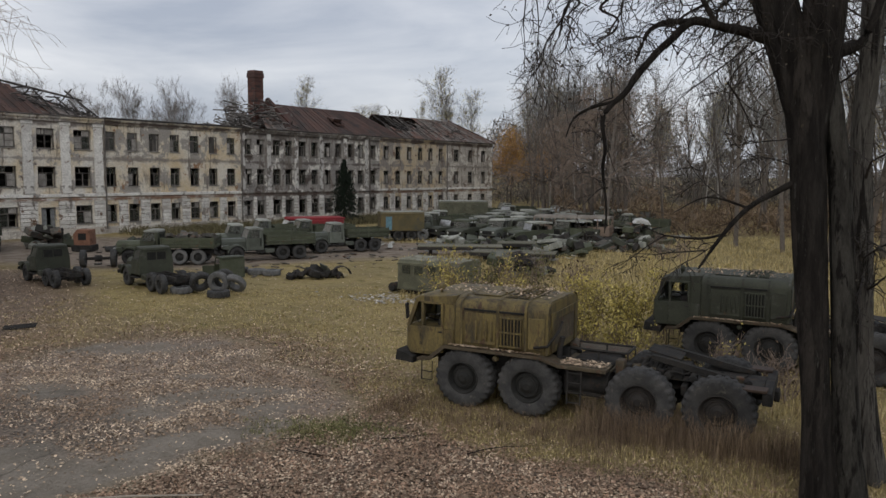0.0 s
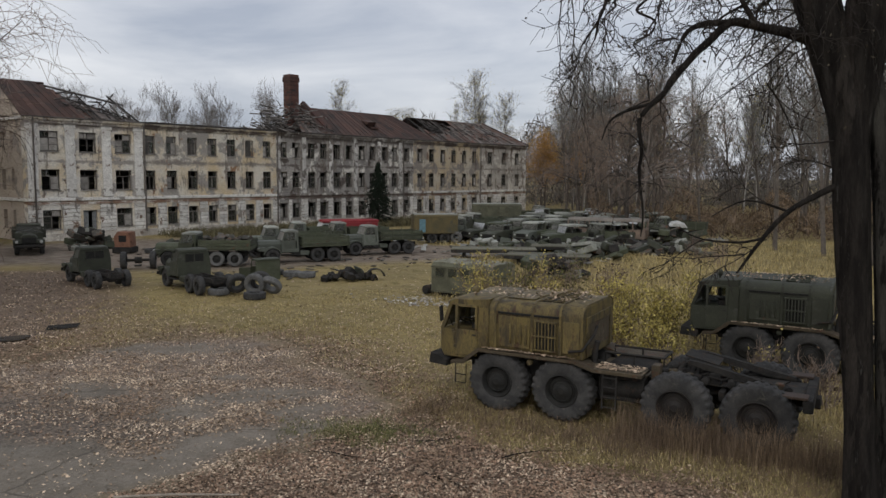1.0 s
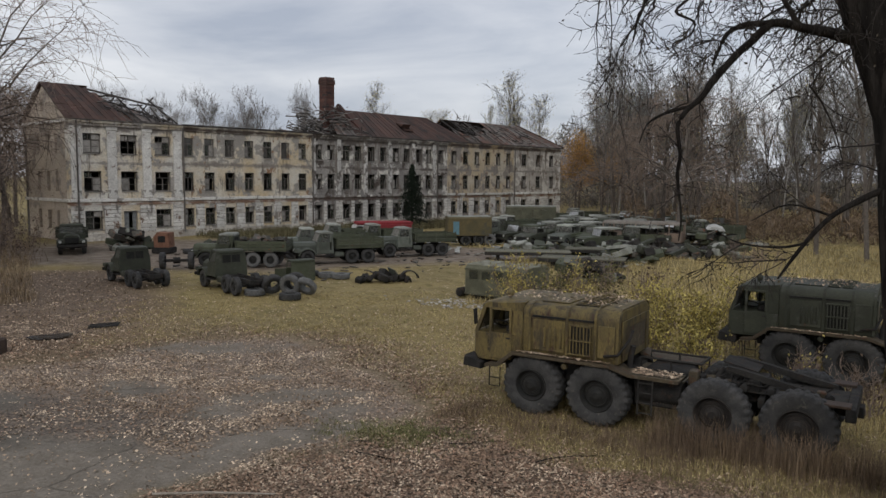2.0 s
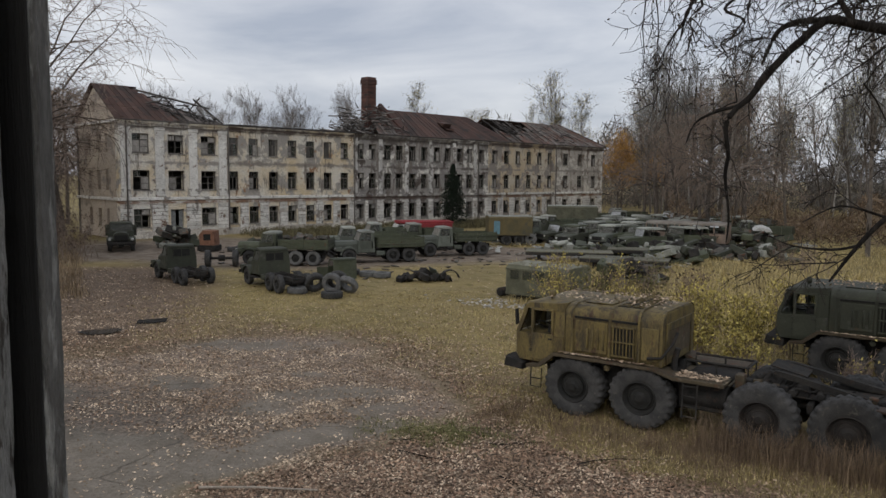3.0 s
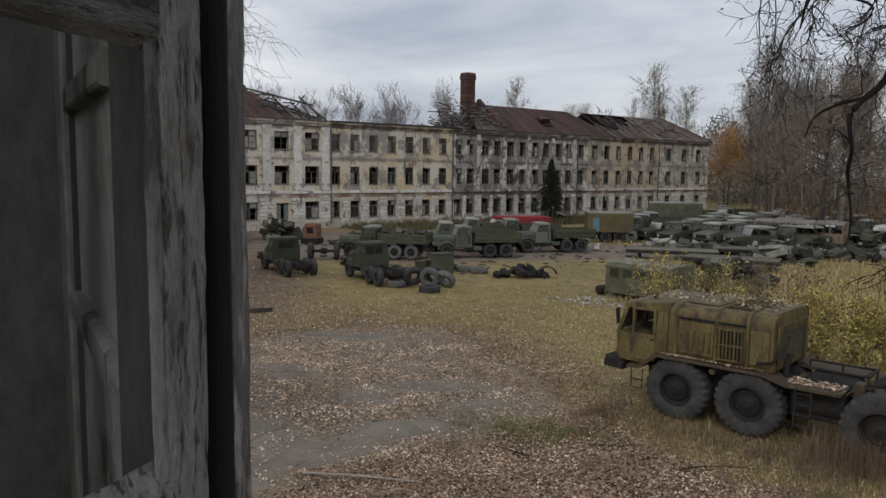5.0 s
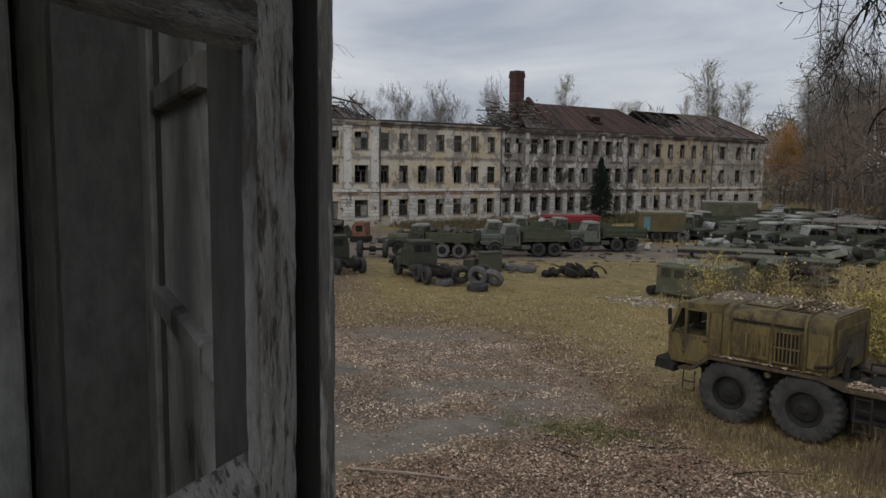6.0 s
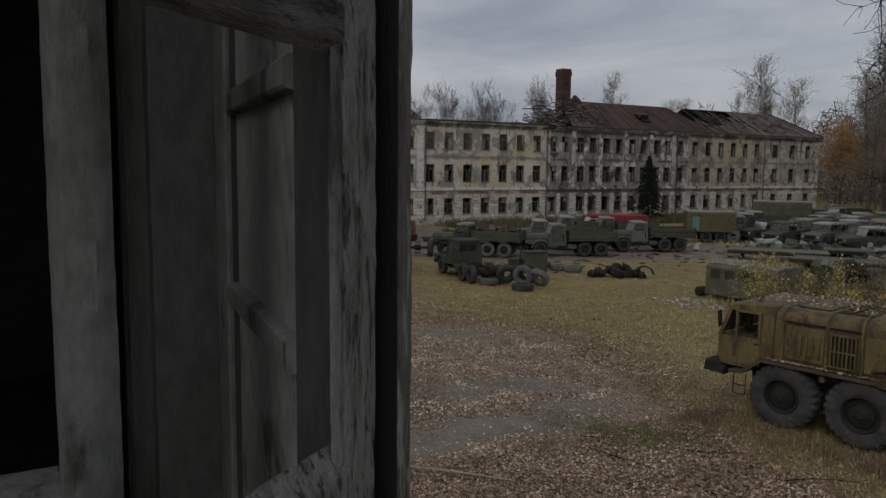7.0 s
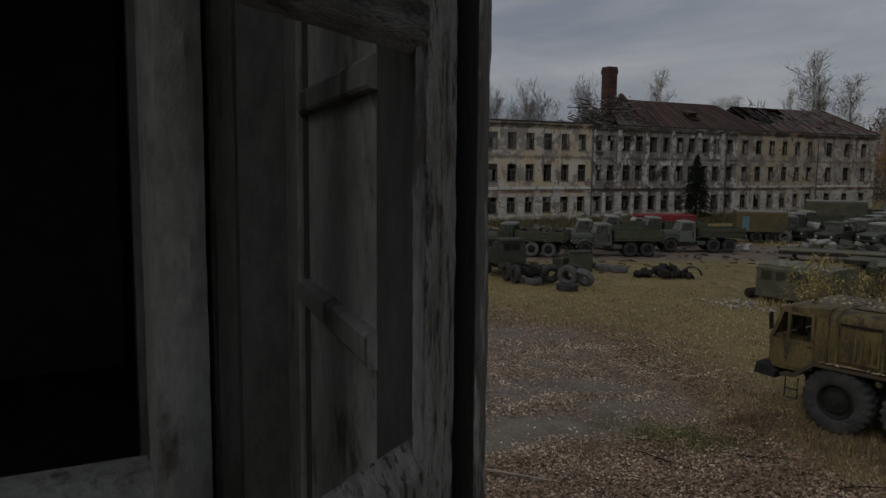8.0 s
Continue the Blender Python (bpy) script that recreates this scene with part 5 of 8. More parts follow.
cargo_truck(near_side(-43.2, 24.9, 42), army_green, faded_glint_roof, "dark green flatbed truck loaded with scrap, pale-rimmed rear tyres", army_green, tyre=rubber_pale, load=True)
cargo_truck(near_side(-39.6, 30.3, 64), grey_green, faded_glint_roof, "grey-green bonneted truck with slatted wooden bed", army_green)
cargo_truck(near_side(-39.3, 37.5, 64), grey_green, faded_glint_roof, "grey-green bonneted cargo truck in a parked row", army_green)
cargo_truck(near_side(-43.6, 31.8, 60), grey_green, faded_glint_roof, "bonneted truck with bleached cab roof in a parked row", army_green)
cargo_truck(near_side(-43.8, 38.6, 64), army_green, faded_glint_roof, "old green cargo truck behind others in a row", army_green)
cargo_truck(near_side(-46.0, 36.4, 64), grey_green, faded_glint_roof, "bonneted truck with chalky paint in a parked row", army_green)
cargo_truck(near_side(-41.3, 50.6, 62), grey_green, faded_glint_roof, "pale bonneted truck without a bed", None)
cargo_truck(pose(-41.0, 18.7, 0, 0, 0, -6), dull_green, dull_green, "stripped truck chassis with dark green cab", None, "stripped trucks", size=0.82)
cargo_truck(pose(-35.5, 21.2, 0, 0, 0, -9), dull_green, dull_green, "stripped truck chassis with a battered green cab", None, "stripped trucks", size=0.85)
cargo_truck(pose(-57.4, 22.4, 0, 0, 0, 158), dull_green, dull_green, "dark green tipper truck facing the yard by the barracks", dull_green)


def cab_on_ground(m):
    t = thing("truck_cab", "loose green truck cab standing on the ground, door open", "truck cab", "", "", m @ Matrix.Scale(0.72, 4))
    part("cab", Mesh().prism([(0, 0), (0, 0.95), (0.12, 1.0), (0.12, 0.2), (1.0, 0.2), (1.0, 1.5), (1.1, 1.5), (1.12, 0)], -1.0, 1.0, inset=0.03), army_green, t)
    part("cab_roof", Mesh().prism([(0.2, 1.48), (0.18, 1.56), (0.35, 1.66), (1.0, 1.66), (1.15, 1.6), (1.15, 1.48)], -1.0, 1.0, inset=0.1), army_green, t)
    for y in (-0.96, 0.9):
        part("pillar", Mesh().tube([(0.05, y + 0.03, 0.95), (0.25, y + 0.03, 1.52)], 0.04, 6).tube([(0.95, y + 0.03, 0.2), (0.95, y + 0.03, 1.5)], 0.05, 6), army_green, t)
    part("door", Mesh().box(0, 0.04, -0.85, 0, 0.15, 0.95, 0.012, pose(0.1, -1.0, 0, 0, 0, -35)), army_green, t)
    part("windscreen_frame", Mesh().tube([(0.06, -0.95, 0.98), (0.06, 0.95, 0.98)], 0.04, 6), army_green, t)
    return t


cab_on_ground(pose(-34.3, 25.4, 0, 0, 0, -10))


# ---------------------------------------------------------------- box bodies, jeeps, bus, fire engine
def box_body(parent, x0, x1, w, z0, z1, paint, roof, windows=3, door_end=False, glazed=False):
    part("body", Mesh().prism([(-w / 2, z0), (-w / 2, z1 - 0.2), (-w / 2 + 0.12, z1 - 0.06), (-w / 2 + 0.3, z1 - 0.02), (w / 2 - 0.3, z1 - 0.02), (w / 2 - 0.12, z1 - 0.06), (w / 2, z1 - 0.2), (w / 2, z0)], x0, x1, axis="x", inset=0.05), paint, parent)
    part("roof", Mesh().prism([(-w / 2 + 0.1, z1 - 0.05), (-w / 2 + 0.3, z1), (w / 2 - 0.3, z1), (w / 2 - 0.1, z1 - 0.05)], x0 + 0.02, x1 - 0.02, axis="x"), roof, parent)
    part("rail", Mesh().box(x0, x1, -w / 2 - 0.02, -w / 2 + 0.01, z0 + 0.02, z0 + 0.1).box(x0, x1, -w / 2 - 0.02, -w / 2 + 0.01, z1 - 0.28, z1 - 0.22), paint, parent, "", None, 0)
    n = max(windows, 1)
    for k in range(windows):
        xc = x0 + (x1 - x0) * (k + 0.75) / (n + 0.9)
        hw, za, zb = 0.24, z0 + (z1 - z0) * 0.52, z0 + (z1 - z0) * 0.8
        wn_ = part("window", Mesh().box(xc - hw - 0.04, xc - hw, -w / 2 - 0.025, -w / 2, za, zb).box(xc + hw, xc + hw + 0.04, -w / 2 - 0.025, -w / 2, za, zb).box(xc - hw, xc + hw, -w / 2 - 0.025, -w / 2, za - 0.04, za).box(xc - hw, xc + hw, -w / 2 - 0.025, -w / 2, zb, zb + 0.04), paint, parent, "", None, 0)
        part("shutter", Mesh().box(xc - hw, xc + hw, -w / 2 - 0.01, -w / 2 + 0.01, za, zb), window_glass if glazed else paint, wn_, "", None, 0)
    if door_end:
        part("door", Mesh().box(x0 - 0.02, x0 + 0.01, -0.4, 0.4, z0 + 0.1, z1 - 0.3, 0.01), paint, parent)


mossy_roof = surface("mossy_bleached_roof", (0.24, 0.24, 0.19), (0.15, 0.145, 0.10), rough=0.8, scale=2.2, fine=14, over=(0.09, 0.075, 0.045), over_scale=3.0, over_at=0.55, bump=0.2)
van_box = thing("van_body", "mossy green van box body lying on the grass", "van body", m=pose(-23.4, 28.1, 0, 0, 0, 6))
box_body(van_box, 0, 3.4, 2.2, 0.2, 1.68, van_paint, mossy_roof, 4, True, glazed=True)
part("skid", Mesh().box(0.2, 3.2, -0.8, -0.65, -0.02, 0.24, 0.02).box(0.2, 3.2, 0.65, 0.8, -0.02, 0.24, 0.02), black_metal, van_box)
part("cylinder", Mesh().lathe([(0.001, 0), (0.2, 0.01), (0.22, 0.05), (0.22, 0.7), (0.001, 0.72)], 14, pose(-0.5, -0.9, 0.22, 0, 0, -10)), black_metal, van_box, "rusty tank beside the van body")


def box_truck(m, paint, label, length=4.4):
    t = thing("box_truck", label, "truck", "parked trucks", "", m)
    for x in (0.6, 1.9):
        for y, fl in ((-1.05, False), (1.05, True)):
            wheel(t, x + 1.2, y, 0.54, 0.32, 16, fl)
    part("chassis", Mesh().box(-0.6, length + 0.2, -0.5, 0.5, 0.62, 0.9, 0.03), black_metal, t)
    for y in (-0.9, 0.8):
        part("skirt", Mesh().box(0.2, length - 0.2, y, y + 0.1, 0.7, 1.0, 0.02), black_metal, t)
    box_body(t, 0, length, 2.4, 0.98, 2.9, paint, faded_glint_roof, 2, True)
    return t


bt = box_truck(pose(-43.4, 48.2, 0, 0, 0, 50) @ Matrix.Scale(0.86, 4), kung_paint, "brownish olive box-bodied truck with a pale blue door")
part("blue_door", Mesh().box(0.5, 1.1, -1.24, -1.2, 1.1, 2.4, 0.01), surface("pale_blue_paint", (0.12, 0.22, 0.26), (0.09, 0.17, 0.2), scale=3), bt, "pale blue door")
box_truck(pose(-49.0, 64.0, 0, 0, 0, 40), van_paint, "olive box-bodied truck at the back of the yard", 5.2)


def jeep(m, paint, roof, label, top=True):
    t = thing("jeep", label, "jeep", "parked jeeps", "", m)
    for x in (0, 2.35):
        wheel(t, x, -0.76, 0.39, 0.22, 14)
        wheel(t, x, 0.76, 0.39, 0.22, 14, True)
    part("body", Mesh().prism([(-0.6, 0.5), (-0.62, 0.98), (-0.45, 1.08), (0.75, 1.15), (0.8, 1.2), (2.95, 1.2), (3.0, 0.5), (2.8, 0.5), (2.65, 0.85), (2.05, 0.85), (1.9, 0.5), (0.45, 0.5), (0.3, 0.82), (-0.3, 0.82), (-0.42, 0.5)], -0.78, 0.78, inset=0.05), paint, t)
    part("grille", Mesh().box(-0.66, -0.6, -0.42, 0.42, 0.66, 0.95, 0.02), gap_shade, t)
    for y in (-0.58, 0.58):
        part("headlight", Mesh().lathe([(0.001, -0.02), (0.07, -0.01), (0.1, 0.02), (0.001, 0.05)], 12, pose(-0.62, y, 0.84, 0, 0, -90)), white_paint, t)
        part("mudguard", Mesh().prism([(p[0], p[1] + 0.4) for p in arch(0, 0.47, 0.52, 15, 165)], y - 0.22, y + 0.22, inset=0.01), paint, t)
    part("bumper", Mesh().box(-0.78, -0.68, -0.8, 0.8, 0.5, 0.6, 0.02), black_metal, t)
    for k, (a, b, rr) in enumerate((((0.82, 1.18), (1.02, 1.75), 0.035), ((1.75, 1.18), (1.75, 1.75), 0.03), ((2.88, 1.18), (2.8, 1.75), 0.035))):
        for y in (-0.72, 0.72):
            if ("pillar", k, paint.name) not in shape_cache:
                shape_cache[("pillar", k, paint.name)] = Mesh().tube([(a[0], 0, a[1]), (b[0], 0, b[1])], rr, 6).data("pillar", paint)
            part("pillar", shape_cache[("pillar", k, paint.name)], None, t, "", pose(0, y, 0))
    part("windscreen_frame", Mesh().tube([(1.02, -0.72, 1.74), (1.02, 0.72, 1.74)], 0.035, 6), paint, t)
    part("windscreen", Mesh().add([(0.84, -0.7, 1.2), (0.84, 0.7, 1.2), (1.02, 0.7, 1.72), (1.02, -0.7, 1.72)], [(0, 1, 2, 3)]), cab_glass, t)
    part("seat", Mesh().box(1.4, 1.55, -0.65, 0.65, 1.0, 1.5, 0.05).box(2.3, 2.45, -0.65, 0.65, 1.0, 1.5, 0.05), black_metal, t)
    if top:
        part("roof", Mesh().prism([(0.98, 1.72), (1.0, 1.82), (1.3, 1.87), (2.6, 1.87), (2.86, 1.8), (2.86, 1.72)], -0.78, 0.78, inset=0.06), roof, t)
    return t


for x, y, rz, p, top in ((-36.9, 50.7, 100, dull_green, True), (-35.2, 53.2, 95, grey_green, True), (-33.2, 54.4, 88, army_green, False), (-32.0, 52.4, 60, army_green, True), (-38.6, 56.0, 100, army_green, True),
                      (-36.4, 58.4, 90, grey_green, True), (-34.0, 60.6, 95, dull_green, True), (-31.0, 57.4, 30, army_green, True), (-41.5, 62.0, 92, grey_green, True), (-39.0, 64.4, 95, dull_green, True),
                      (-36.4, 66.4, 80, army_green, True), (-44.5, 67.5, 90, grey_green, True), (-42.0, 70.0, 100, army_green, True), (-38.6, 71.0, 60, grey_green, True), (-35.4, 71.6, 20, dull_green, True)):
    lb = {"dull_dark_green_paint": "dark green", "faded_army_green_paint": "faded army green", "chalky_grey_green_paint": "chalky grey-green"}[p.name]
    jeep(pose(x, y, 0, 0, 0, rz), p, faded_glint_roof if p is not dull_green else army_green, lb + " off-road jeep " + ("with hard roof" if top else "without its roof") + " in the vehicle yard", top)
for x, y, rz, p, bed in ((-46.0, 58.5, 70, army_green, army_green), (-47.5, 74.0, 75, grey_green, army_green), (-42.5, 77.0, 80, army_green, None), (-51.5, 72.0, 65, dull_green, army_green), (-44.5, 55.0, 60, dull_green, army_green), (-30.0, 66.5, 15, army_green, army_green), (-52.0, 80.0, 60, grey_green, army_green), (-38.0, 79.0, 40, dull_green, None)):
    cargo_truck(pose(x, y, 0, 0, 0, rz), p, faded_glint_roof, "weathered army truck in the crowded vehicle yard", bed, "yard trucks")

# crowded rows further in: jeeps and trucks nose to tail, some leaning on others
ry = random.Random(77)
for row in range(5):
    for k in range(6):
        x = -40.2 + 2.35 * k + row * -0.9 + ry.uniform(-0.5, 0.5)
        y = 52.0 + row * 5.0 + 1.25 * k + ry.uniform(-0.6, 0.6)
        if ry.random() < 0.18:
            continue
        p = ry.choice((dull_green, army_green, dull_green, grey_green))
        if ry.random() < 0.62:
            jeep(pose(x, y, 0, ry.uniform(-2, 2), ry.uniform(-2, 2), 92 + ry.uniform(-25, 25)), p, ry.choice((army_green, faded_glint_roof)), "stripped off-road jeep wedged among other wrecks", ry.random() < 0.7)
        else:
            cargo_truck(pose(x, y, 0, 0, 0, 80 + ry.uniform(-30, 30)), p, ry.choice((faded_glint_roof, army_green)), "derelict truck wedged among other wrecks", ry.choice((None, army_green)), "yard trucks", size=0.78)

bus = thing("bus", "bleached salmon-coloured bus wreck in the vehicle yard", "bus", m=pose(-33.8, 58.6, 0, 0, 0, 14) @ Matrix.Diagonal((0.9, 0.9, 0.85, 1)))
part("body", Mesh().prism([(-1.2, 0.6), (-1.22, 1.5), (1.22, 1.5), (1.2, 0.6)], 0, 7.4, axis="x", inset=0.05), pink_rust, bus)
part("roof", Mesh().prism([(-1.2, 2.3), (-1.15, 2.45), (-0.8, 2.58), (0.8, 2.58), (1.15, 2.45), (1.2, 2.3)], 0, 7.4, axis="x", inset=0.08), surface("pale_bus_roof", (0.26, 0.235, 0.2), (0.17, 0.145, 0.12), scale=1, over=RUST, over_at=0.66), bus)
for k in range(8):
    x = 0.02 + 7.26 * k / 7
    for y in (-1.2, 1.14):
        part("pillar", Mesh().box(x, x + 0.1 if k < 7 else x + 0.09, y, y + 0.06, 1.48, 2.34, 0.01), pink_rust, bus)
part("end_panel", Mesh().box(7.3, 7.36, -1.12, 1.12, 1.48, 1.7).box(7.3, 7.36, 0.2, 1.12, 1.7, 2.34), pink_rust, bus, "", None, 0)
part("inner_seat_row", Mesh().box(0.5, 6.8, 0.5, 1.0, 0.9, 1.75, 0.05), black_metal, bus)
for x in (1.5, 5.6):
    wheel(bus, x, -1.15, 0.5, 0.3, 16)
    wheel(bus, x, 1.15, 0.5, 0.3, 16, True)
part("floor_pan", Mesh().box(0.3, 7.1, -0.9, 0.9, 0.45, 0.62), black_metal, bus, "", None, 0)

fire = thing("fire_engine", "red fire engine with ladder rack behind parked trucks", "fire engine", m=pose(-48.6, 41.2, 0, 0, 0, 58) @ Matrix.Diagonal((0.95, 0.95, 0.84, 1)))
for x in (0, 3.8):
    wheel(fire, x, -1.05, 0.52, 0.3, 16)
    wheel(fire, x, 1.05, 0.52, 0.3, 16, True)
part("chassis", Mesh().box(-1.0, 5.6, -0.5, 0.5, 0.55, 0.85, 0.02), black_metal, fire)
part("bonnet", Mesh().prism([(-0.7, 0.8), (-0.65, 1.4), (0, 1.55), (0.65, 1.4), (0.7, 0.8)], -1.1, 0.6, axis="x", inset=0.05), white_paint, fire, "white bonnet")
part("cab", Mesh().prism([(0.55, 0.75), (0.6, 1.55), (0.85, 2.1), (2.3, 2.1), (2.3, 0.75)], -1.05, 1.05, inset=0.04), white_paint, fire, "white cab")
for y in (-1.065, 1.05):
    part("window", Mesh().add([(0.75, y, 1.5), (1.35, y, 1.5), (1.35, y, 2.02), (0.95, y, 2.02)], [(0, 1, 2, 3)]).add([(1.5, y, 1.5), (2.15, y, 1.5), (2.15, y, 2.02), (1.5, y, 2.02)], [(0, 1, 2, 3)]), gap_shade, fire, "", None, 0)
part("body", Mesh().box(2.35, 5.8, -1.15, 1.15, 0.85, 2.2, 0.06), red_paint, fire, "red tank body")
part("roof_rack", Mesh().box(0.9, 5.9, -1.1, -0.85, 2.2, 2.42, 0.03).box(0.9, 5.9, 0.85, 1.1, 2.2, 2.42, 0.03).box(0.95, 5.9, -0.85, 0.85, 2.15, 2.24, 0.01), red_paint, fire, "red roof rack")
part("suction_hose", Mesh().tube([(1.0, -0.6, 2.34), (5.8, -0.6, 2.34)], 0.1, 10).tube([(1.0, 0.1, 2.34), (5.8, 0.1, 2.34)], 0.1, 10), red_paint, fire)

# ---------------------------------------------------------------- loose things in the yard
for x, y, z, rx, rz, mt in ((-29.9, 21.6, 0.5, 8, 30, rubber_pale), (-30.6, 21.2, 0.45, 30, 70, rubber), (-29.4, 22.2, 0.36, 40, 20, rubber_pale), (-30.3, 22.3, 0.5, 14, 50, rubber),
                            (-33.9, 27.2, 0.02, 90, 0, rubber_pale), (-35.2, 27.0, 0.02, 90, 40, rubber), (-33.0, 27.5, 0.02, 90, 20, rubber_pale), (-31.3, 20.6, 0.02, 90, 0, rubber_pale),
                            (-40.3, 50.3, 0.5, 6, 20, rubber_pale), (-52.0, 28.8, 0.02, 90, 0, rubber), (-52.5, 29.8, 0.02, 90, 0, rubber), (-50.5, 28.9, 0.02, 90, 10, rubber), (-29.0, 21.0, 0.02, 90, 30, rubber)):
    loose_tyre(x, y, z - (0.04 if rx == 90 else 0.02), 0.52, 0.3, rx, rz, mt)
axle_ob = thing("wheel_axle", "loose axle with two black truck wheels on bare ground", "axle", m=pose(-43.6, 23.2, 0, 0, 0, -35))
part("axle_tube", Mesh().tube([(0, -0.9, 0.52), (0, 0.9, 0.52)], 0.09, 10).tube([(0, -0.2, 0.52), (0, 0.2, 0.52)], 0.2, 12), black_metal, axle_ob)
wheel(axle_ob, 0, -1.0, 0.54, 0.32, 16)
wheel(axle_ob, 0, 1.0, 0.54, 0.32, 16, True)
part("barrel", Mesh().lathe([(0.001, 0), (0.3, 0), (0.3, 0.3), (0.315, 0.32), (0.3, 0.34), (0.3, 0.62), (0.315, 0.64), (0.3, 0.66), (0.3, 0.9), (0.001, 0.9)], 18, pose(0, 0, 0, 90)), grey_green, thing("steel_drum", "grey-green steel drum on the dirt road", "drum", m=pose(-38.5, 34.8, 0)))

engine = thing("engine_wreck", "heap of dark engine and axle parts on the grass", "scrap heap", m=pose(-30.4, 28.3, 0, 0, 0, 48))
for k in range(34):
    x, y = rnd.gauss(0, 0.9), rnd.gauss(0, 0.35)
    s = rnd.uniform(0.1, 0.24)
    mm = pose(x, y, s * 0.8 + max(0, 0.4 - abs(x) * 0.4) * rnd.random(), rnd.uniform(-30, 30), rnd.uniform(-30, 30), rnd.uniform(0, 180))
    if k % 3:
        part("block", Mesh().box(-s, s * 1.2, -s, s, -s * 0.8, s * 0.8, 0.04, mm), black_metal, engine)
    else:
        part("gear_housing", Mesh().lathe([(0.001, 0), (s * 1.3, 0.02), (s * 1.4, s * 0.5), (s * 0.6, s), (0.001, s)], 12, mm), black_metal, engine)
part("pale_panel", Mesh().box(-0.03, 0.03, -0.35, 0.35, 0, 0.75, 0.015, pose(0.7, 0.1, 0.05, 12, -25, 30)), grey_green, engine, "pale bent sheet panel")
part("mudguard", Mesh().prism([(p[0], p[1]) for p in arch(0, 0.5, 0.55, 5, 170)], -0.2, 0.2, m=pose(1.5, 0.1, 0.05, 0, 0, 10)), black_metal, engine)


def flat_trailer(m, length, label):
    t = thing("flat_trailer", label, "trailer", "flat trailers", "", m)
    for k in range(6):
        y = -1.1 + 0.37 * k
        part("plank", Mesh().box(0, length, y, y + 0.34, 0.62, 0.68, 0.01), surface_planks, t)
    part("frame", Mesh().box(0, length, -1.1, -1.0, 0.4, 0.62, 0.02).box(0, length, 1.0, 1.1, 0.4, 0.62, 0.02).box(0.2, 0.35, -1, 1, 0.42, 0.6, 0.02).box(length - 0.4, length - 0.25, -1, 1, 0.42, 0.6, 0.02), black_metal, t)
    for x in (0.8, length - 0.8):
        part("trestle", Mesh().box(x, x + 0.2, -0.9, 0.9, -0.03, 0.41, 0.02), black_metal, t)
    return t


surface_planks = surface("weathered_planks", (0.16, 0.15, 0.11), (0.10, 0.10, 0.07), scale=2, fine=20, stretch=(0.3, 3, 3), vary=0.25)
flat_trailer(pose(-33.6, 41.4, 0, 0, 0, 36), 6.0, "low flatbed trailer with weathered planks")
flat_trailer(pose(-28.4, 40.8, 0, 0, 0, 24), 5.5, "low flatbed trailer beside dry grass")
flat_trailer(pose(-30.6, 47.2, 0, 0, 0, 30), 6.5, "old flatbed trailer in the vehicle yard")


def scrap_heap(m, n, sx, sy, sz, label, extra=None):
    t = thing("scrap_heap", label, "scrap heap", "scrap heaps", "", m)
    for k in range(n):
        x, y = rnd.gauss(0, sx / 2), rnd.gauss(0, sy / 2)
        h = max(0.1, sz * (1 - (x / sx) ** 2 * 0.6 - (y / sy) ** 2 * 0.6)) * rnd.random()
        a, b, c = rnd.uniform(0.2, 0.9), rnd.uniform(0.15, 0.5), rnd.uniform(0.04, 0.3)
        mm = pose(x, y, h + 0.1, rnd.uniform(-25, 25), rnd.uniform(-25, 25), rnd.uniform(0, 180))
        part("scrap_piece", Mesh().box(-a, a, -b, b, -c, c, 0.04, mm), rnd.choice((army_green, scrap_mat, dull_green, black_metal, faded_glint_roof)), t)
    if extra:
        part("pale_sheet", Mesh().prism([(-0.7, 0), (-0.5, 0.3), (0, 0.42), (0.6, 0.25), (0.8, 0)], -0.5, 0.5, m=pose(0.6, -0.5, sz * 0.9, 8, 5, 30), inset=0.1), white_paint, t, "pale crumpled sheet")
    return t


scrap_heap(pose(-25.8, 62.0, 0), 46, 2.6, 2.0, 1.8, "heap of dark green vehicle scrap with pale sheet", True)
scrap_heap(pose(-58.2, 27.2, 0, 0, 0, 60), 30, 2.0, 1.4, 1.4, "heap of dark scrap under a tarpaulin by the barracks")
scrap_heap(pose(-29.0, 52.0, 0, 0, 0, 30), 26, 2.4, 1.2, 0.7, "low heap of stripped vehicle parts")
scrap_heap(pose(-25.5, 47.5, 0, 0, 0, 20), 24, 2.0, 1.2, 1.0, "rusting heap of vehicle parts at the grass edge")
scrap_heap(pose(-22.0, 36.2, 0, 0, 0, 10), 20, 1.6, 1.0, 1.3, "heap of scrap half hidden by shrubs")
for k in range(9):
    scrap_heap(pose(-34.5 + 1.5 * k + ry.uniform(-0.6, 0.6), 46.5 + 1.1 * k + ry.uniform(-1, 1), 0, 0, 0, ry.uniform(0, 90)), 14, 1.5, 1.0, ry.uniform(0.5, 1.1), "tangle of stripped vehicle parts between wrecks")
scrap_heap(pose(-52.5, 33.0, 0, 0, 0, 50), 22, 2.4, 0.8, 0.8, "row of scrap below the barracks wall")
cabin = thing("rusty_cabin", "orange rusty machine cabin tilted by the barracks", "machine cabin", m=pose(-53.6, 27.6, 0, 0, 0, 40) @ Matrix.Scale(0.8, 4))
part("shell", Mesh().prism([(-0.7, 0.5), (-0.75, 1.5), (-0.4, 1.95), (0.7, 1.9), (0.75, 0.5)], -0.7, 0.7, inset=0.05), orange_rust, cabin)
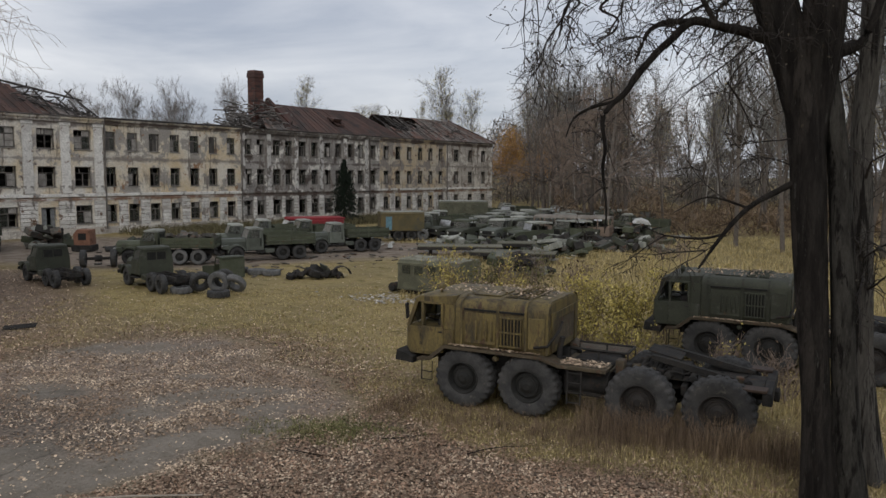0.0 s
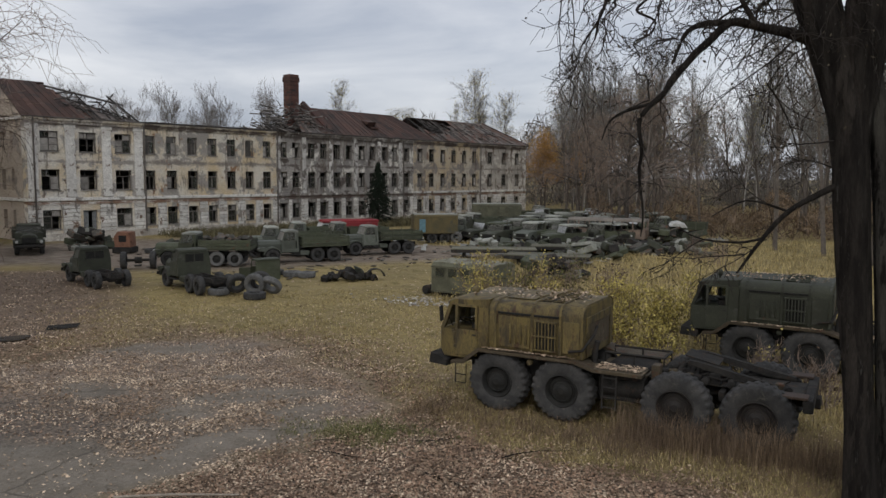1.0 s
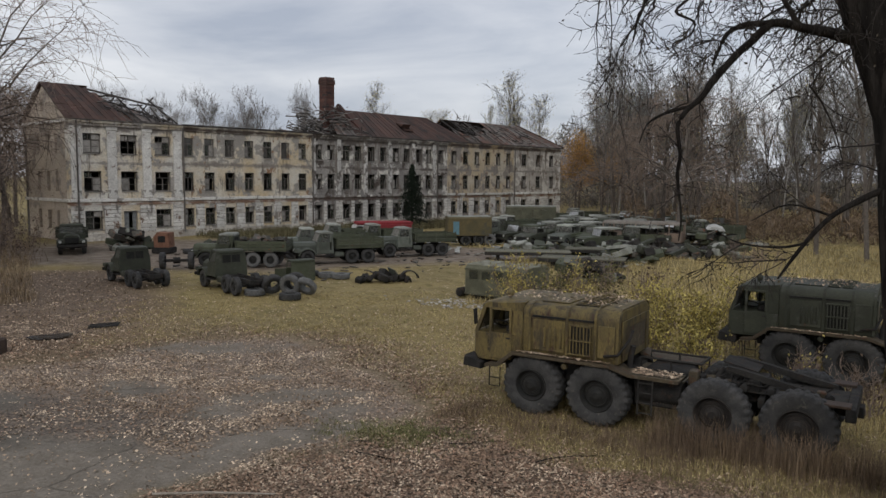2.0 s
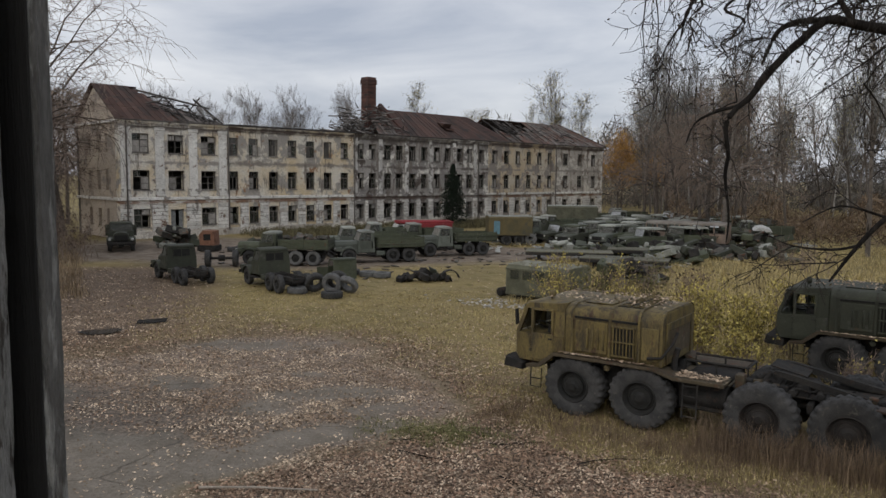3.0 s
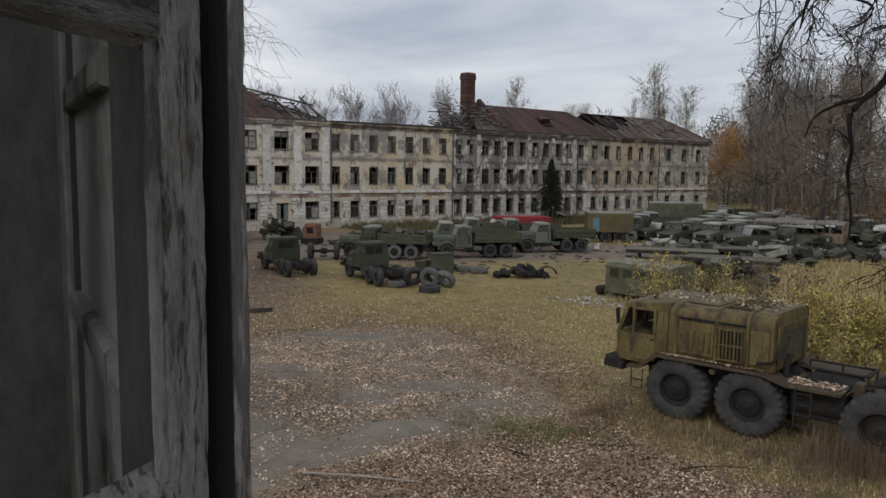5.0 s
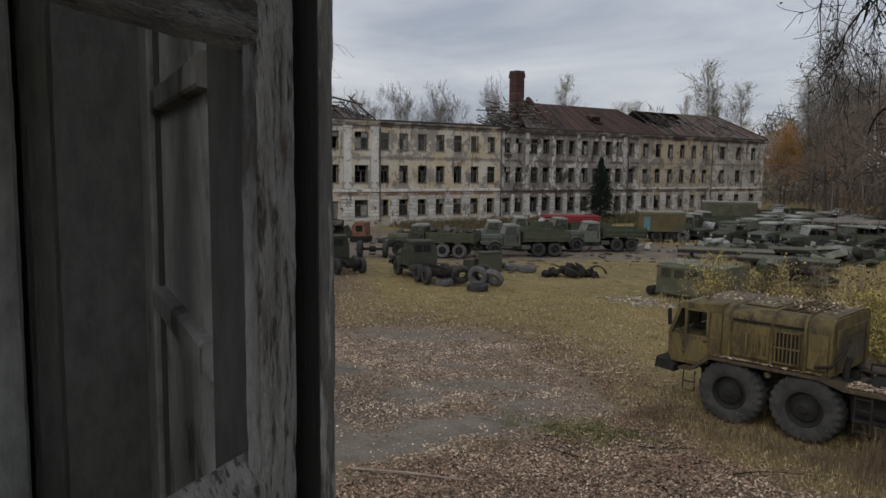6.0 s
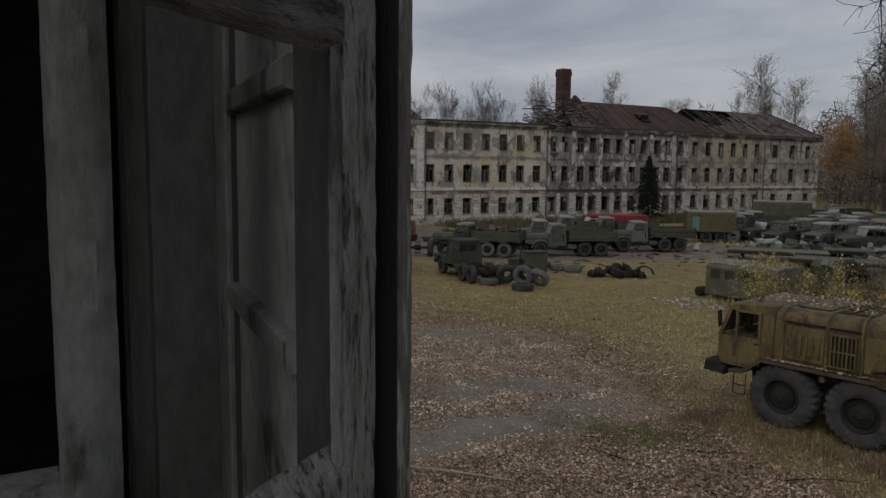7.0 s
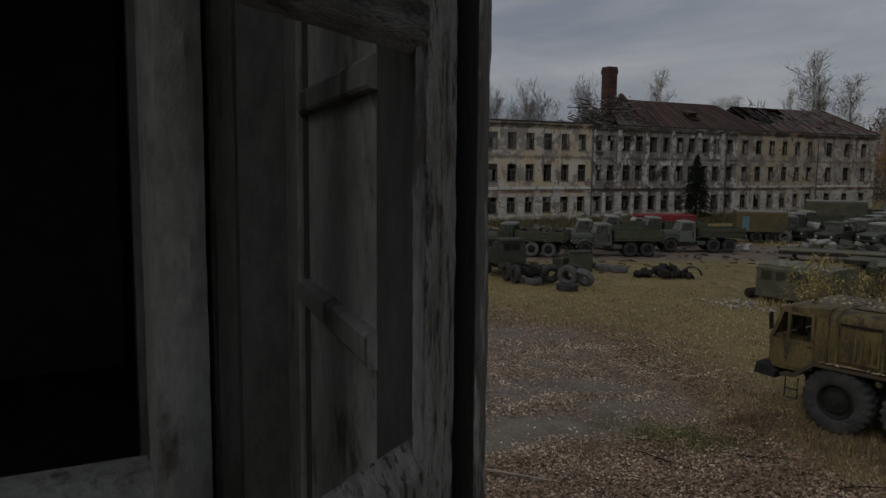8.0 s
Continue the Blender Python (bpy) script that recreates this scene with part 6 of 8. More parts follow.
part("base", Mesh().box(-0.9, 0.9, -0.8, 0.8, -0.02, 0.52, 0.05), black_metal, cabin)
part("opening", Mesh().box(-0.3, 0.4, -0.72, -0.7, 1.0, 1.6), gap_shade, cabin, "", None, 0)

rb = Mesh()
for k in range(170):
    a = rnd.random()
    x, y = -23.2 + rnd.gauss(0, 1.1) + 1.2 * a, 24.6 + rnd.gauss(0, 0.45) + 1.6 * a
    s = rnd.uniform(0.02, 0.075)
    rb.box(-s, s, -s * 0.7, s * 0.7, 0, s * 0.6, s * 0.15, pose(x, y, 0.0, rnd.uniform(-15, 15), rnd.uniform(-15, 15), rnd.uniform(0, 180)))
thing("rubble", "scattered white rubble on the grass", "rubble", kind="stuff", shape=rb, mat=concrete_bits, smooth=0)
jb = Mesh()
for k in range(260):
    x, y = rnd.uniform(-56, -31), 0
    y = 20 + (-31 - x) * 0.25 + rnd.uniform(0, 24)
    s = rnd.uniform(0.03, 0.13)
    jb.box(-s * 2, s * 2, -s, s, 0, s * 0.5, s * 0.1, pose(x, y, -0.03, rnd.uniform(-10, 10), rnd.uniform(-10, 10), rnd.uniform(0, 180)))
thing("yard_debris", "small scrap and broken boards strewn over the yard", "debris", kind="stuff", shape=jb, mat=scrap_mat, smooth=0)
pl = Mesh()
for k in range(230):
    # bent plates and pale panels between the wrecks, added as clutter and roof highlights
    x, y = rnd.uniform(-46, -23), rnd.uniform(43, 70)
    s, q = rnd.uniform(0.15, 0.6), rnd.uniform(0.1, 0.35)
    pl.prism([(-s, 0), (-s * 0.3, 0.06), (s * 0.4, 0.03), (s, 0.1), (s, 0.13), (s * 0.4, 0.06), (-s * 0.3, 0.09), (-s, 0.03)], -q, q, m=pose(x, y, rnd.uniform(0.0, 0.12), rnd.uniform(-14, 14), rnd.uniform(-10, 10), rnd.uniform(0, 180)))
thing("sheet_scrap", "pale bent sheet metal between the wrecks, added clutter and highlights", "scrap", kind="stuff", shape=pl, mat=surface("highlight_sheet_scrap", (0.36, 0.36, 0.33), (0.22, 0.22, 0.195), rough=0.7, scale=2, fine=14, over=RUST, over_scale=3, over_at=0.62, vary=0.45, island=True), smooth=0)
box_r = thing("rusty_box", "small rusty steel box on the leaf-covered ground", "box", m=pose(-26.9, 7.7, 0, 0, 0, 40), shape=Mesh().box(-0.35, 0.35, -0.3, 0.3, -0.03, 0.45, 0.03).box(-0.3, 0.3, -0.25, 0.25, 0.45, 0.47), mat=rim_rust)
lg = thing("old_planks", "small pile of rotten planks on the ground", "planks", m=pose(-28.9, 12.2, 0, 0, 0, 60) @ Matrix.Scale(0.6, 4))
for k in range(7):
    part("plank", Mesh().box(-0.9, 0.9, -0.06, 0.06, 0, 0.05, 0.01, pose(0, -0.6 + 0.2 * k, -0.02 + 0.02 * (k % 2), 0, 0, rnd.uniform(-12, 12))), black_metal, lg)

# ---------------------------------------------------------------- trees
bark_dark = surface("dark_furrowed_bark", (0.0135, 0.012, 0.011), (0.03, 0.0265, 0.0235), rough=0.95, scale=3.5, fine=26, over=(0.062, 0.060, 0.053), over_scale=6, over_at=0.63, over_soft=0.03, over2=(0.038, 0.033, 0.029), over2_scale=1.6, over2_at=0.56, stretch=(1.8, 1.8, 0.3), bump=1.0, shift=False, vary=0.0, spec=0.05)
bark_grey = surface("grey_bark", (0.028, 0.026, 0.023), (0.052, 0.049, 0.043), rough=0.95, scale=3.0, fine=22, over=(0.014, 0.0125, 0.0115), over_scale=4, over_at=0.56, over2=(0.085, 0.084, 0.075), over2_scale=5, over2_at=0.64, stretch=(1.6, 1.6, 0.35), bump=0.9, shift=False, vary=0.0, spec=0.05)
bark_pale = surface("pale_streaked_bark", (0.075, 0.069, 0.061), (0.12, 0.112, 0.10), rough=0.95, scale=2.2, fine=22, over=(0.018, 0.016, 0.0145), over_scale=2.2, over_at=0.53, over2=(0.03, 0.026, 0.022), over2_scale=7, over2_at=0.6, stretch=(2.2, 2.2, 0.22), bump=0.9, shift=False, vary=0.0, spec=0.05)
twig_mat = surface("bare_twigs", (0.022, 0.0185, 0.016), (0.034, 0.028, 0.024), rough=0.95, scale=1, fine=8, bump=0, vary=0.1)
# russet twigs, paled to hold some of the distant haze
twig_brown = surface("hazed_russet_twigs", (0.235, 0.18, 0.145), (0.18, 0.14, 0.112), rough=0.95, scale=1, fine=8, bump=0, vary=0.2)
twig_pale = surface("pale_grey_twigs", (0.10, 0.088, 0.078), (0.075, 0.065, 0.058), rough=0.95, scale=0.6, fine=6, bump=0, vary=0.2)
# far bark and twigs lightened, distance haze put into their colour
bark_far = surface("hazed_grey_brown_bark", (0.1063, 0.0912, 0.0775), (0.1500, 0.1300, 0.1125), rough=0.95, scale=1.2, fine=8, bump=0.2, vary=0.25, spec=0.1)
twig_far = surface("hazed_grey_brown_twigs", (0.215, 0.208, 0.195), (0.165, 0.16, 0.15), rough=0.95, scale=1, fine=8, bump=0, vary=0.2, spec=0.1)
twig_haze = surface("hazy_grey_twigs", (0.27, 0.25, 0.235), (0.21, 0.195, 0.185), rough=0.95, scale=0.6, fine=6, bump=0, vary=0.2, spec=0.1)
twig_dim = surface("dim_brown_twigs", (0.055, 0.042, 0.033), (0.08, 0.058, 0.043), rough=0.95, scale=1, fine=8, bump=0, vary=0.1, spec=0.1)
birch_bark = surface("birch_bark", (0.42, 0.40, 0.37), (0.3, 0.285, 0.265), rough=0.9, scale=1.2, fine=10, over=(0.05, 0.045, 0.04), over_scale=3, over_at=0.58, stretch=(1, 1, 3), bump=0.3)


def leaf_material(name, a, b):
    return surface(name, a, b, rough=0.8, scale=0.8, fine=5, bump=0, vary=0.45, island=True, spec=0.15)


leaf_brown = leaf_material("withered_brown_leaf", (0.12, 0.085, 0.06), (0.085, 0.06, 0.043))
leaf_olive = leaf_material("dark_olive_leaf", (0.075, 0.062, 0.042), (0.055, 0.046, 0.034))
leaf_green = leaf_material("dull_green_leaf", (0.16, 0.15, 0.055), (0.09, 0.09, 0.04))
leaf_orange = leaf_material("orange_autumn_leaf", (0.44, 0.24, 0.06), (0.33, 0.18, 0.055))
leaf_yellow = leaf_material("yellow_autumn_leaf", (0.46, 0.38, 0.12), (0.36, 0.30, 0.10))
needle_mat = leaf_material("spruce_needles", (0.016, 0.024, 0.016), (0.022, 0.032, 0.02))
fallen_leaf = leaf_material("fallen_leaf", (0.58, 0.46, 0.335), (0.28, 0.198, 0.133))
brown_leaf = leaf_material("fallen_brown_leaf", (0.33, 0.218, 0.148), (0.205, 0.138, 0.098))
dry_grass = leaf_material("dry_grass_blade", (0.47, 0.385, 0.19), (0.36, 0.285, 0.135))
stalk_mat = leaf_material("brown_dead_stalk", (0.235, 0.17, 0.11), (0.16, 0.115, 0.08))
tan_grass = leaf_material("tan_dead_stalk", (0.31, 0.235, 0.15), (0.225, 0.165, 0.105))
weed_mat = leaf_material("dull_olive_weed", (0.15, 0.13, 0.07), (0.10, 0.09, 0.05))
green_grass = leaf_material("fresh_grass_blade", (0.165, 0.165, 0.07), (0.20, 0.185, 0.085))


def cards(name, pts, size, mat, rng, aspect=0.6, flat=False, tilt=0.5):
    """Many small leaves, one four-cornered blade a point."""
    n = len(pts)
    p = np.asarray(pts, float)
    yaw, el = rng.uniform(0, 2 * np.pi, n), (rng.normal(0, tilt, n) if flat else rng.uniform(-1.4, 1.4, n))
    s = size * rng.uniform(0.6, 1.35, n)
    u = np.stack([np.cos(yaw) * np.cos(el), np.sin(yaw) * np.cos(el), np.sin(el)], 1) * s[:, None]
    roll = rng.normal(0, tilt, n) if flat else rng.uniform(0, 2 * np.pi, n)
    side = np.stack([-np.sin(yaw), np.cos(yaw), np.zeros(n)], 1)
    upv = np.cross(u / s[:, None], side)
    v = (side * np.cos(roll)[:, None] + upv * np.sin(roll)[:, None]) * (s * aspect)[:, None]
    quad = np.stack([p - u * 0.5, p + v * 0.5, p + u * 0.5, p - v * 0.5], 1).reshape(-1, 3)
    me = bpy.data.meshes.new(name)
    me.vertices.add(4 * n)
    me.vertices.foreach_set("co", quad.astype(np.float32).ravel())
    me.loops.add(4 * n)
    me.loops.foreach_set("vertex_index", np.arange(4 * n, dtype=np.int32))
    me.polygons.add(n)
    me.polygons.foreach_set("loop_start", np.arange(0, 4 * n, 4, dtype=np.int32))
    me.update()
    me.validate()
    me.materials.append(mat)
    return me


def grow(wood, twigs, p, d, length, r, level, rg, tips, droop=0.0, spread=0.75, kids=(5, 5, 5), levels=3, up=0.15, reach=0.5):
    """One branch and all that springs from it; thick ones go into wood, thin ones into twigs."""
    n = 5 if level < 2 else 3
    pts, rad = [p.copy()], [r]
    q, dd = p.copy(), d.normalized()
    for i in range(n):
        wig = Vector((rg.gauss(0, 1), rg.gauss(0, 1), rg.gauss(0, 1))) * (0.045 if level == 0 else 0.2 if level == 1 else 0.34)
        dd = (dd + wig + Vector((0, 0, up * (0.5 if level else 0.0) - droop * level * 0.22))).normalized()
        q = q + dd * (length / n)
        pts.append(q.copy())
        rad.append(max(r * (1 - 0.75 * (i + 1) / n), 0.005))
    (wood if level < 2 else twigs).tube(pts, rad, 8 if level == 0 else 5 if level == 1 else 3, caps=False)
    if level >= levels:
        tips.append(pts[-1])
        tips.append(pts[-2])
        return
    k = kids[min(level, len(kids) - 1)]
    for j in range(k):
        f = rg.uniform(0.35, 1.0) if level == 0 else rg.uniform(0.15, 1.0)
        i = min(int(f * n), n - 1)
        base = pts[i].lerp(pts[i + 1], f * n - i)
        along = (pts[i + 1] - pts[i]).normalized()
        side = Vector((rg.gauss(0, 1), rg.gauss(0, 1), rg.gauss(0, 0.5)))
        side = (side - along * side.dot(along)).normalized()
        nd = (along * (1 - spread * 0.55) + side * spread).normalized()
        grow(wood, twigs, base, nd, length * (rg.uniform(0.38, 0.62) if level else reach * rg.uniform(0.6, 1.15) * (1.25 - 0.75 * f)), max(rad[i] * 0.55, 0.008), level + 1, rg, tips, droop, spread, kids, levels, up, reach)


tree_kinds = {}


def tree_data(kind, seed):
    """Trunk, crown and leaf meshes of one tree about 10 m high."""
    key = (kind, seed)
    if key in tree_kinds:
        return tree_kinds[key]
    rg = random.Random(seed)
    wood, twigs, tips = Mesh(), Mesh(), []
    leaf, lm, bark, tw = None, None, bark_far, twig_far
    if kind == "birch":
        grow(wood, twigs, Vector((0, 0, -0.2)), Vector((0.02, 0, 1)), 10.2, 0.07, 0, rg, tips, 0.2, 0.5, (34, 7, 5), 3, 0.4, 0.24)
        bark, tw = birch_bark, twig_pale
        leaf, lm, per, jit, size = "leaf", leaf_yellow, 1, 0.2, 0.07
    elif kind == "wood":
        grow(wood, twigs, Vector((0, 0, -0.2)), Vector((0.03, 0, 1)), 10.2, 0.1, 0, rg, tips, 0.12, 0.55, (24, 6, 4), 3, 0.4, 0.32)
        leaf, lm, per, jit, size = "leaf", leaf_olive, 1, 0.25, 0.06
    elif kind == "russet":
        grow(wood, twigs, Vector((0, 0, -0.2)), Vector((0, 0.03, 1)), 8.6, 0.12, 0, rg, tips, 0.7, 0.75, (18, 7, 5), 3, 0.1, 0.5)
        leaf, lm, per, jit, size, tw = "leaf", leaf_brown, 1, 0.2, 0.055, twig_brown
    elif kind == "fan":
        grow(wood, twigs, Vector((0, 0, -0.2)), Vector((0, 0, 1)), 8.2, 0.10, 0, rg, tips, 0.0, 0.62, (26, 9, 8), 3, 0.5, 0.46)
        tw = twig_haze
    elif kind == "lacy":
        grow(wood, twigs, Vector((0, 0, -0.2)), Vector((0, 0, 1)), 8.6, 0.085, 0, rg, tips, 0.35, 0.8, (32, 11, 8), 3, 0.15, 0.45)
        bark, tw = bark_grey, twig_dim
    elif kind == "spread":
        grow(wood, twigs, Vector((0, 0, -0.2)), Vector((0, 0, 1)), 8.6, 0.13, 0, rg, tips, 0.4, 0.85, (24, 9, 7), 3, 0.2, 0.6)
        tw = twig_brown
    elif kind == "orange":
        grow(wood, twigs, Vector((0, 0, -0.2)), Vector((0, 0, 1)), 9.0, 0.14, 0, rg, tips, 0.1, 0.7, (22, 7, 4), 3, 0.35, 0.4)
        leaf, lm, per, jit, size = "leaf", leaf_orange, 9, 0.45, 0.14
    leaves = None
    if leaf:
        rng = np.random.default_rng(seed)
        t = np.repeat(np.array([tuple(v) for v in tips]), per, 0)
        leaves = cards("leaves", t + rng.normal(0, jit, t.shape), size, lm, rng)
    tree_kinds[key] = (wood.data("trunk", bark, 60), twigs.data("crown", tw, 0), leaves)
    return tree_kinds[key]


TREE_LABELS = {
    "birch": "tall thin birch with pale trunk and few leaves", "wood": "dark bare woodland tree with sparse leaves",
    "russet": "bare russet-brown tree with drooping twigs", 
    "orange": "small tree in orange autumn leaf", "fan": "bare fan-crowned tree behind the barracks", "lacy": "bare tree with fine drooping twigs", "spread": "spreading bare brown tree"}


def tree(kind, x, y, height, seed, rz=0.0, label="", wide=1.0, group="woodland trees"):
    tr, cr, lv = tree_data(kind, seed)
    t = thing("tree", label or TREE_LABELS[kind], "tree", group, "", pose(x, y, 0, 0, 0, rz) @ Matrix.Diagonal((height / 10 * wide, height / 10 * wide, height / 10, 1)))
    part("trunk", tr, None, t)
    tagged(part("crown", cr, None, t), kind="stuff")
    if lv:
        tagged(part("leaves", lv, None, t), kind="stuff")
    return t


def polar(deg, dist):
    """A place so many degrees left of the long axis, that far from the yard's corner."""
    a = radians(deg)
    return -0.15 - math.sin(a) * dist, -0.25 + math.cos(a) * dist


# the wood along the far side of the field
rt = random.Random(21)
for i in range(112):
    deg = rt.uniform(-16, 30.5)
    if 17.2 < deg < 22.8 and i % 3:
        deg += 7.5
    dist = rt.uniform(78, 150)
    if dist < 92 and deg > 22:
        dist += 20
    x, y = polar(deg, dist)
    k = rt.choice(("wood", "wood", "wood", "birch", "wood"))
    tree(k, x, y, rt.uniform(15.5, 22) * (0.85 + dist / 700), rt.choice((1, 2, 3)), rt.uniform(0, 360), wide=rt.uniform(0.75, 1.1))
for deg, dist, h in ((24.6, 74, 18), (27.6, 84, 16), (23.2, 92, 19), (29.2, 104, 16), (26.2, 96, 18), (25.6, 80, 17)):
    x, y = polar(deg, dist)
    tree("russet", x, y, h, 5 + int(h) % 2, deg * 40, wide=1.15, group="russet trees")
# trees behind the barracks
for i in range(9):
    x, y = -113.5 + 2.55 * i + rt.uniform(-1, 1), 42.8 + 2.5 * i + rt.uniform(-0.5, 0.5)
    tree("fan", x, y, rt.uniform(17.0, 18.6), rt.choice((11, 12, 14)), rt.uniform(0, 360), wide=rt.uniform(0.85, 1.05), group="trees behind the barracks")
for x, y, h, k, wd in ((-80.9, 77, 18.2, "birch", 0.9), (-79.9, 108.3, 22.4, "birch", 1.1), (-83, 110, 21, "fan", 0.45), (-75.7, 109.4, 18.7, "birch", 1.2), (-81.9, 93.3, 15.6, "birch", 1.4), (-82, 90, 15.2, "birch", 1.3), (-81, 102.8, 17, "birch", 0.6), (-81.5, 61.9, 17.6, "fan", 0.6), (-84, 63.5, 16.6, "fan", 0.6)):
    tree(k, x, y, h, 2 if k == "birch" else 11, x * 7 + y, wide=wd, group="trees behind the barracks")
for x, y, h in ((-71, 113, 12.5), (-67, 117, 12.0), (-74, 119, 12.5)):
    tree("orange", x, y, h, 9, x * 5, group="orange trees")
# low wood closing the view beyond the barracks
for i in range(26):
    x, y = polar(rt.uniform(60, 100), rt.uniform(95, 140))
    tree("wood", x, y, rt.uniform(9, 13), rt.choice((1, 2)), rt.uniform(0, 360), group="far trees")
tree("spread", *polar(74.3, 40), 16.5, 6, 30, "spreading bare tree in front of the gable", 1.0, "russet trees")
tree("spread", *polar(77, 58), 14, 5, 130, "spreading bare brown tree beside the barracks", 1.3, "russet trees")

tree("lacy", *polar(81.5, 33), 19, 3, 70, "bare tree with fine drooping boughs over the yard", 0.85, "near trees")
for deg, dist, h, sd in ((71.7, 98, 19, 6), (72.0, 82, 17, 5), (72.5, 68, 15, 6), (72.9, 92, 18, 5), (73.3, 74, 16, 6), (72.2, 112, 20, 5), (73.6, 84, 17, 5), (74.6, 76, 18, 6), (75.8, 70, 17, 5), (76.6, 88, 20, 6), (77.8, 66, 17, 5), (78.6, 80, 19, 6), (80.0, 60, 16, 5), (81.5, 70, 18, 6), (76.2, 104, 20, 5), (74.9, 112, 20, 6)):
    tree("russet", *polar(deg, dist), h, sd, deg * 71, wide=1.1, group="far trees")
tree("lacy", *polar(77.6, 47), 20, 4, 200, "bare tree with fine drooping twigs by the gable", 0.8, "near trees")
# nearer trees of the wood behind the big tree
for deg, dist, h in ((5.0, 50, 19), (7.6, 46, 18), (9.6, 56, 19), (12.4, 62, 18), (2.5, 44, 18), (15.5, 66, 18), (6.4, 60, 20)):
    tree("wood", *polar(deg, dist), h, 1 + int(dist) % 3, dist * 31, wide=1.05)

# far woods as one low dark belt of crowns on the horizon
rngb = np.random.default_rng(3)
nb = 70000
aa = rngb.uniform(-0.5, 0.75, nb)
dd_ = rngb.uniform(150, 210, nb)
hh = rngb.uniform(0, 1, nb) ** 1.2 * (13 + 4 * np.sin(aa * 37) + 2.5 * np.sin(aa * 91))
belt = np.stack([-np.sin(aa) * dd_, np.cos(aa) * dd_, hh], 1)
# thicket tone lightened to stand for the haze behind the trunks
far_ob = new("far_woods", cards("far_woods", belt, 2.4, leaf_material("hazed_far_thicket", (0.165, 0.15, 0.135), (0.13, 0.118, 0.106)), rngb, 0.07))
tagged(far_ob, "far belt of bare brown woodland", "woods", "", "stuff")

# brown undergrowth at the edge of the wood
nb = 26000
aa = rngb.uniform(-0.3, 0.5, nb)
dd_ = rngb.uniform(76, 118, nb)
hh = rngb.uniform(0, 1, nb) ** 1.6 * (2.6 + 1.2 * np.sin(aa * 53) + 0.8 * np.sin(aa * 117 + 1))
under = np.stack([-np.sin(aa) * dd_, np.cos(aa) * dd_, hh], 1)
tagged(new("undergrowth", cards("undergrowth", under, 1.1, leaf_material("brown_undergrowth", (0.20, 0.145, 0.095), (0.145, 0.105, 0.072)), rngb, 0.09)), "brown leafless undergrowth at the edge of the wood", "undergrowth", "", "stuff")

# spruce by the front wall
spruce = thing("spruce", "dark green spruce growing by the barracks wall", "tree", m=pose(-61.4, 62.3, 0))
part("trunk", Mesh().tube([(0, 0, -0.1), (0, 0, 7.4)], [0.14, 0.02], 8), bark_dark, spruce)
sp_pts, boughs = [], Mesh()
rs = random.Random(4)
for i in range(420):
    f = rs.random() ** 0.8
    z = 0.4 + f * 6.9
    rad = (1 - f) * 3.0 * rs.uniform(0.7, 1.08) + 0.08
    a = rs.uniform(0, 2 * math.pi)
    tip = Vector((math.cos(a) * rad, math.sin(a) * rad, z - rad * 0.28))
    boughs.tube([(0, 0, z), tip], [0.02, 0.006], 3, caps=False)
    for j in range(26):
        g = rs.uniform(0.15, 1.0)
        sp_pts.append((tip.x * g + rs.gauss(0, 0.07), tip.y * g + rs.gauss(0, 0.07), z + (tip.z - z) * g - abs(rs.gauss(0, 0.09))))
tagged(part("bough", boughs, bark_dark, spruce), kind="stuff")
tagged(part("needles", cards("needles", sp_pts, 0.22, needle_mat, np.random.default_rng(8), 0.3), None, spruce), kind="stuff")


# ---------------------------------------------------------------- the big tree by the tractor
def rough_trunk(mesh, pts, radii, seed, n=44, rows=70, amp=0.08, flare=True):
    """A trunk with furrows, plates of bark and swellings."""
    pts = [Vector(p) for p in pts]
    vs, fs = [], []
    for i in range(rows + 1):
        f = i / rows * (len(pts) - 1)
        k = min(int(f), len(pts) - 2)
        p = pts[k].lerp(pts[k + 1], f - k)
        r = radii[k] + (radii[k + 1] - radii[k]) * (f - k)
        for j in range(n):
            a = 2 * math.pi * j / n
            ca, sa = math.cos(a), math.sin(a)
            e = 1 + amp * 2 * noise.noise((ca * 1.6, sa * 1.6, p.z * 0.35 + seed)) + amp * noise.noise((ca * 5, sa * 5, p.z * 0.6 + seed))
            e += 0.075 * (0.5 - abs(noise.noise((ca * 9, sa * 9, p.z * 1.1 + seed)))) + 0.03 * noise.noise((ca * 12, sa * 12, p.z * 5 + seed))
            if flare and i <= 6:
                e += (6 - i) * 0.04 * (1 + math.sin(a * 5 + seed))
            vs.append((p.x + ca * r * e, p.y + sa * r * e, p.z))
    for i in range(rows):
        for j in range(n):
            j2 = (j + 1) % n
            fs.append((i * n + j, i * n + j2, (i + 1) * n + j2, (i + 1) * n + j))
    mesh.add(vs, fs)


NEARER = pose(-0.05, -0.2, 5.69) @ Matrix.Scale(0.92, 4) @ pose(0.05, 0.2, -5.69)
big = thing("tree", "old dark-barked tree with forked trunk and drooping bare branches", "tree", "near trees", "", NEARER)
wood = Mesh()
rough_trunk(wood, [(-2.61, 15.25, -0.75), (-2.89, 15.25, 2.4), (-3.06, 15.25, 4.45), (-3.18, 15.25, 6.0), (-3.26, 15.25, 6.8), (-3.42, 15.22, 7.5), (-3.66, 15.2, 8.2), (-3.9, 15.16, 9.0), (-4.15, 15.1, 10.0), (-4.5, 15.0, 12.0)], [0.27, 0.25, 0.28, 0.315, 0.33, 0.36, 0.37, 0.39, 0.36, 0.26], 1.0)
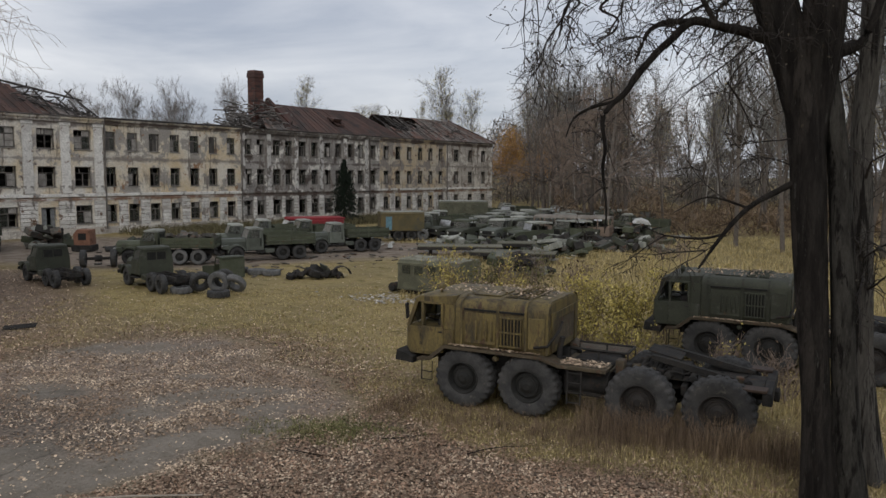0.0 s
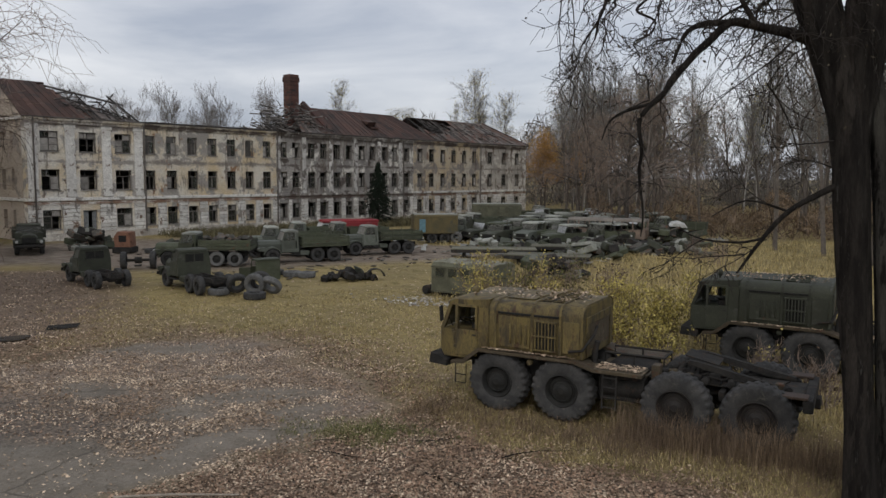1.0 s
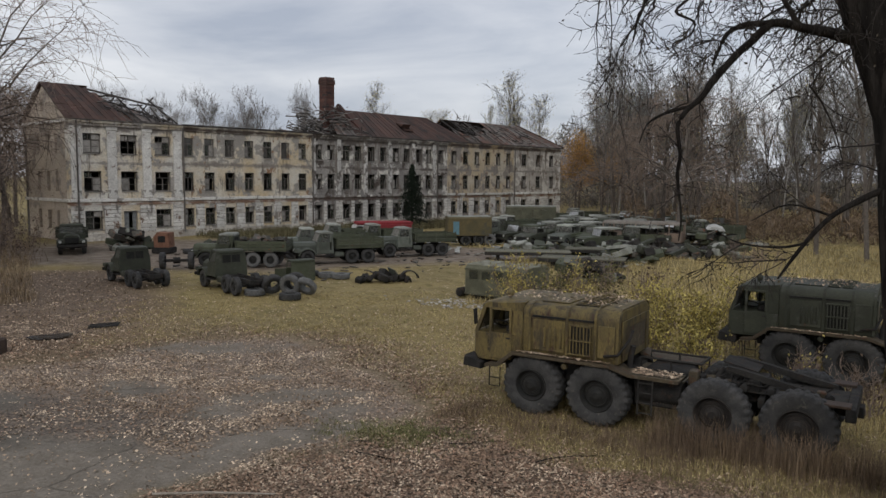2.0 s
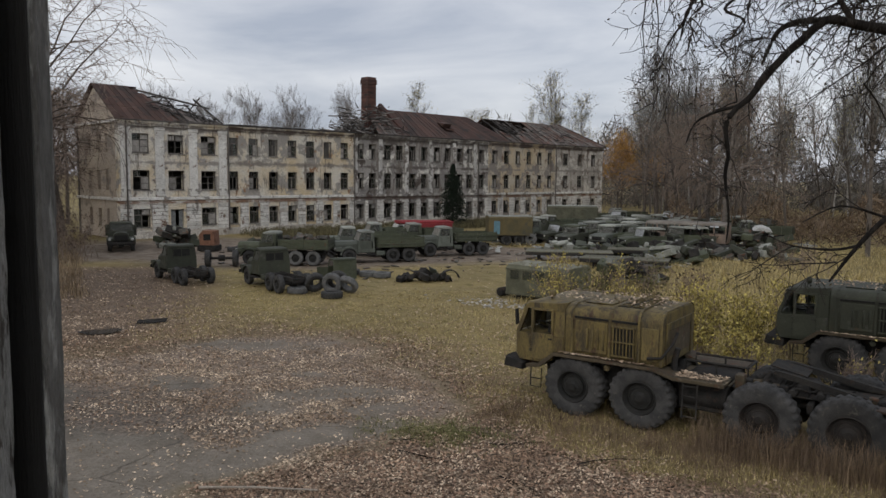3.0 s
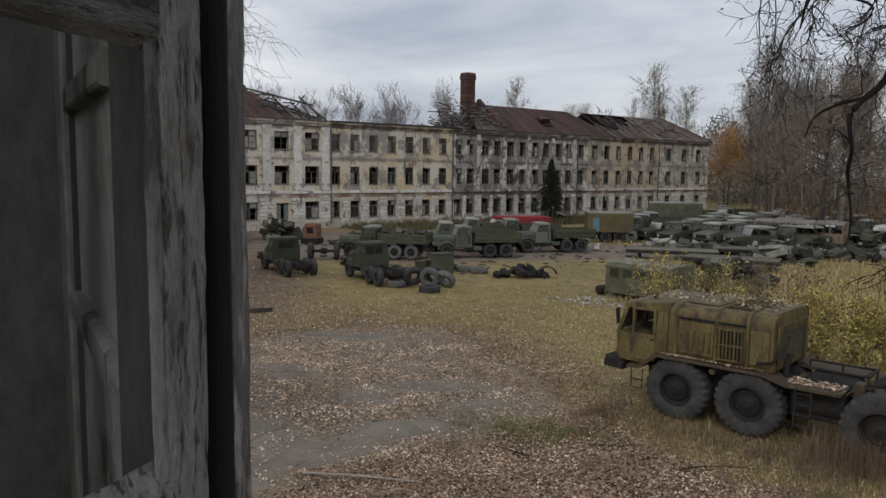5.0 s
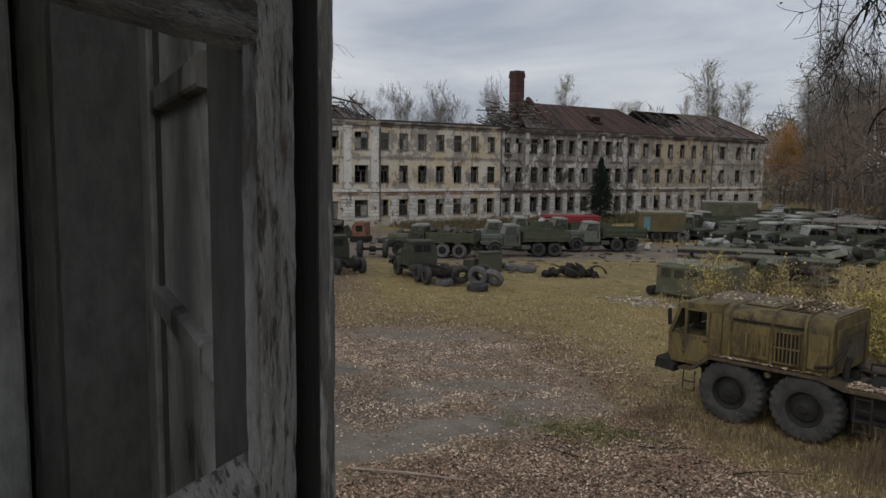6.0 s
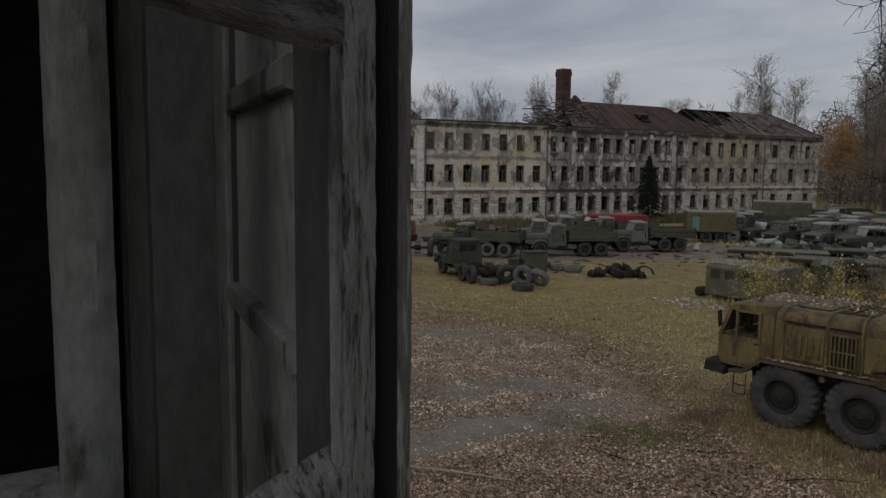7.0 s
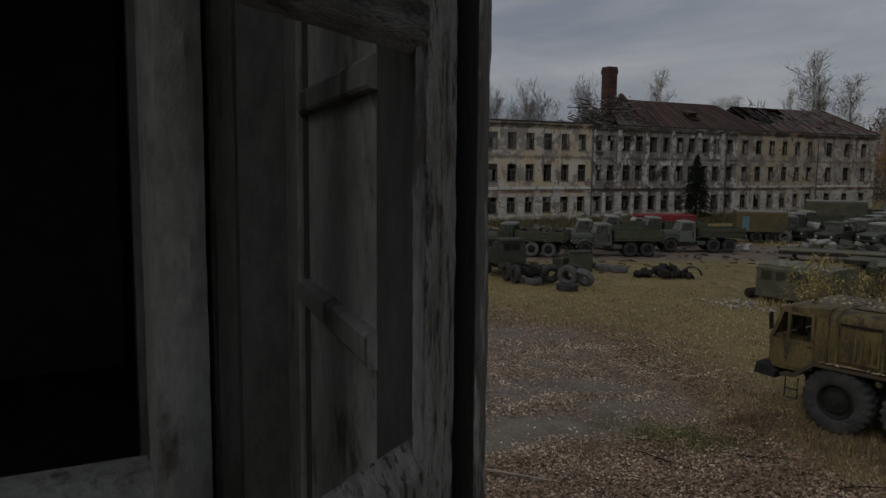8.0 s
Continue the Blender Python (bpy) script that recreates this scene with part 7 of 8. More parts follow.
part("trunk", wood, bark_dark, big)
wood = Mesh()
rough_trunk(wood, [(-3.12, 15.36, 5.6), (-3.15, 15.36, 6.6), (-3.12, 15.36, 7.5), (-3.08, 15.38, 8.2), (-3.04, 15.4, 9.0), (-2.95, 15.45, 10.0), (-2.8, 15.5, 12.0)], [0.2, 0.29, 0.34, 0.37, 0.36, 0.33, 0.25], 4.0, flare=False)
part("fork", wood, bark_dark, big)
wood = Mesh()
rough_trunk(wood, [(-2.15, 15.5, -0.75), (-2.42, 15.52, 2.4), (-2.58, 15.55, 4.5), (-2.7, 15.55, 6.0), (-2.86, 15.5, 7.2), (-3.05, 15.44, 8.4)], [0.26, 0.22, 0.2, 0.18, 0.16, 0.12], 7.0)
part("trunk", wood, bark_grey, big, "grey twin stem grown against the dark one")
limb, hang, rg0 = Mesh(), [], random.Random(31)
limb.bough([(-3.6, 15.2, 8.22), (-3.9, 15.1, 8.28), (-4.3, 14.85, 8.42), (-4.63, 14.61, 8.5), (-5.02, 14.24, 8.6), (-5.2, 14.05, 8.47), (-5.38, 13.88, 8.22), (-5.54, 13.73, 8.03), (-5.8, 13.46, 7.6), (-5.99, 13.27, 7.23), (-6.18, 13.08, 6.99), (-6.29, 12.98, 6.7), (-6.22, 12.98, 6.2), (-6.26, 12.98, 5.8), (-6.17, 13.0, 5.06), (-6.2, 13.0, 4.6)], [0.2, 0.125, 0.1, 0.088, 0.082, 0.075, 0.072, 0.068, 0.06, 0.056, 0.05, 0.042, 0.034, 0.03, 0.02, 0.01], 10)
limb.bough([(-5.02, 14.24, 8.6), (-5.25, 14.02, 8.57), (-5.45, 13.84, 8.56), (-5.68, 13.61, 8.4), (-5.8, 13.48, 8.07), (-5.87, 13.42, 7.8)], [0.07, 0.058, 0.05, 0.044, 0.035, 0.015], 8)
limb.bough([(-6.1, 13.15, 7.08), (-6.5, 12.9, 6.95), (-6.75, 12.7, 6.75), (-6.85, 12.6, 6.4)], [0.04, 0.03, 0.02, 0.01], 6)
limb.bough([(-4.7, 14.5, 8.5), (-5.0, 14.3, 9.1), (-5.1, 14.1, 9.5), (-5.5, 13.9, 10.2)], [0.06, 0.045, 0.04, 0.025], 8)
limb.bough([(-3.02, 15.5, 8.0), (-2.6, 15.6, 8.05), (-2.35, 15.7, 8.35), (-2.1, 15.8, 9.3)], [0.14, 0.1, 0.08, 0.05], 8)
limb.bough([(-4.1, 15.0, 9.9), (-4.9, 14.4, 9.95), (-5.7, 13.8, 9.8), (-6.5, 13.2, 9.5), (-7.0, 12.9, 9.0), (-7.15, 12.8, 8.3)], [0.11, 0.085, 0.07, 0.05, 0.035, 0.015], 8)
for i in range(9):
    # crooked boughs hanging from the limbs out of sight above
    q = Vector((-7.0 + 0.42 * i, 12.8 + 0.3 * i, rg0.uniform(9.3, 9.9)))
    run, rad = [q.copy()], [0.034]
    for k in range(7):
        q = q + Vector((rg0.gauss(-0.06, 0.15), rg0.gauss(-0.05, 0.1), -rg0.uniform(0.12, 0.3)))
        run.append(q.copy())
        rad.append(0.034 - 0.0038 * (k + 1))
    limb.bough(run, rad, 6)
    hang += run[2:]
part("limb", limb, bark_dark, big)
low = Mesh()
low.bough([(-3.3, 15.1, 5.6), (-3.6, 14.95, 5.42), (-4.0, 14.5, 5.1), (-4.35, 14.2, 4.6), (-4.7, 13.92, 3.95)], [0.07, 0.06, 0.05, 0.042, 0.02], 8)
low.bough([(-4.35, 14.2, 4.6), (-4.7, 13.95, 4.52), (-5.2, 13.5, 4.58), (-5.5, 13.2, 4.75)], [0.03, 0.024, 0.016, 0.008], 6)
low.bough([(-4.0, 14.5, 5.1), (-4.6, 14.0, 5.3), (-5.1, 13.6, 5.0)], [0.03, 0.018, 0.008], 6)
part("broken_branch", low, bark_dark, big, "dead broken branch hanging down")
tw = Mesh()
tips = []
rg = random.Random(17)


def sprays(starts, length, r, droop, kids, levels=2, spread=0.7, bend=None):
    for p, d in starts:
        grow(tw, tw, Vector(p), Vector(d), length * rg.uniform(0.75, 1.2), r, 1, rg, tips, droop, spread, kids, levels + 1, 0.0)


right = Vector((0.8, 0.6, 0))
over_pts = []
for i in range(20):
    # hanging sprays from limbs above, spread along the crown's near edge
    s = rg.uniform(-5.1, 0.6)
    p = Vector((-3.4, 15.1, 0)) + right * s + Vector((-0.6, 0.8, 0)) * rg.uniform(-1.5, 1.5)
    over_pts.append(((p.x, p.y, rg.uniform(9.7, 10.6)), (rg.uniform(-0.6, 0.2), rg.uniform(-0.5, 0.1), -0.75)))
sprays(over_pts, 2.3, 0.02, 0.3, (6, 5, 4), 2)
al = [(-4.2, 14.8, 8.36), (-4.9, 14.3, 8.5), (-5.3, 14.0, 8.45), (-5.6, 13.75, 8.05), (-5.95, 13.42, 7.5), (-6.2, 13.2, 7.15), (-6.32, 13.0, 6.4), (-6.18, 12.95, 5.5), (-5.9, 13.55, 8.3)]
sprays([(p, (rg.uniform(-1, 0.4), rg.uniform(-0.8, 0.4), rg.uniform(-0.7, 0.5))) for p in al for _ in range(2)], 0.95, 0.014, 0.3, (6, 4, 3), 2)
sprays([(p, (rg.uniform(-1, 1), rg.uniform(-0.8, 0.8), rg.uniform(-0.8, 0.3))) for p in hang], 0.7, 0.013, 0.3, (5, 4, 3), 1)
sprays([((-4.0, 14.5, 5.1), (-0.8, -0.5, 0.3)), ((-4.6, 14.0, 4.3), (-0.8, -0.5, 0.1)), ((-5.2, 13.5, 4.58), (-0.7, -0.5, -0.4)), ((-4.35, 14.2, 4.6), (-0.6, -0.7, -0.5)), ((-3.4, 15.05, 5.9), (-0.9, -0.5, 0.2)), ((-3.4, 15.0, 6.4), (-0.9, -0.4, -0.2))], 1.3, 0.016, 0.2, (7, 6, 4), 2)
tagged(part("spray", tw, twig_mat, big, "bare drooping twigs", None, 0), kind="stuff")
rngl = np.random.default_rng(12)
tp = np.array([tuple(v) for v in tips])
tp = tp[rngl.random(len(tp)) < 0.34] + rngl.normal(0, 0.05, (1, 3))
tagged(part("dead_leaves", cards("dead_leaves", tp, 0.062, leaf_olive, rngl), None, big, "few withered leaves"), kind="stuff")
t2 = thing("tree", "pale-streaked tree beside the old dark tree", "tree", "near trees", "", NEARER)
wood = Mesh()
rough_trunk(wood, [(-2.04, 17.1, -0.75), (-2.33, 17.1, 2.15), (-2.45, 17.1, 4.36), (-2.55, 17.1, 6.0), (-2.56, 17.1, 7.0), (-2.48, 17.1, 8.1), (-2.48, 17.1, 9.2), (-2.3, 17.2, 12.0)], [0.29, 0.225, 0.215, 0.195, 0.19, 0.195, 0.21, 0.15], 13.0)
part("trunk", wood, bark_pale, t2)
tw2, tips2 = Mesh(), []
for i in range(26):
    # crown twigs behind and above the two stems
    p2 = (-3.0 + rg.uniform(-2.6, 2.6), 18.3 + rg.uniform(-1.2, 2.5), rg.uniform(7.6, 11.0))
    grow(tw2, tw2, Vector(p2), Vector((rg.uniform(-0.8, 0.8), rg.uniform(-0.4, 0.4), rg.uniform(-0.8, 0.2))), 2.4, 0.024, 1, rg, tips2, 0.3, 0.75, (7, 5, 4), 3, 0.0)
for i in range(14):
    grow(tw2, tw2, Vector((-2.45, 17.1, rg.uniform(3, 9.5))), Vector((rg.uniform(-0.6, 1), rg.uniform(-0.8, 0.8), rg.uniform(-0.2, 0.5))), 2.0, 0.03, 1, rg, tips2, 0.3, 0.7, (6, 5, 4), 3, 0.1)
tagged(part("spray", tw2, twig_mat, t2, "", None, 0), kind="stuff")
tp2 = np.array([tuple(v) for v in tips2])
tp2 = tp2[rngl.random(len(tp2)) < 0.5]
tagged(part("dead_leaves", cards("dead_leaves", tp2, 0.065, leaf_olive, rngl), None, t2, "withered leaves"), kind="stuff")

# ---------------------------------------------------------------- shrubs, grass and leaves on the ground
def shrub(x, y, w, h, n, mat, label, seed, stem=twig_brown, size=0.095):
    rg_, rn = random.Random(seed), np.random.default_rng(seed)
    t = thing("shrub", label, "shrub", "autumn shrubs", "", pose(x, y, 0))
    stems, tp_ = Mesh(), []
    for i in range(16):
        grow(stems, stems, Vector((rg_.gauss(0, w * 0.3), rg_.gauss(0, w * 0.3), -0.05)), Vector((rg_.gauss(0, 0.25), rg_.gauss(0, 0.25), 1)), h * rg_.uniform(0.6, 1.0), 0.02, 1, rg_, tp_, 0.0, 0.5, (5, 4), 3, 0.5)
    tagged(part("thicket", stems, stem, t, "", None, 0), kind="stuff")
    q = np.array([tuple(v) for v in tp_])
    q = q[rn.integers(0, len(q), n)] + rn.normal(0, 0.12, (n, 3))
    tagged(part("leaves", cards("leaves", q, size, mat, rn), None, t), kind="stuff")


for i, (x, y, w, h, n, mt) in enumerate(((-19.0, 25.6, 0.9, 1.9, 1300, leaf_yellow), (-17.9, 26.2, 0.9, 1.8, 900, leaf_green), (-16.9, 26.8, 0.9, 1.9, 900, leaf_yellow), (-16.2, 27.6, 0.9, 1.9, 700, leaf_green), (-14.4, 28.0, 1.1, 2.1, 300, leaf_brown),
                                         (-11.3, 22.6, 1.2, 1.5, 2600, leaf_yellow), (-10.2, 23.6, 1.3, 1.6, 2600, leaf_yellow), (-9.3, 21.0, 1.1, 1.1, 1400, leaf_yellow), (-9.6, 25.6, 1.5, 1.7, 2400, leaf_yellow), (-8.3, 19.9, 0.8, 0.9, 160, leaf_yellow),
                                         (-12.8, 26.0, 1.5, 1.5, 1900, leaf_yellow), (-8.9, 28.0, 1.6, 1.6, 2000, leaf_yellow), (-6.0, 20.6, 0.7, 1.1, 90, leaf_yellow), (-4.6, 20.3, 0.8, 1.1, 160, leaf_brown),
                                         (-19.0, 50.0, 1.5, 1.5, 100, leaf_brown), (-17.0, 49.0, 1.4, 1.4, 80, leaf_brown))):
    shrub(x, y, w, h, n, mt, {"yellow_autumn_leaf": "small shrub with yellow autumn leaves in the grass", "dark_olive_leaf": "leafy olive-green shrub among scrap", "dull_green_leaf": "shrub with dull green and yellow leaves", "withered_brown_leaf": "bare brown thicket shrub"}[mt.name], 40 + i)

for i in range(16):
    deg, dist = 71.2 + 0.95 * i, 57 + 12 * ((i * 0.618) % 1)
    x, y = polar(deg, dist)
    shrub(x, y, 2.0, 2.4 + 1.4 * ((i * 0.37) % 1), 500, leaf_brown, "tall brown thicket beside the barracks", 80 + i, size=0.13)

rng = np.random.default_rng(5)


def zone_at(px, py, field):
    """Value of a ground field at places."""
    i = np.clip(np.searchsorted(gx, px) - 1, 0, nx - 2)
    j = np.clip(np.searchsorted(gy, py) - 1, 0, ny - 2)
    return field.reshape(nx, ny)[i, j]


def wedge(n, d0, d1, a0=-6.0, a1=86.0, power=1.0):
    """Places in the part of the yard between two distances, in a fan of directions."""
    a = np.radians(rng.uniform(a0, a1, n))
    d = d0 + (d1 - d0) * rng.uniform(0, 1, n) ** power
    return -0.15 - np.sin(a) * d, -0.25 + np.cos(a) * d


def fallen(name, label, n, d0, d1, size, chance, tilt, power=1.4, mat=None):
    px, py = wedge(n, d0, d1, power=power)
    keep = rng.random(n) < chance(px, py)
    px, py = px[keep], py[keep]
    pz = zone_at(px, py, fz) + rng.uniform(0.008, 0.03, len(px))
    ob = new(name, cards(name, np.stack([px, py, pz], 1), size, mat or fallen_leaf, rng, 0.72, True, tilt))
    return tagged(ob, label, "leaves", "", "stuff")


clump = lambda px, py: np.array([0.5 + 0.9 * noise.fractal((a * 0.55, b * 0.55, 3), 1.0, 2.0, 3) for a, b in zip(px, py)])
fallen("fallen_leaves", "fallen beige leaves lying on the yard", 400000, 9, 34, 0.064,
       lambda px, py: np.clip(zone_at(px, py, leaf_m) * 0.42 + zone_at(px, py, asph) * np.clip(clump(px, py) * 1.1 + 0.22, 0.2, 1) * (1 - 0.93 * zone_at(px, py, clean)) * (1 - 0.62 * zone_at(px, py, damp)) + zone_at(px, py, grass_m) * 0.09, 0, 1), 0.35)

fallen("fallen_leaves", "fallen red-brown leaves in thick litter", 260000, 9, 30, 0.066,
       lambda px, py: np.clip(zone_at(px, py, leaf_m) * 0.75 + zone_at(px, py, asph) * 0.12 * (1 - zone_at(px, py, clean)) + zone_at(px, py, grass_m) * 0.06, 0, 1), 0.35, mat=brown_leaf)

fallen("fallen_leaves", "fallen leaves scattered over the brown dirt", 70000, 22, 52, 0.095,
       lambda px, py: np.clip(np.maximum(zone_at(px, py, leaf_m), zone_at(px, py, red)) * 0.6 + zone_at(px, py, grass_m) * 0.12 + 0.04, 0, 1), 0.35, 1.0)


def blades(name, label, px, py, h, w, mat, lean, n_seg=2):
    """Bent grass blades, standing at places on the ground."""
    n = len(px)
    pz = zone_at(px, py, fz) - 0.01
    yaw = rng.uniform(0, 2 * np.pi, n)
    hh_ = h * rng.uniform(0.45, 1.2, n)
    ln = lean * rng.uniform(0.1, 1.0, n) * hh_
    dx, dy = np.cos(yaw), np.sin(yaw)
    sx, sy = -dy * w * 0.5, dx * w * 0.5
    base = np.stack([px, py, pz], 1)
    mid = base + np.stack([dx * ln * 0.3, dy * ln * 0.3, hh_ * 0.6], 1)
    tip = base + np.stack([dx * ln, dy * ln, hh_], 1)
    s = np.stack([sx, sy, np.zeros(n)], 1)
    co = np.stack([base - s, base + s, mid + s * 0.7, mid - s * 0.7, tip], 1).reshape(-1, 3)
    k = np.arange(n) * 5
    quad = np.stack([k, k + 1, k + 2, k + 3], 1)
    tri = np.stack([k + 3, k + 2, k + 4], 1)
    loops = np.concatenate([quad, tri], 1).ravel().astype(np.int32)
    me = bpy.data.meshes.new(name)
    me.vertices.add(5 * n)
    me.vertices.foreach_set("co", co.astype(np.float32).ravel())
    me.loops.add(7 * n)
    me.loops.foreach_set("vertex_index", loops)
    me.polygons.add(2 * n)
    st = np.stack([np.arange(n) * 7, np.arange(n) * 7 + 4], 1).ravel().astype(np.int32)
    me.polygons.foreach_set("loop_start", st)
    me.update()
    me.validate()
    me.materials.append(mat)
    return tagged(new(name, me), label, "grass", "", "stuff")


def tufts(n, per, spread, d0, d1, chance, a0=-6.0, a1=68.0, power=1.0):
    px, py = wedge(n, d0, d1, a0, a1, power)
    keep = rng.random(n) < chance(px, py)
    px, py = np.repeat(px[keep], per), np.repeat(py[keep], per)
    return px + rng.normal(0, spread, len(px)), py + rng.normal(0, spread, len(py))


g_of = lambda px, py: np.clip(zone_at(px, py, grass_m) * (0.35 + clump(px, py)), 0, 1)
px, py = tufts(30000, 8, 0.13, 11, 38, g_of, power=1.2)
blades("dry_grass", "dry yellowish grass covering the yard", px, py, 0.1, 0.013, dry_grass, 1.9)
px, py = tufts(9000, 7, 0.2, 34, 75, g_of, -8, 40, 1.1)
blades("field_grass", "tall dry yellow grass of the field", px, py, 0.36, 0.03, dry_grass, 1.0)
px, py = tufts(4200, 7, 0.2, 38, 72, lambda a, b: np.full(len(a), 0.8), 71, 90)
blades("rough_grass", "rough tan grass by the barracks gable", px, py, 0.45, 0.03, tan_grass, 1.0)
px, py = tufts(2600, 8, 0.12, 19, 40, lambda a, b: g_of(a, b) * 0.8, -8, 34)
blades("tall_grass", "tall yellow grass beside the trucks", px, py, 0.36, 0.016, dry_grass, 1.0)
n_ = 3600
px, py = rng.uniform(-66.8, -58.5, n_), rng.uniform(37.5, 92, n_)
px, py = np.repeat(px, 6) + rng.normal(0, 0.25, n_ * 6), np.repeat(py, 6) + rng.normal(0, 0.25, n_ * 6)
blades("weeds", "tall olive weeds along the foot of the barracks", px, py, 0.7, 0.045, weed_mat, 0.9)
# dead stalks round the wheels and along the tractor
c_, s_ = math.cos(radians(10.2)), math.sin(radians(10.2))
for n_, tx0, tx1, ty0, sp, h_ in ((900, -2.0, 4.0, -0.75, 0.5, 0.24), (700, 3.0, 8.0, -0.4, 0.3, 0.78), (380, 2.0, 8.6, -1.3, 0.7, 0.3)):
    tx, ty = rng.uniform(tx0, tx1, n_), rng.normal(ty0, sp, n_)
    bx_, by_ = -10.5 + tx * c_ - ty * s_, 14.63 + tx * s_ + ty * c_
    px, py = np.repeat(bx_, 6) + rng.normal(0, 0.08, n_ * 6), np.repeat(by_, 6) + rng.normal(0, 0.08, n_ * 6)
    blades("dead_stalks", "dead tan stalks growing round the truck wheels", px, py, h_, 0.007, stalk_mat, 0.7)
px, py = tufts(1000, 7, 0.16, 10.5, 22, lambda a, b: np.full(len(a), 0.7), -8, 19)
blades("dead_stalks", "dead tan stalks below the trees", px, py, 0.17, 0.010, tan_grass, 1.2)
gp = rng.normal(0, 1, (500, 2)) * (0.8, 0.4)
gxx, gyy = -11.9 + gp[:, 0] * 0.9 - gp[:, 1] * 0.3, 11.4 + gp[:, 0] * 0.35 + gp[:, 1]
blades("green_grass", "patch of fresh green grass on leaf litter", np.repeat(gxx, 9) + rng.normal(0, 0.06, 4500), np.repeat(gyy, 9) + rng.normal(0, 0.06, 4500), 0.11, 0.011, green_grass, 1.6)

# fallen branches
for x, y, rz, ln_ in ((-11.7, 9.9, 20, 1.9), (-10.6, 11.6, 40, 1.4), (-9.3, 10.4, 5, 1.2), (-8.6, 12.0, 60, 1.6), (-12.3, 10.2, 75, 0.9)):
    br, tips3 = Mesh(), []
    rb_ = random.Random(int(x * 100))
    grow(br, br, Vector((0, 0, 0.03)), Vector((1, 0, 0.02)), ln_, 0.025, 1, rb_, tips3, 0.12, 0.5, (4, 2), 2, 0.0)
    br.v = [(a, b, max(c * 0.35, 0.0) + 0.01) for a, b, c in br.v]
    thing("fallen_branch", "dead branch fallen on the leaf litter", "branch", "fallen branches", "", pose(x, y, -0.02, 0, 0, rz), br, bark_dark)
stick = thing("pale_stick", "long pale stripped pole lying on the ground", "pole", m=pose(-12.6, 6.1, 0.02, 0, 0, 43), shape=Mesh().tube([(-0.2, 0, 0), (0.8, 0.02, 0.02), (2.0, -0.02, 0.01)], [0.025, 0.022, 0.016], 8), mat=surface("stripped_wood", (0.4, 0.35, 0.29), (0.3, 0.26, 0.21), scale=4))
# puddle
pud = Mesh()
pp = [(math.cos(a) * (0.7 + 0.12 * math.sin(3 * a)), math.sin(a) * (0.55 + 0.1 * math.cos(2 * a)), 0) for a in [2 * math.pi * k / 28 for k in range(28)]]
pud.add(pp, [tuple(range(28))])
pm, pn, pl, pb = material("puddle_water")
pb.inputs["Base Color"].default_value, pb.inputs["Roughness"].default_value = (0.012, 0.010, 0.008, 1), 0.16
tagged(thing("puddle", "dark muddy puddle on the dirt", "puddle", kind="structure", m=pose(-28.0, 9.9, 0.045, 0, 0, 70), shape=pud, mat=pm))
# leaves on the tractors' roofs and decks
for base, rzz, sc in (((-10.58, 14.57), 10.2, 380), ((-6.98, 22.1), 9.4, 260)):
    lx, ly = rng.uniform(-0.9, 2.1, sc), rng.uniform(0.4, 2.35, sc)
    lz = np.full(sc, 2.905 * 0.955)
    dx_, dy_ = rng.uniform(2.5, 3.6, 260), rng.uniform(-0.04, 0.53, 260)
    dz_ = np.full(260, 1.442 * 0.955)
    fx_, fy_ = rng.uniform(-0.45, 2.0, 200), rng.uniform(-0.05, 0.08, 200)
    lx, ly, lz = np.concatenate([lx, dx_, fx_]), np.concatenate([ly, dy_, fy_]), np.concatenate([lz, dz_, np.full(200, 1.57 * 0.955)])
    a = radians(rzz)
    wx, wy = base[0] + (lx * math.cos(a) - ly * math.sin(a)) * 0.985, base[1] + (lx * math.sin(a) + ly * math.cos(a)) * 0.985
    ob = new("leaves_on_truck", cards("leaves_on_truck", np.stack([wx, wy, lz + 0.01], 1), 0.075, fallen_leaf, rng, 0.7, True, 0.3))
    tagged(ob, "fallen leaves lying on the truck's roof and deck", "leaves", "", "stuff")

# ---------------------------------------------------------------- the old wooden bay beside the camera
old_paint = surface("flaking_grey_paint", (0.34, 0.335, 0.325), (0.21, 0.205, 0.195), rough=0.88, scale=22, fine=170, over=(0.085, 0.075, 0.066), over_scale=34, over_at=0.565, over_soft=0.05, over2=(0.15, 0.10, 0.078), over2_scale=11, over2_at=0.64, stretch=(3.0, 3.0, 0.6), bump=0.8, vary=0.05)
outer_paint = surface("worn_grey_board_paint", (0.17, 0.165, 0.157), (0.095, 0.09, 0.085), rough=0.9, scale=16, fine=150, over=(0.34, 0.335, 0.32), over_scale=22, over_at=0.57, over_soft=0.05, over2=(0.11, 0.07, 0.052), over2_scale=9, over2_at=0.63, stretch=(2.5, 2.5, 0.45), bump=0.7, vary=0.05)
# near-black tone that paints the shade of the casement recess
gap_shade = surface("shaded_recess", (0.014, 0.0135, 0.013), (0.022, 0.021, 0.02), rough=0.95, scale=8, fine=90, stretch=(3, 3, 0.25), bump=0.5, vary=0.0)
bare_wood = surface("dark_bare_wood", (0.05, 0.042, 0.036), (0.085, 0.073, 0.062), rough=0.9, scale=8, fine=110, stretch=(3, 3, 0.25), bump=0.7, vary=0.1)
# inner paints toned down with depth, the bay's shade in their colour
dim_paint = surface("shaded_olive_grey_paint", (0.165, 0.167, 0.163), (0.125, 0.127, 0.124), rough=0.85, scale=6, fine=70, over=(0.05, 0.047, 0.04), over_scale=10, over_at=0.6, stretch=(1, 1, 0.5), bump=0.2, vary=0.15)
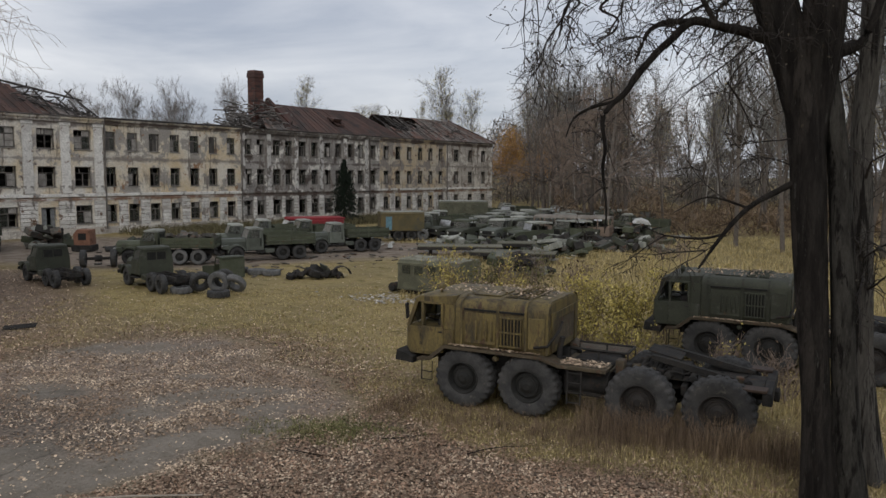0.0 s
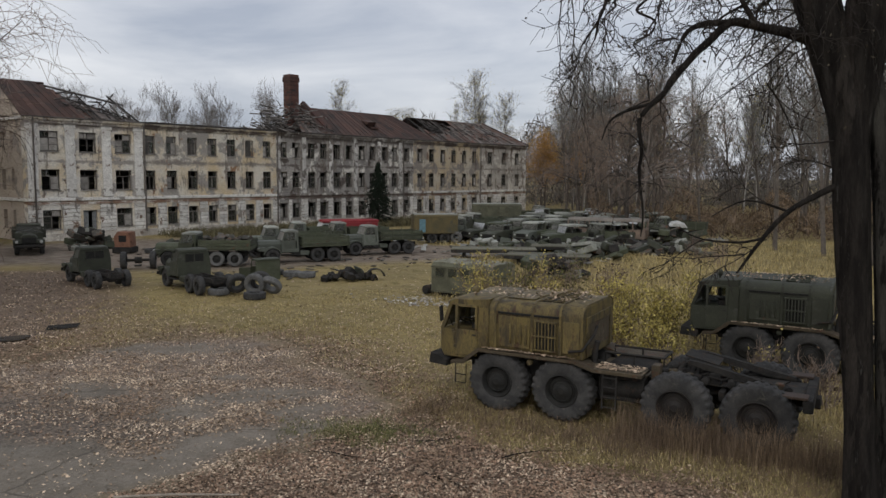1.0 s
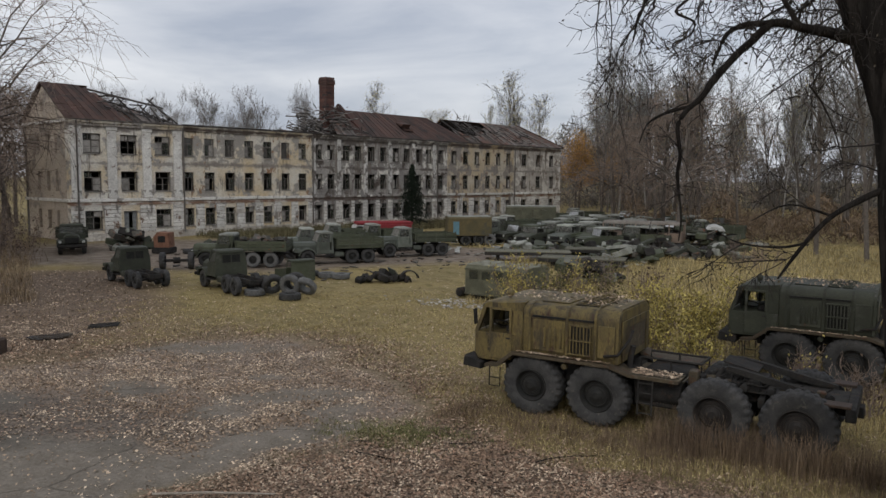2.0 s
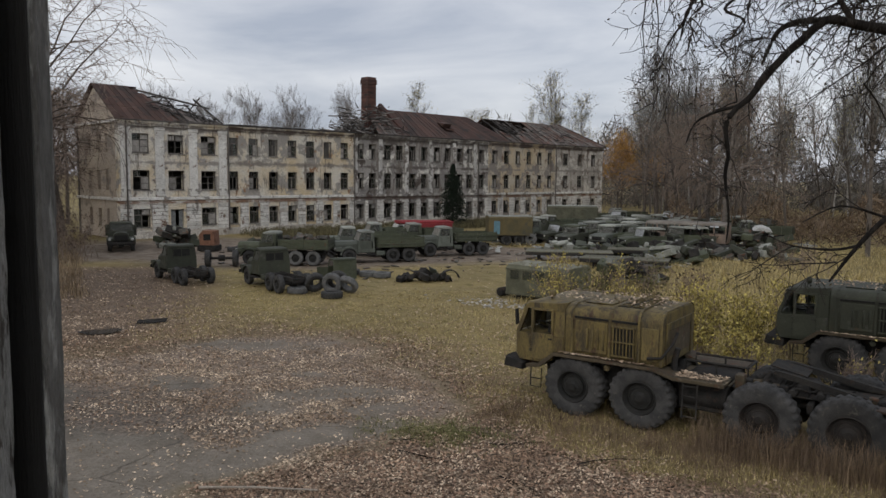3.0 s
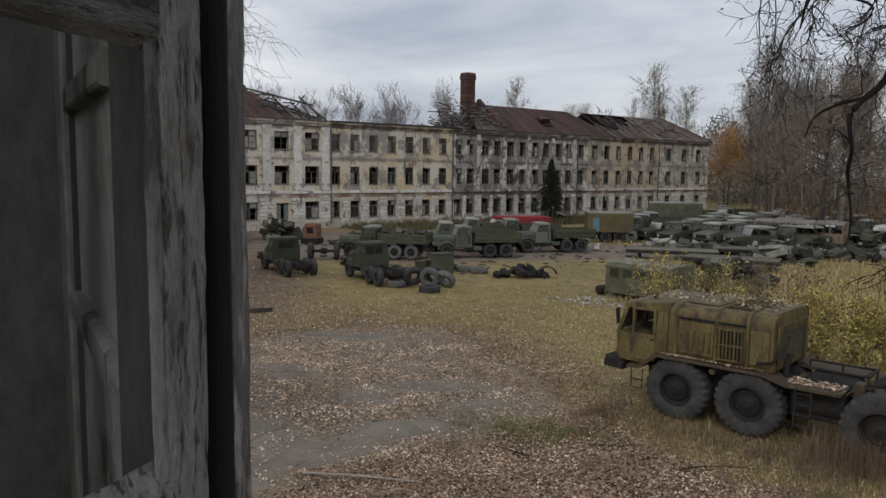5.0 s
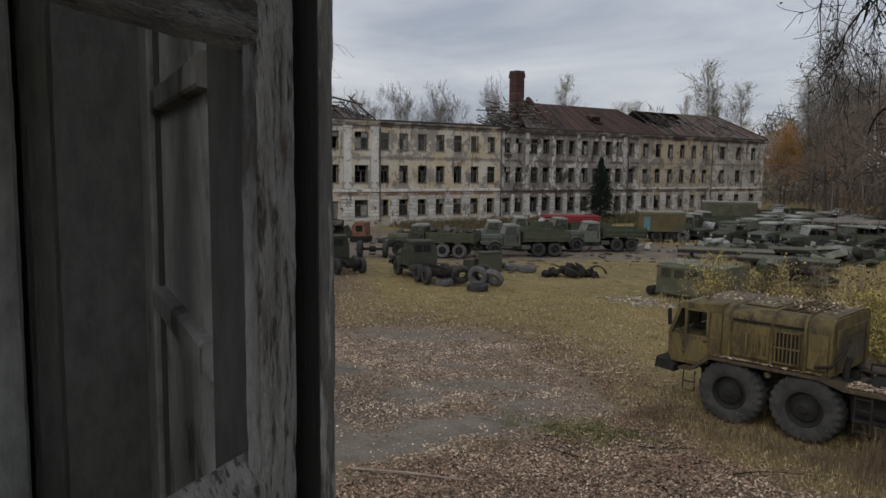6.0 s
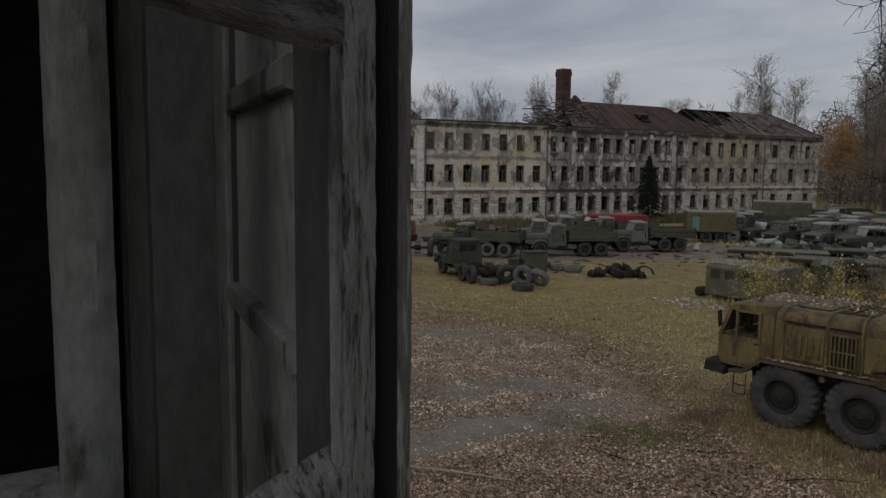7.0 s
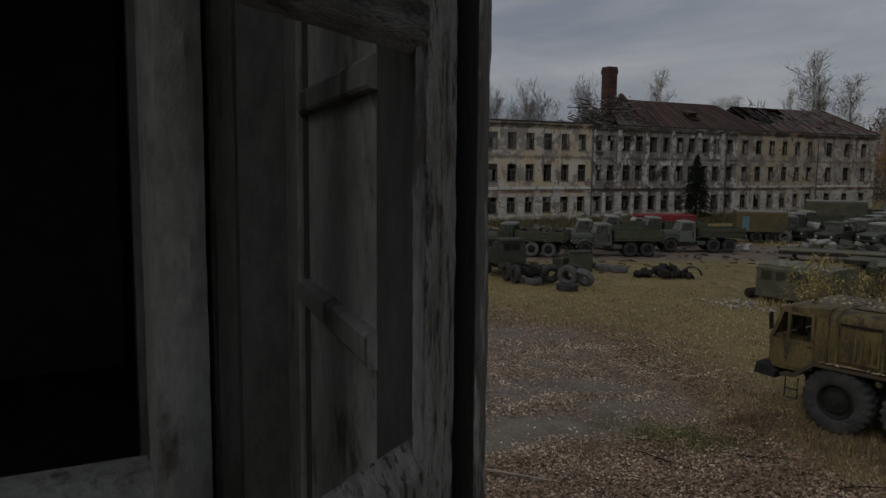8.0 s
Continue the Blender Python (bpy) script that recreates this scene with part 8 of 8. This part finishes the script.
olive_paint = surface("shaded_olive_paint", (0.072, 0.075, 0.066), (0.056, 0.058, 0.052), rough=0.85, scale=6, fine=70, stretch=(2, 2, 0.4), bump=0.4)
# shutter panel paint lightened, with the window's light in its tone
pale_panel = surface("lit_grey_green_panel_paint", (0.30, 0.305, 0.30), (0.225, 0.228, 0.225), rough=0.8, scale=5, fine=50, over=(0.1, 0.1, 0.085), over_scale=9, over_at=0.62, stretch=(1, 1, 0.6), bump=0.15)
bead_paint = surface("bluish_grey_bead_paint", (0.20, 0.20, 0.205), (0.13, 0.13, 0.135), rough=0.85, scale=7, fine=90, over=(0.06, 0.055, 0.052), over_scale=14, over_at=0.58, stretch=(2.5, 2.5, 0.5), bump=0.5, vary=0.0)
# peeling frame paint again, darkened for the top rail's shaded underside
rail_paint = surface("peeling_shaded_grey_paint", (0.20, 0.195, 0.188), (0.11, 0.105, 0.10), rough=0.88, scale=22, fine=170, over=(0.06, 0.053, 0.047), over_scale=30, over_at=0.55, over_soft=0.05, stretch=(0.7, 3.0, 3.0), bump=0.8, vary=0.0)
# jamb and boarding darkened in colour because they face inwards
jamb_paint = surface("shaded_jamb_paint", (0.052, 0.053, 0.053), (0.042, 0.043, 0.043), rough=0.85, scale=6, fine=60, stretch=(2, 2, 0.4), bump=0.2, vary=0.0)
reveal_paint = surface("shaded_grey_boarding", (0.12, 0.122, 0.12), (0.096, 0.098, 0.096), rough=0.9, scale=4, fine=40, over=(0.05, 0.048, 0.044), over_scale=6, over_at=0.62, stretch=(1, 1, 0.5), bump=0.2, vary=0.0)
room_dark = surface("dark_room_plaster", (0.30, 0.295, 0.285), (0.22, 0.215, 0.205), scale=1, fine=8, shift=False, vary=0.0)

bay = thing("wooden_bay", "old wooden window bay with flaking grey paint and open sashes", "window bay", kind="structure")


def worn_bar(prof, h0, h1, axis="z", amp=0.0016, rows=90, seed=0.0):
    """A weathered timber: an outline pulled along an axis, its edges chipped and uneven."""
    n, vs, fs = len(prof), [], []
    for i in range(rows + 1):
        h = h0 + (h1 - h0) * i / rows
        for j, (a, b) in enumerate(prof):
            e = amp * (noise.noise((h * 9, j * 3.1, seed)) + 0.7 * noise.noise((h * 45, j * 5.7, seed + 4)))
            f = amp * (noise.noise((h * 11, j * 2.3, seed + 9)) + 0.7 * noise.noise((h * 50, j * 4.1, seed + 2)))
            vs.append((a + e, b + f, h) if axis == "z" else (h, a + e, b + f))
    for i in range(rows):
        for j in range(n):
            k = (j + 1) % n
            fs.append((i * n + j, i * n + k, (i + 1) * n + k, (i + 1) * n + j))
    fs += [tuple(range(n))[::-1], tuple(rows * n + j for j in range(n))]
    return Mesh().add(vs, fs)


def worn_box(a0, a1, b0, b1, c=0.003):
    """Outline of a timber with eased corners."""
    return [(a0 + c, b0), (a1 - c, b0), (a1, b0 + c), (a1, b1 - c), (a1 - c, b1), (a0 + c, b1), (a0, b1 - c), (a0, b0 + c)]


# the open leaf by the camera: hinge stile with outer board, rails, far stile
leaf = part("sash", worn_bar([(0.053, -0.010), (0.053, -0.003), (0.049, 0.0), (0.03, 0.0012), (0.004, 0.0), (0.0, -0.004), (0.0, -0.034), (0.02, -0.034)], 4.72, 6.86, rows=700, seed=1.0), old_paint, bay, "open casement leaf of flaking grey timber", pose(-0.822, -0.123, 0, 0, 0, -52))
# dark board and thin added strip stand for the shadow beside the stile
part("recess_board", worn_bar(worn_box(-0.024, 0.0, -0.07, -0.032), 4.72, 6.86, rows=300, seed=2.0), gap_shade, leaf)
part("weather_strip", worn_bar(worn_box(-0.0222, -0.0195, -0.034, 0.009, 0.0008), 4.72, 6.86, rows=200, amp=0.0005, seed=12.0), gap_shade, leaf)
part("outer_board", worn_bar(worn_box(-0.0486, -0.0225, -0.07, 0.0115, 0.004), 4.72, 6.86, rows=700, seed=3.0), outer_paint, leaf)
part("glazing_bead", worn_bar([(0.053, -0.009), (0.064, -0.009), (0.064, -0.0075), (0.061, -0.005), (0.053, -0.004)], 5.505, 5.845, rows=160, amp=0.0011, seed=4.0), bead_paint, leaf)
part("rail", worn_bar([(-0.024, 5.44), (0.0, 5.44), (0.0, 5.497), (-0.003, 5.502), (-0.011, 5.521), (-0.014, 5.523), (-0.024, 5.515)], 0.054, 0.47, "x", 0.0014, 160, 5.0), old_paint, leaf)
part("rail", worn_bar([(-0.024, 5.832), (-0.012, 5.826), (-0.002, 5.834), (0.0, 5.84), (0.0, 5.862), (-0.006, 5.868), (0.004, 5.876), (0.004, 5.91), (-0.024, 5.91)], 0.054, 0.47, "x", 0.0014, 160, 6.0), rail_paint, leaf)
part("stile", worn_bar(worn_box(0.47, 0.515, -0.034, 0.0), 4.72, 6.86, rows=300, seed=7.0), old_paint, leaf)
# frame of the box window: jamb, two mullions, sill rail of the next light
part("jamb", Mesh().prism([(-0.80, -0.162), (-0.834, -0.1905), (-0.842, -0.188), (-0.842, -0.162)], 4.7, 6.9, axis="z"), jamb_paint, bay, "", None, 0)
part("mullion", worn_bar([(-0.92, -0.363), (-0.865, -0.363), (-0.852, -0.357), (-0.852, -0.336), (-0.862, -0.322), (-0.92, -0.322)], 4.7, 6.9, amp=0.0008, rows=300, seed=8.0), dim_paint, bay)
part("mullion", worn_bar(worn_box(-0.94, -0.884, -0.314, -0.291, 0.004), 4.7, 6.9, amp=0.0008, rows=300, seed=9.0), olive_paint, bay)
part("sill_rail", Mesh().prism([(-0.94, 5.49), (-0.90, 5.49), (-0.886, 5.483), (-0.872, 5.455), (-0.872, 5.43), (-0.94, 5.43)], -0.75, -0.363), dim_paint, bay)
# panelled shutter standing in the reveal, and the boarding behind it
shut = part("shutter", Mesh().box(-0.004, 0.43, -0.012, -0.004, 5.0, 6.4), pale_panel, bay, "grey panelled shutter folded into the reveal", pose(-0.836, -0.1905, 0, 0, 0, 173.2), 0)
for z0, z1 in ((5.0, 5.14), (5.57, 5.602), (5.802, 5.832), (6.2, 6.3)):
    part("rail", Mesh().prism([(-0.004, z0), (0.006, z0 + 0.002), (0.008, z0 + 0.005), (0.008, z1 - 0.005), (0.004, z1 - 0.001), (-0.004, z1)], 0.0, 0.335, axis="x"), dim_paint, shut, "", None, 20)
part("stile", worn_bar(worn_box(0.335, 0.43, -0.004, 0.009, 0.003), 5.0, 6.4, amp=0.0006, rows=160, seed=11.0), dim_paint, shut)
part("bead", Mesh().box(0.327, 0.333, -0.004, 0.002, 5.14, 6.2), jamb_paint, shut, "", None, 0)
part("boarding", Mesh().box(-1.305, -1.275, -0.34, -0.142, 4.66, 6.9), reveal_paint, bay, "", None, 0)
# bay walls above and below, room box added behind to keep the openings dark
part("apron", Mesh().box(-0.93, -0.80, -3.0, -0.14, 0, 4.7, 0.01), bare_wood, bay)
part("sill_board", Mesh().box(-0.95, -0.76, -3.0, -0.105, 4.66, 4.7, 0.006), old_paint, bay)
part("head_board", Mesh().box(-0.95, -0.80, -3.0, -0.105, 6.9, 7.6, 0.01), bare_wood, bay)
part("side_wall", Mesh().box(-4.6, -0.872, -0.134, -0.1, 0, 7.6), room_dark, bay, "", None, 0)
part("back_wall", Mesh().box(-4.7, -4.6, -3.0, -0.11, 0, 7.6), room_dark, bay, "", None, 0)
part("end_wall", Mesh().box(-4.6, -0.8, -3.1, -3.0, 0, 7.6), room_dark, bay, "", None, 0)
part("added_room_floor", Mesh().box(-4.6, -0.94, -3.0, -0.136, 4.5, 4.65), room_dark, bay, "", None, 0)
part("added_room_ceiling", Mesh().box(-4.6, -0.8, -3.0, -0.11, 7.6, 7.7), room_dark, bay, "", None, 0)
part("added_partition", Mesh().box(-0.93, -0.87, -3.0, -0.75, 4.7, 6.9), room_dark, bay, "", None, 0)
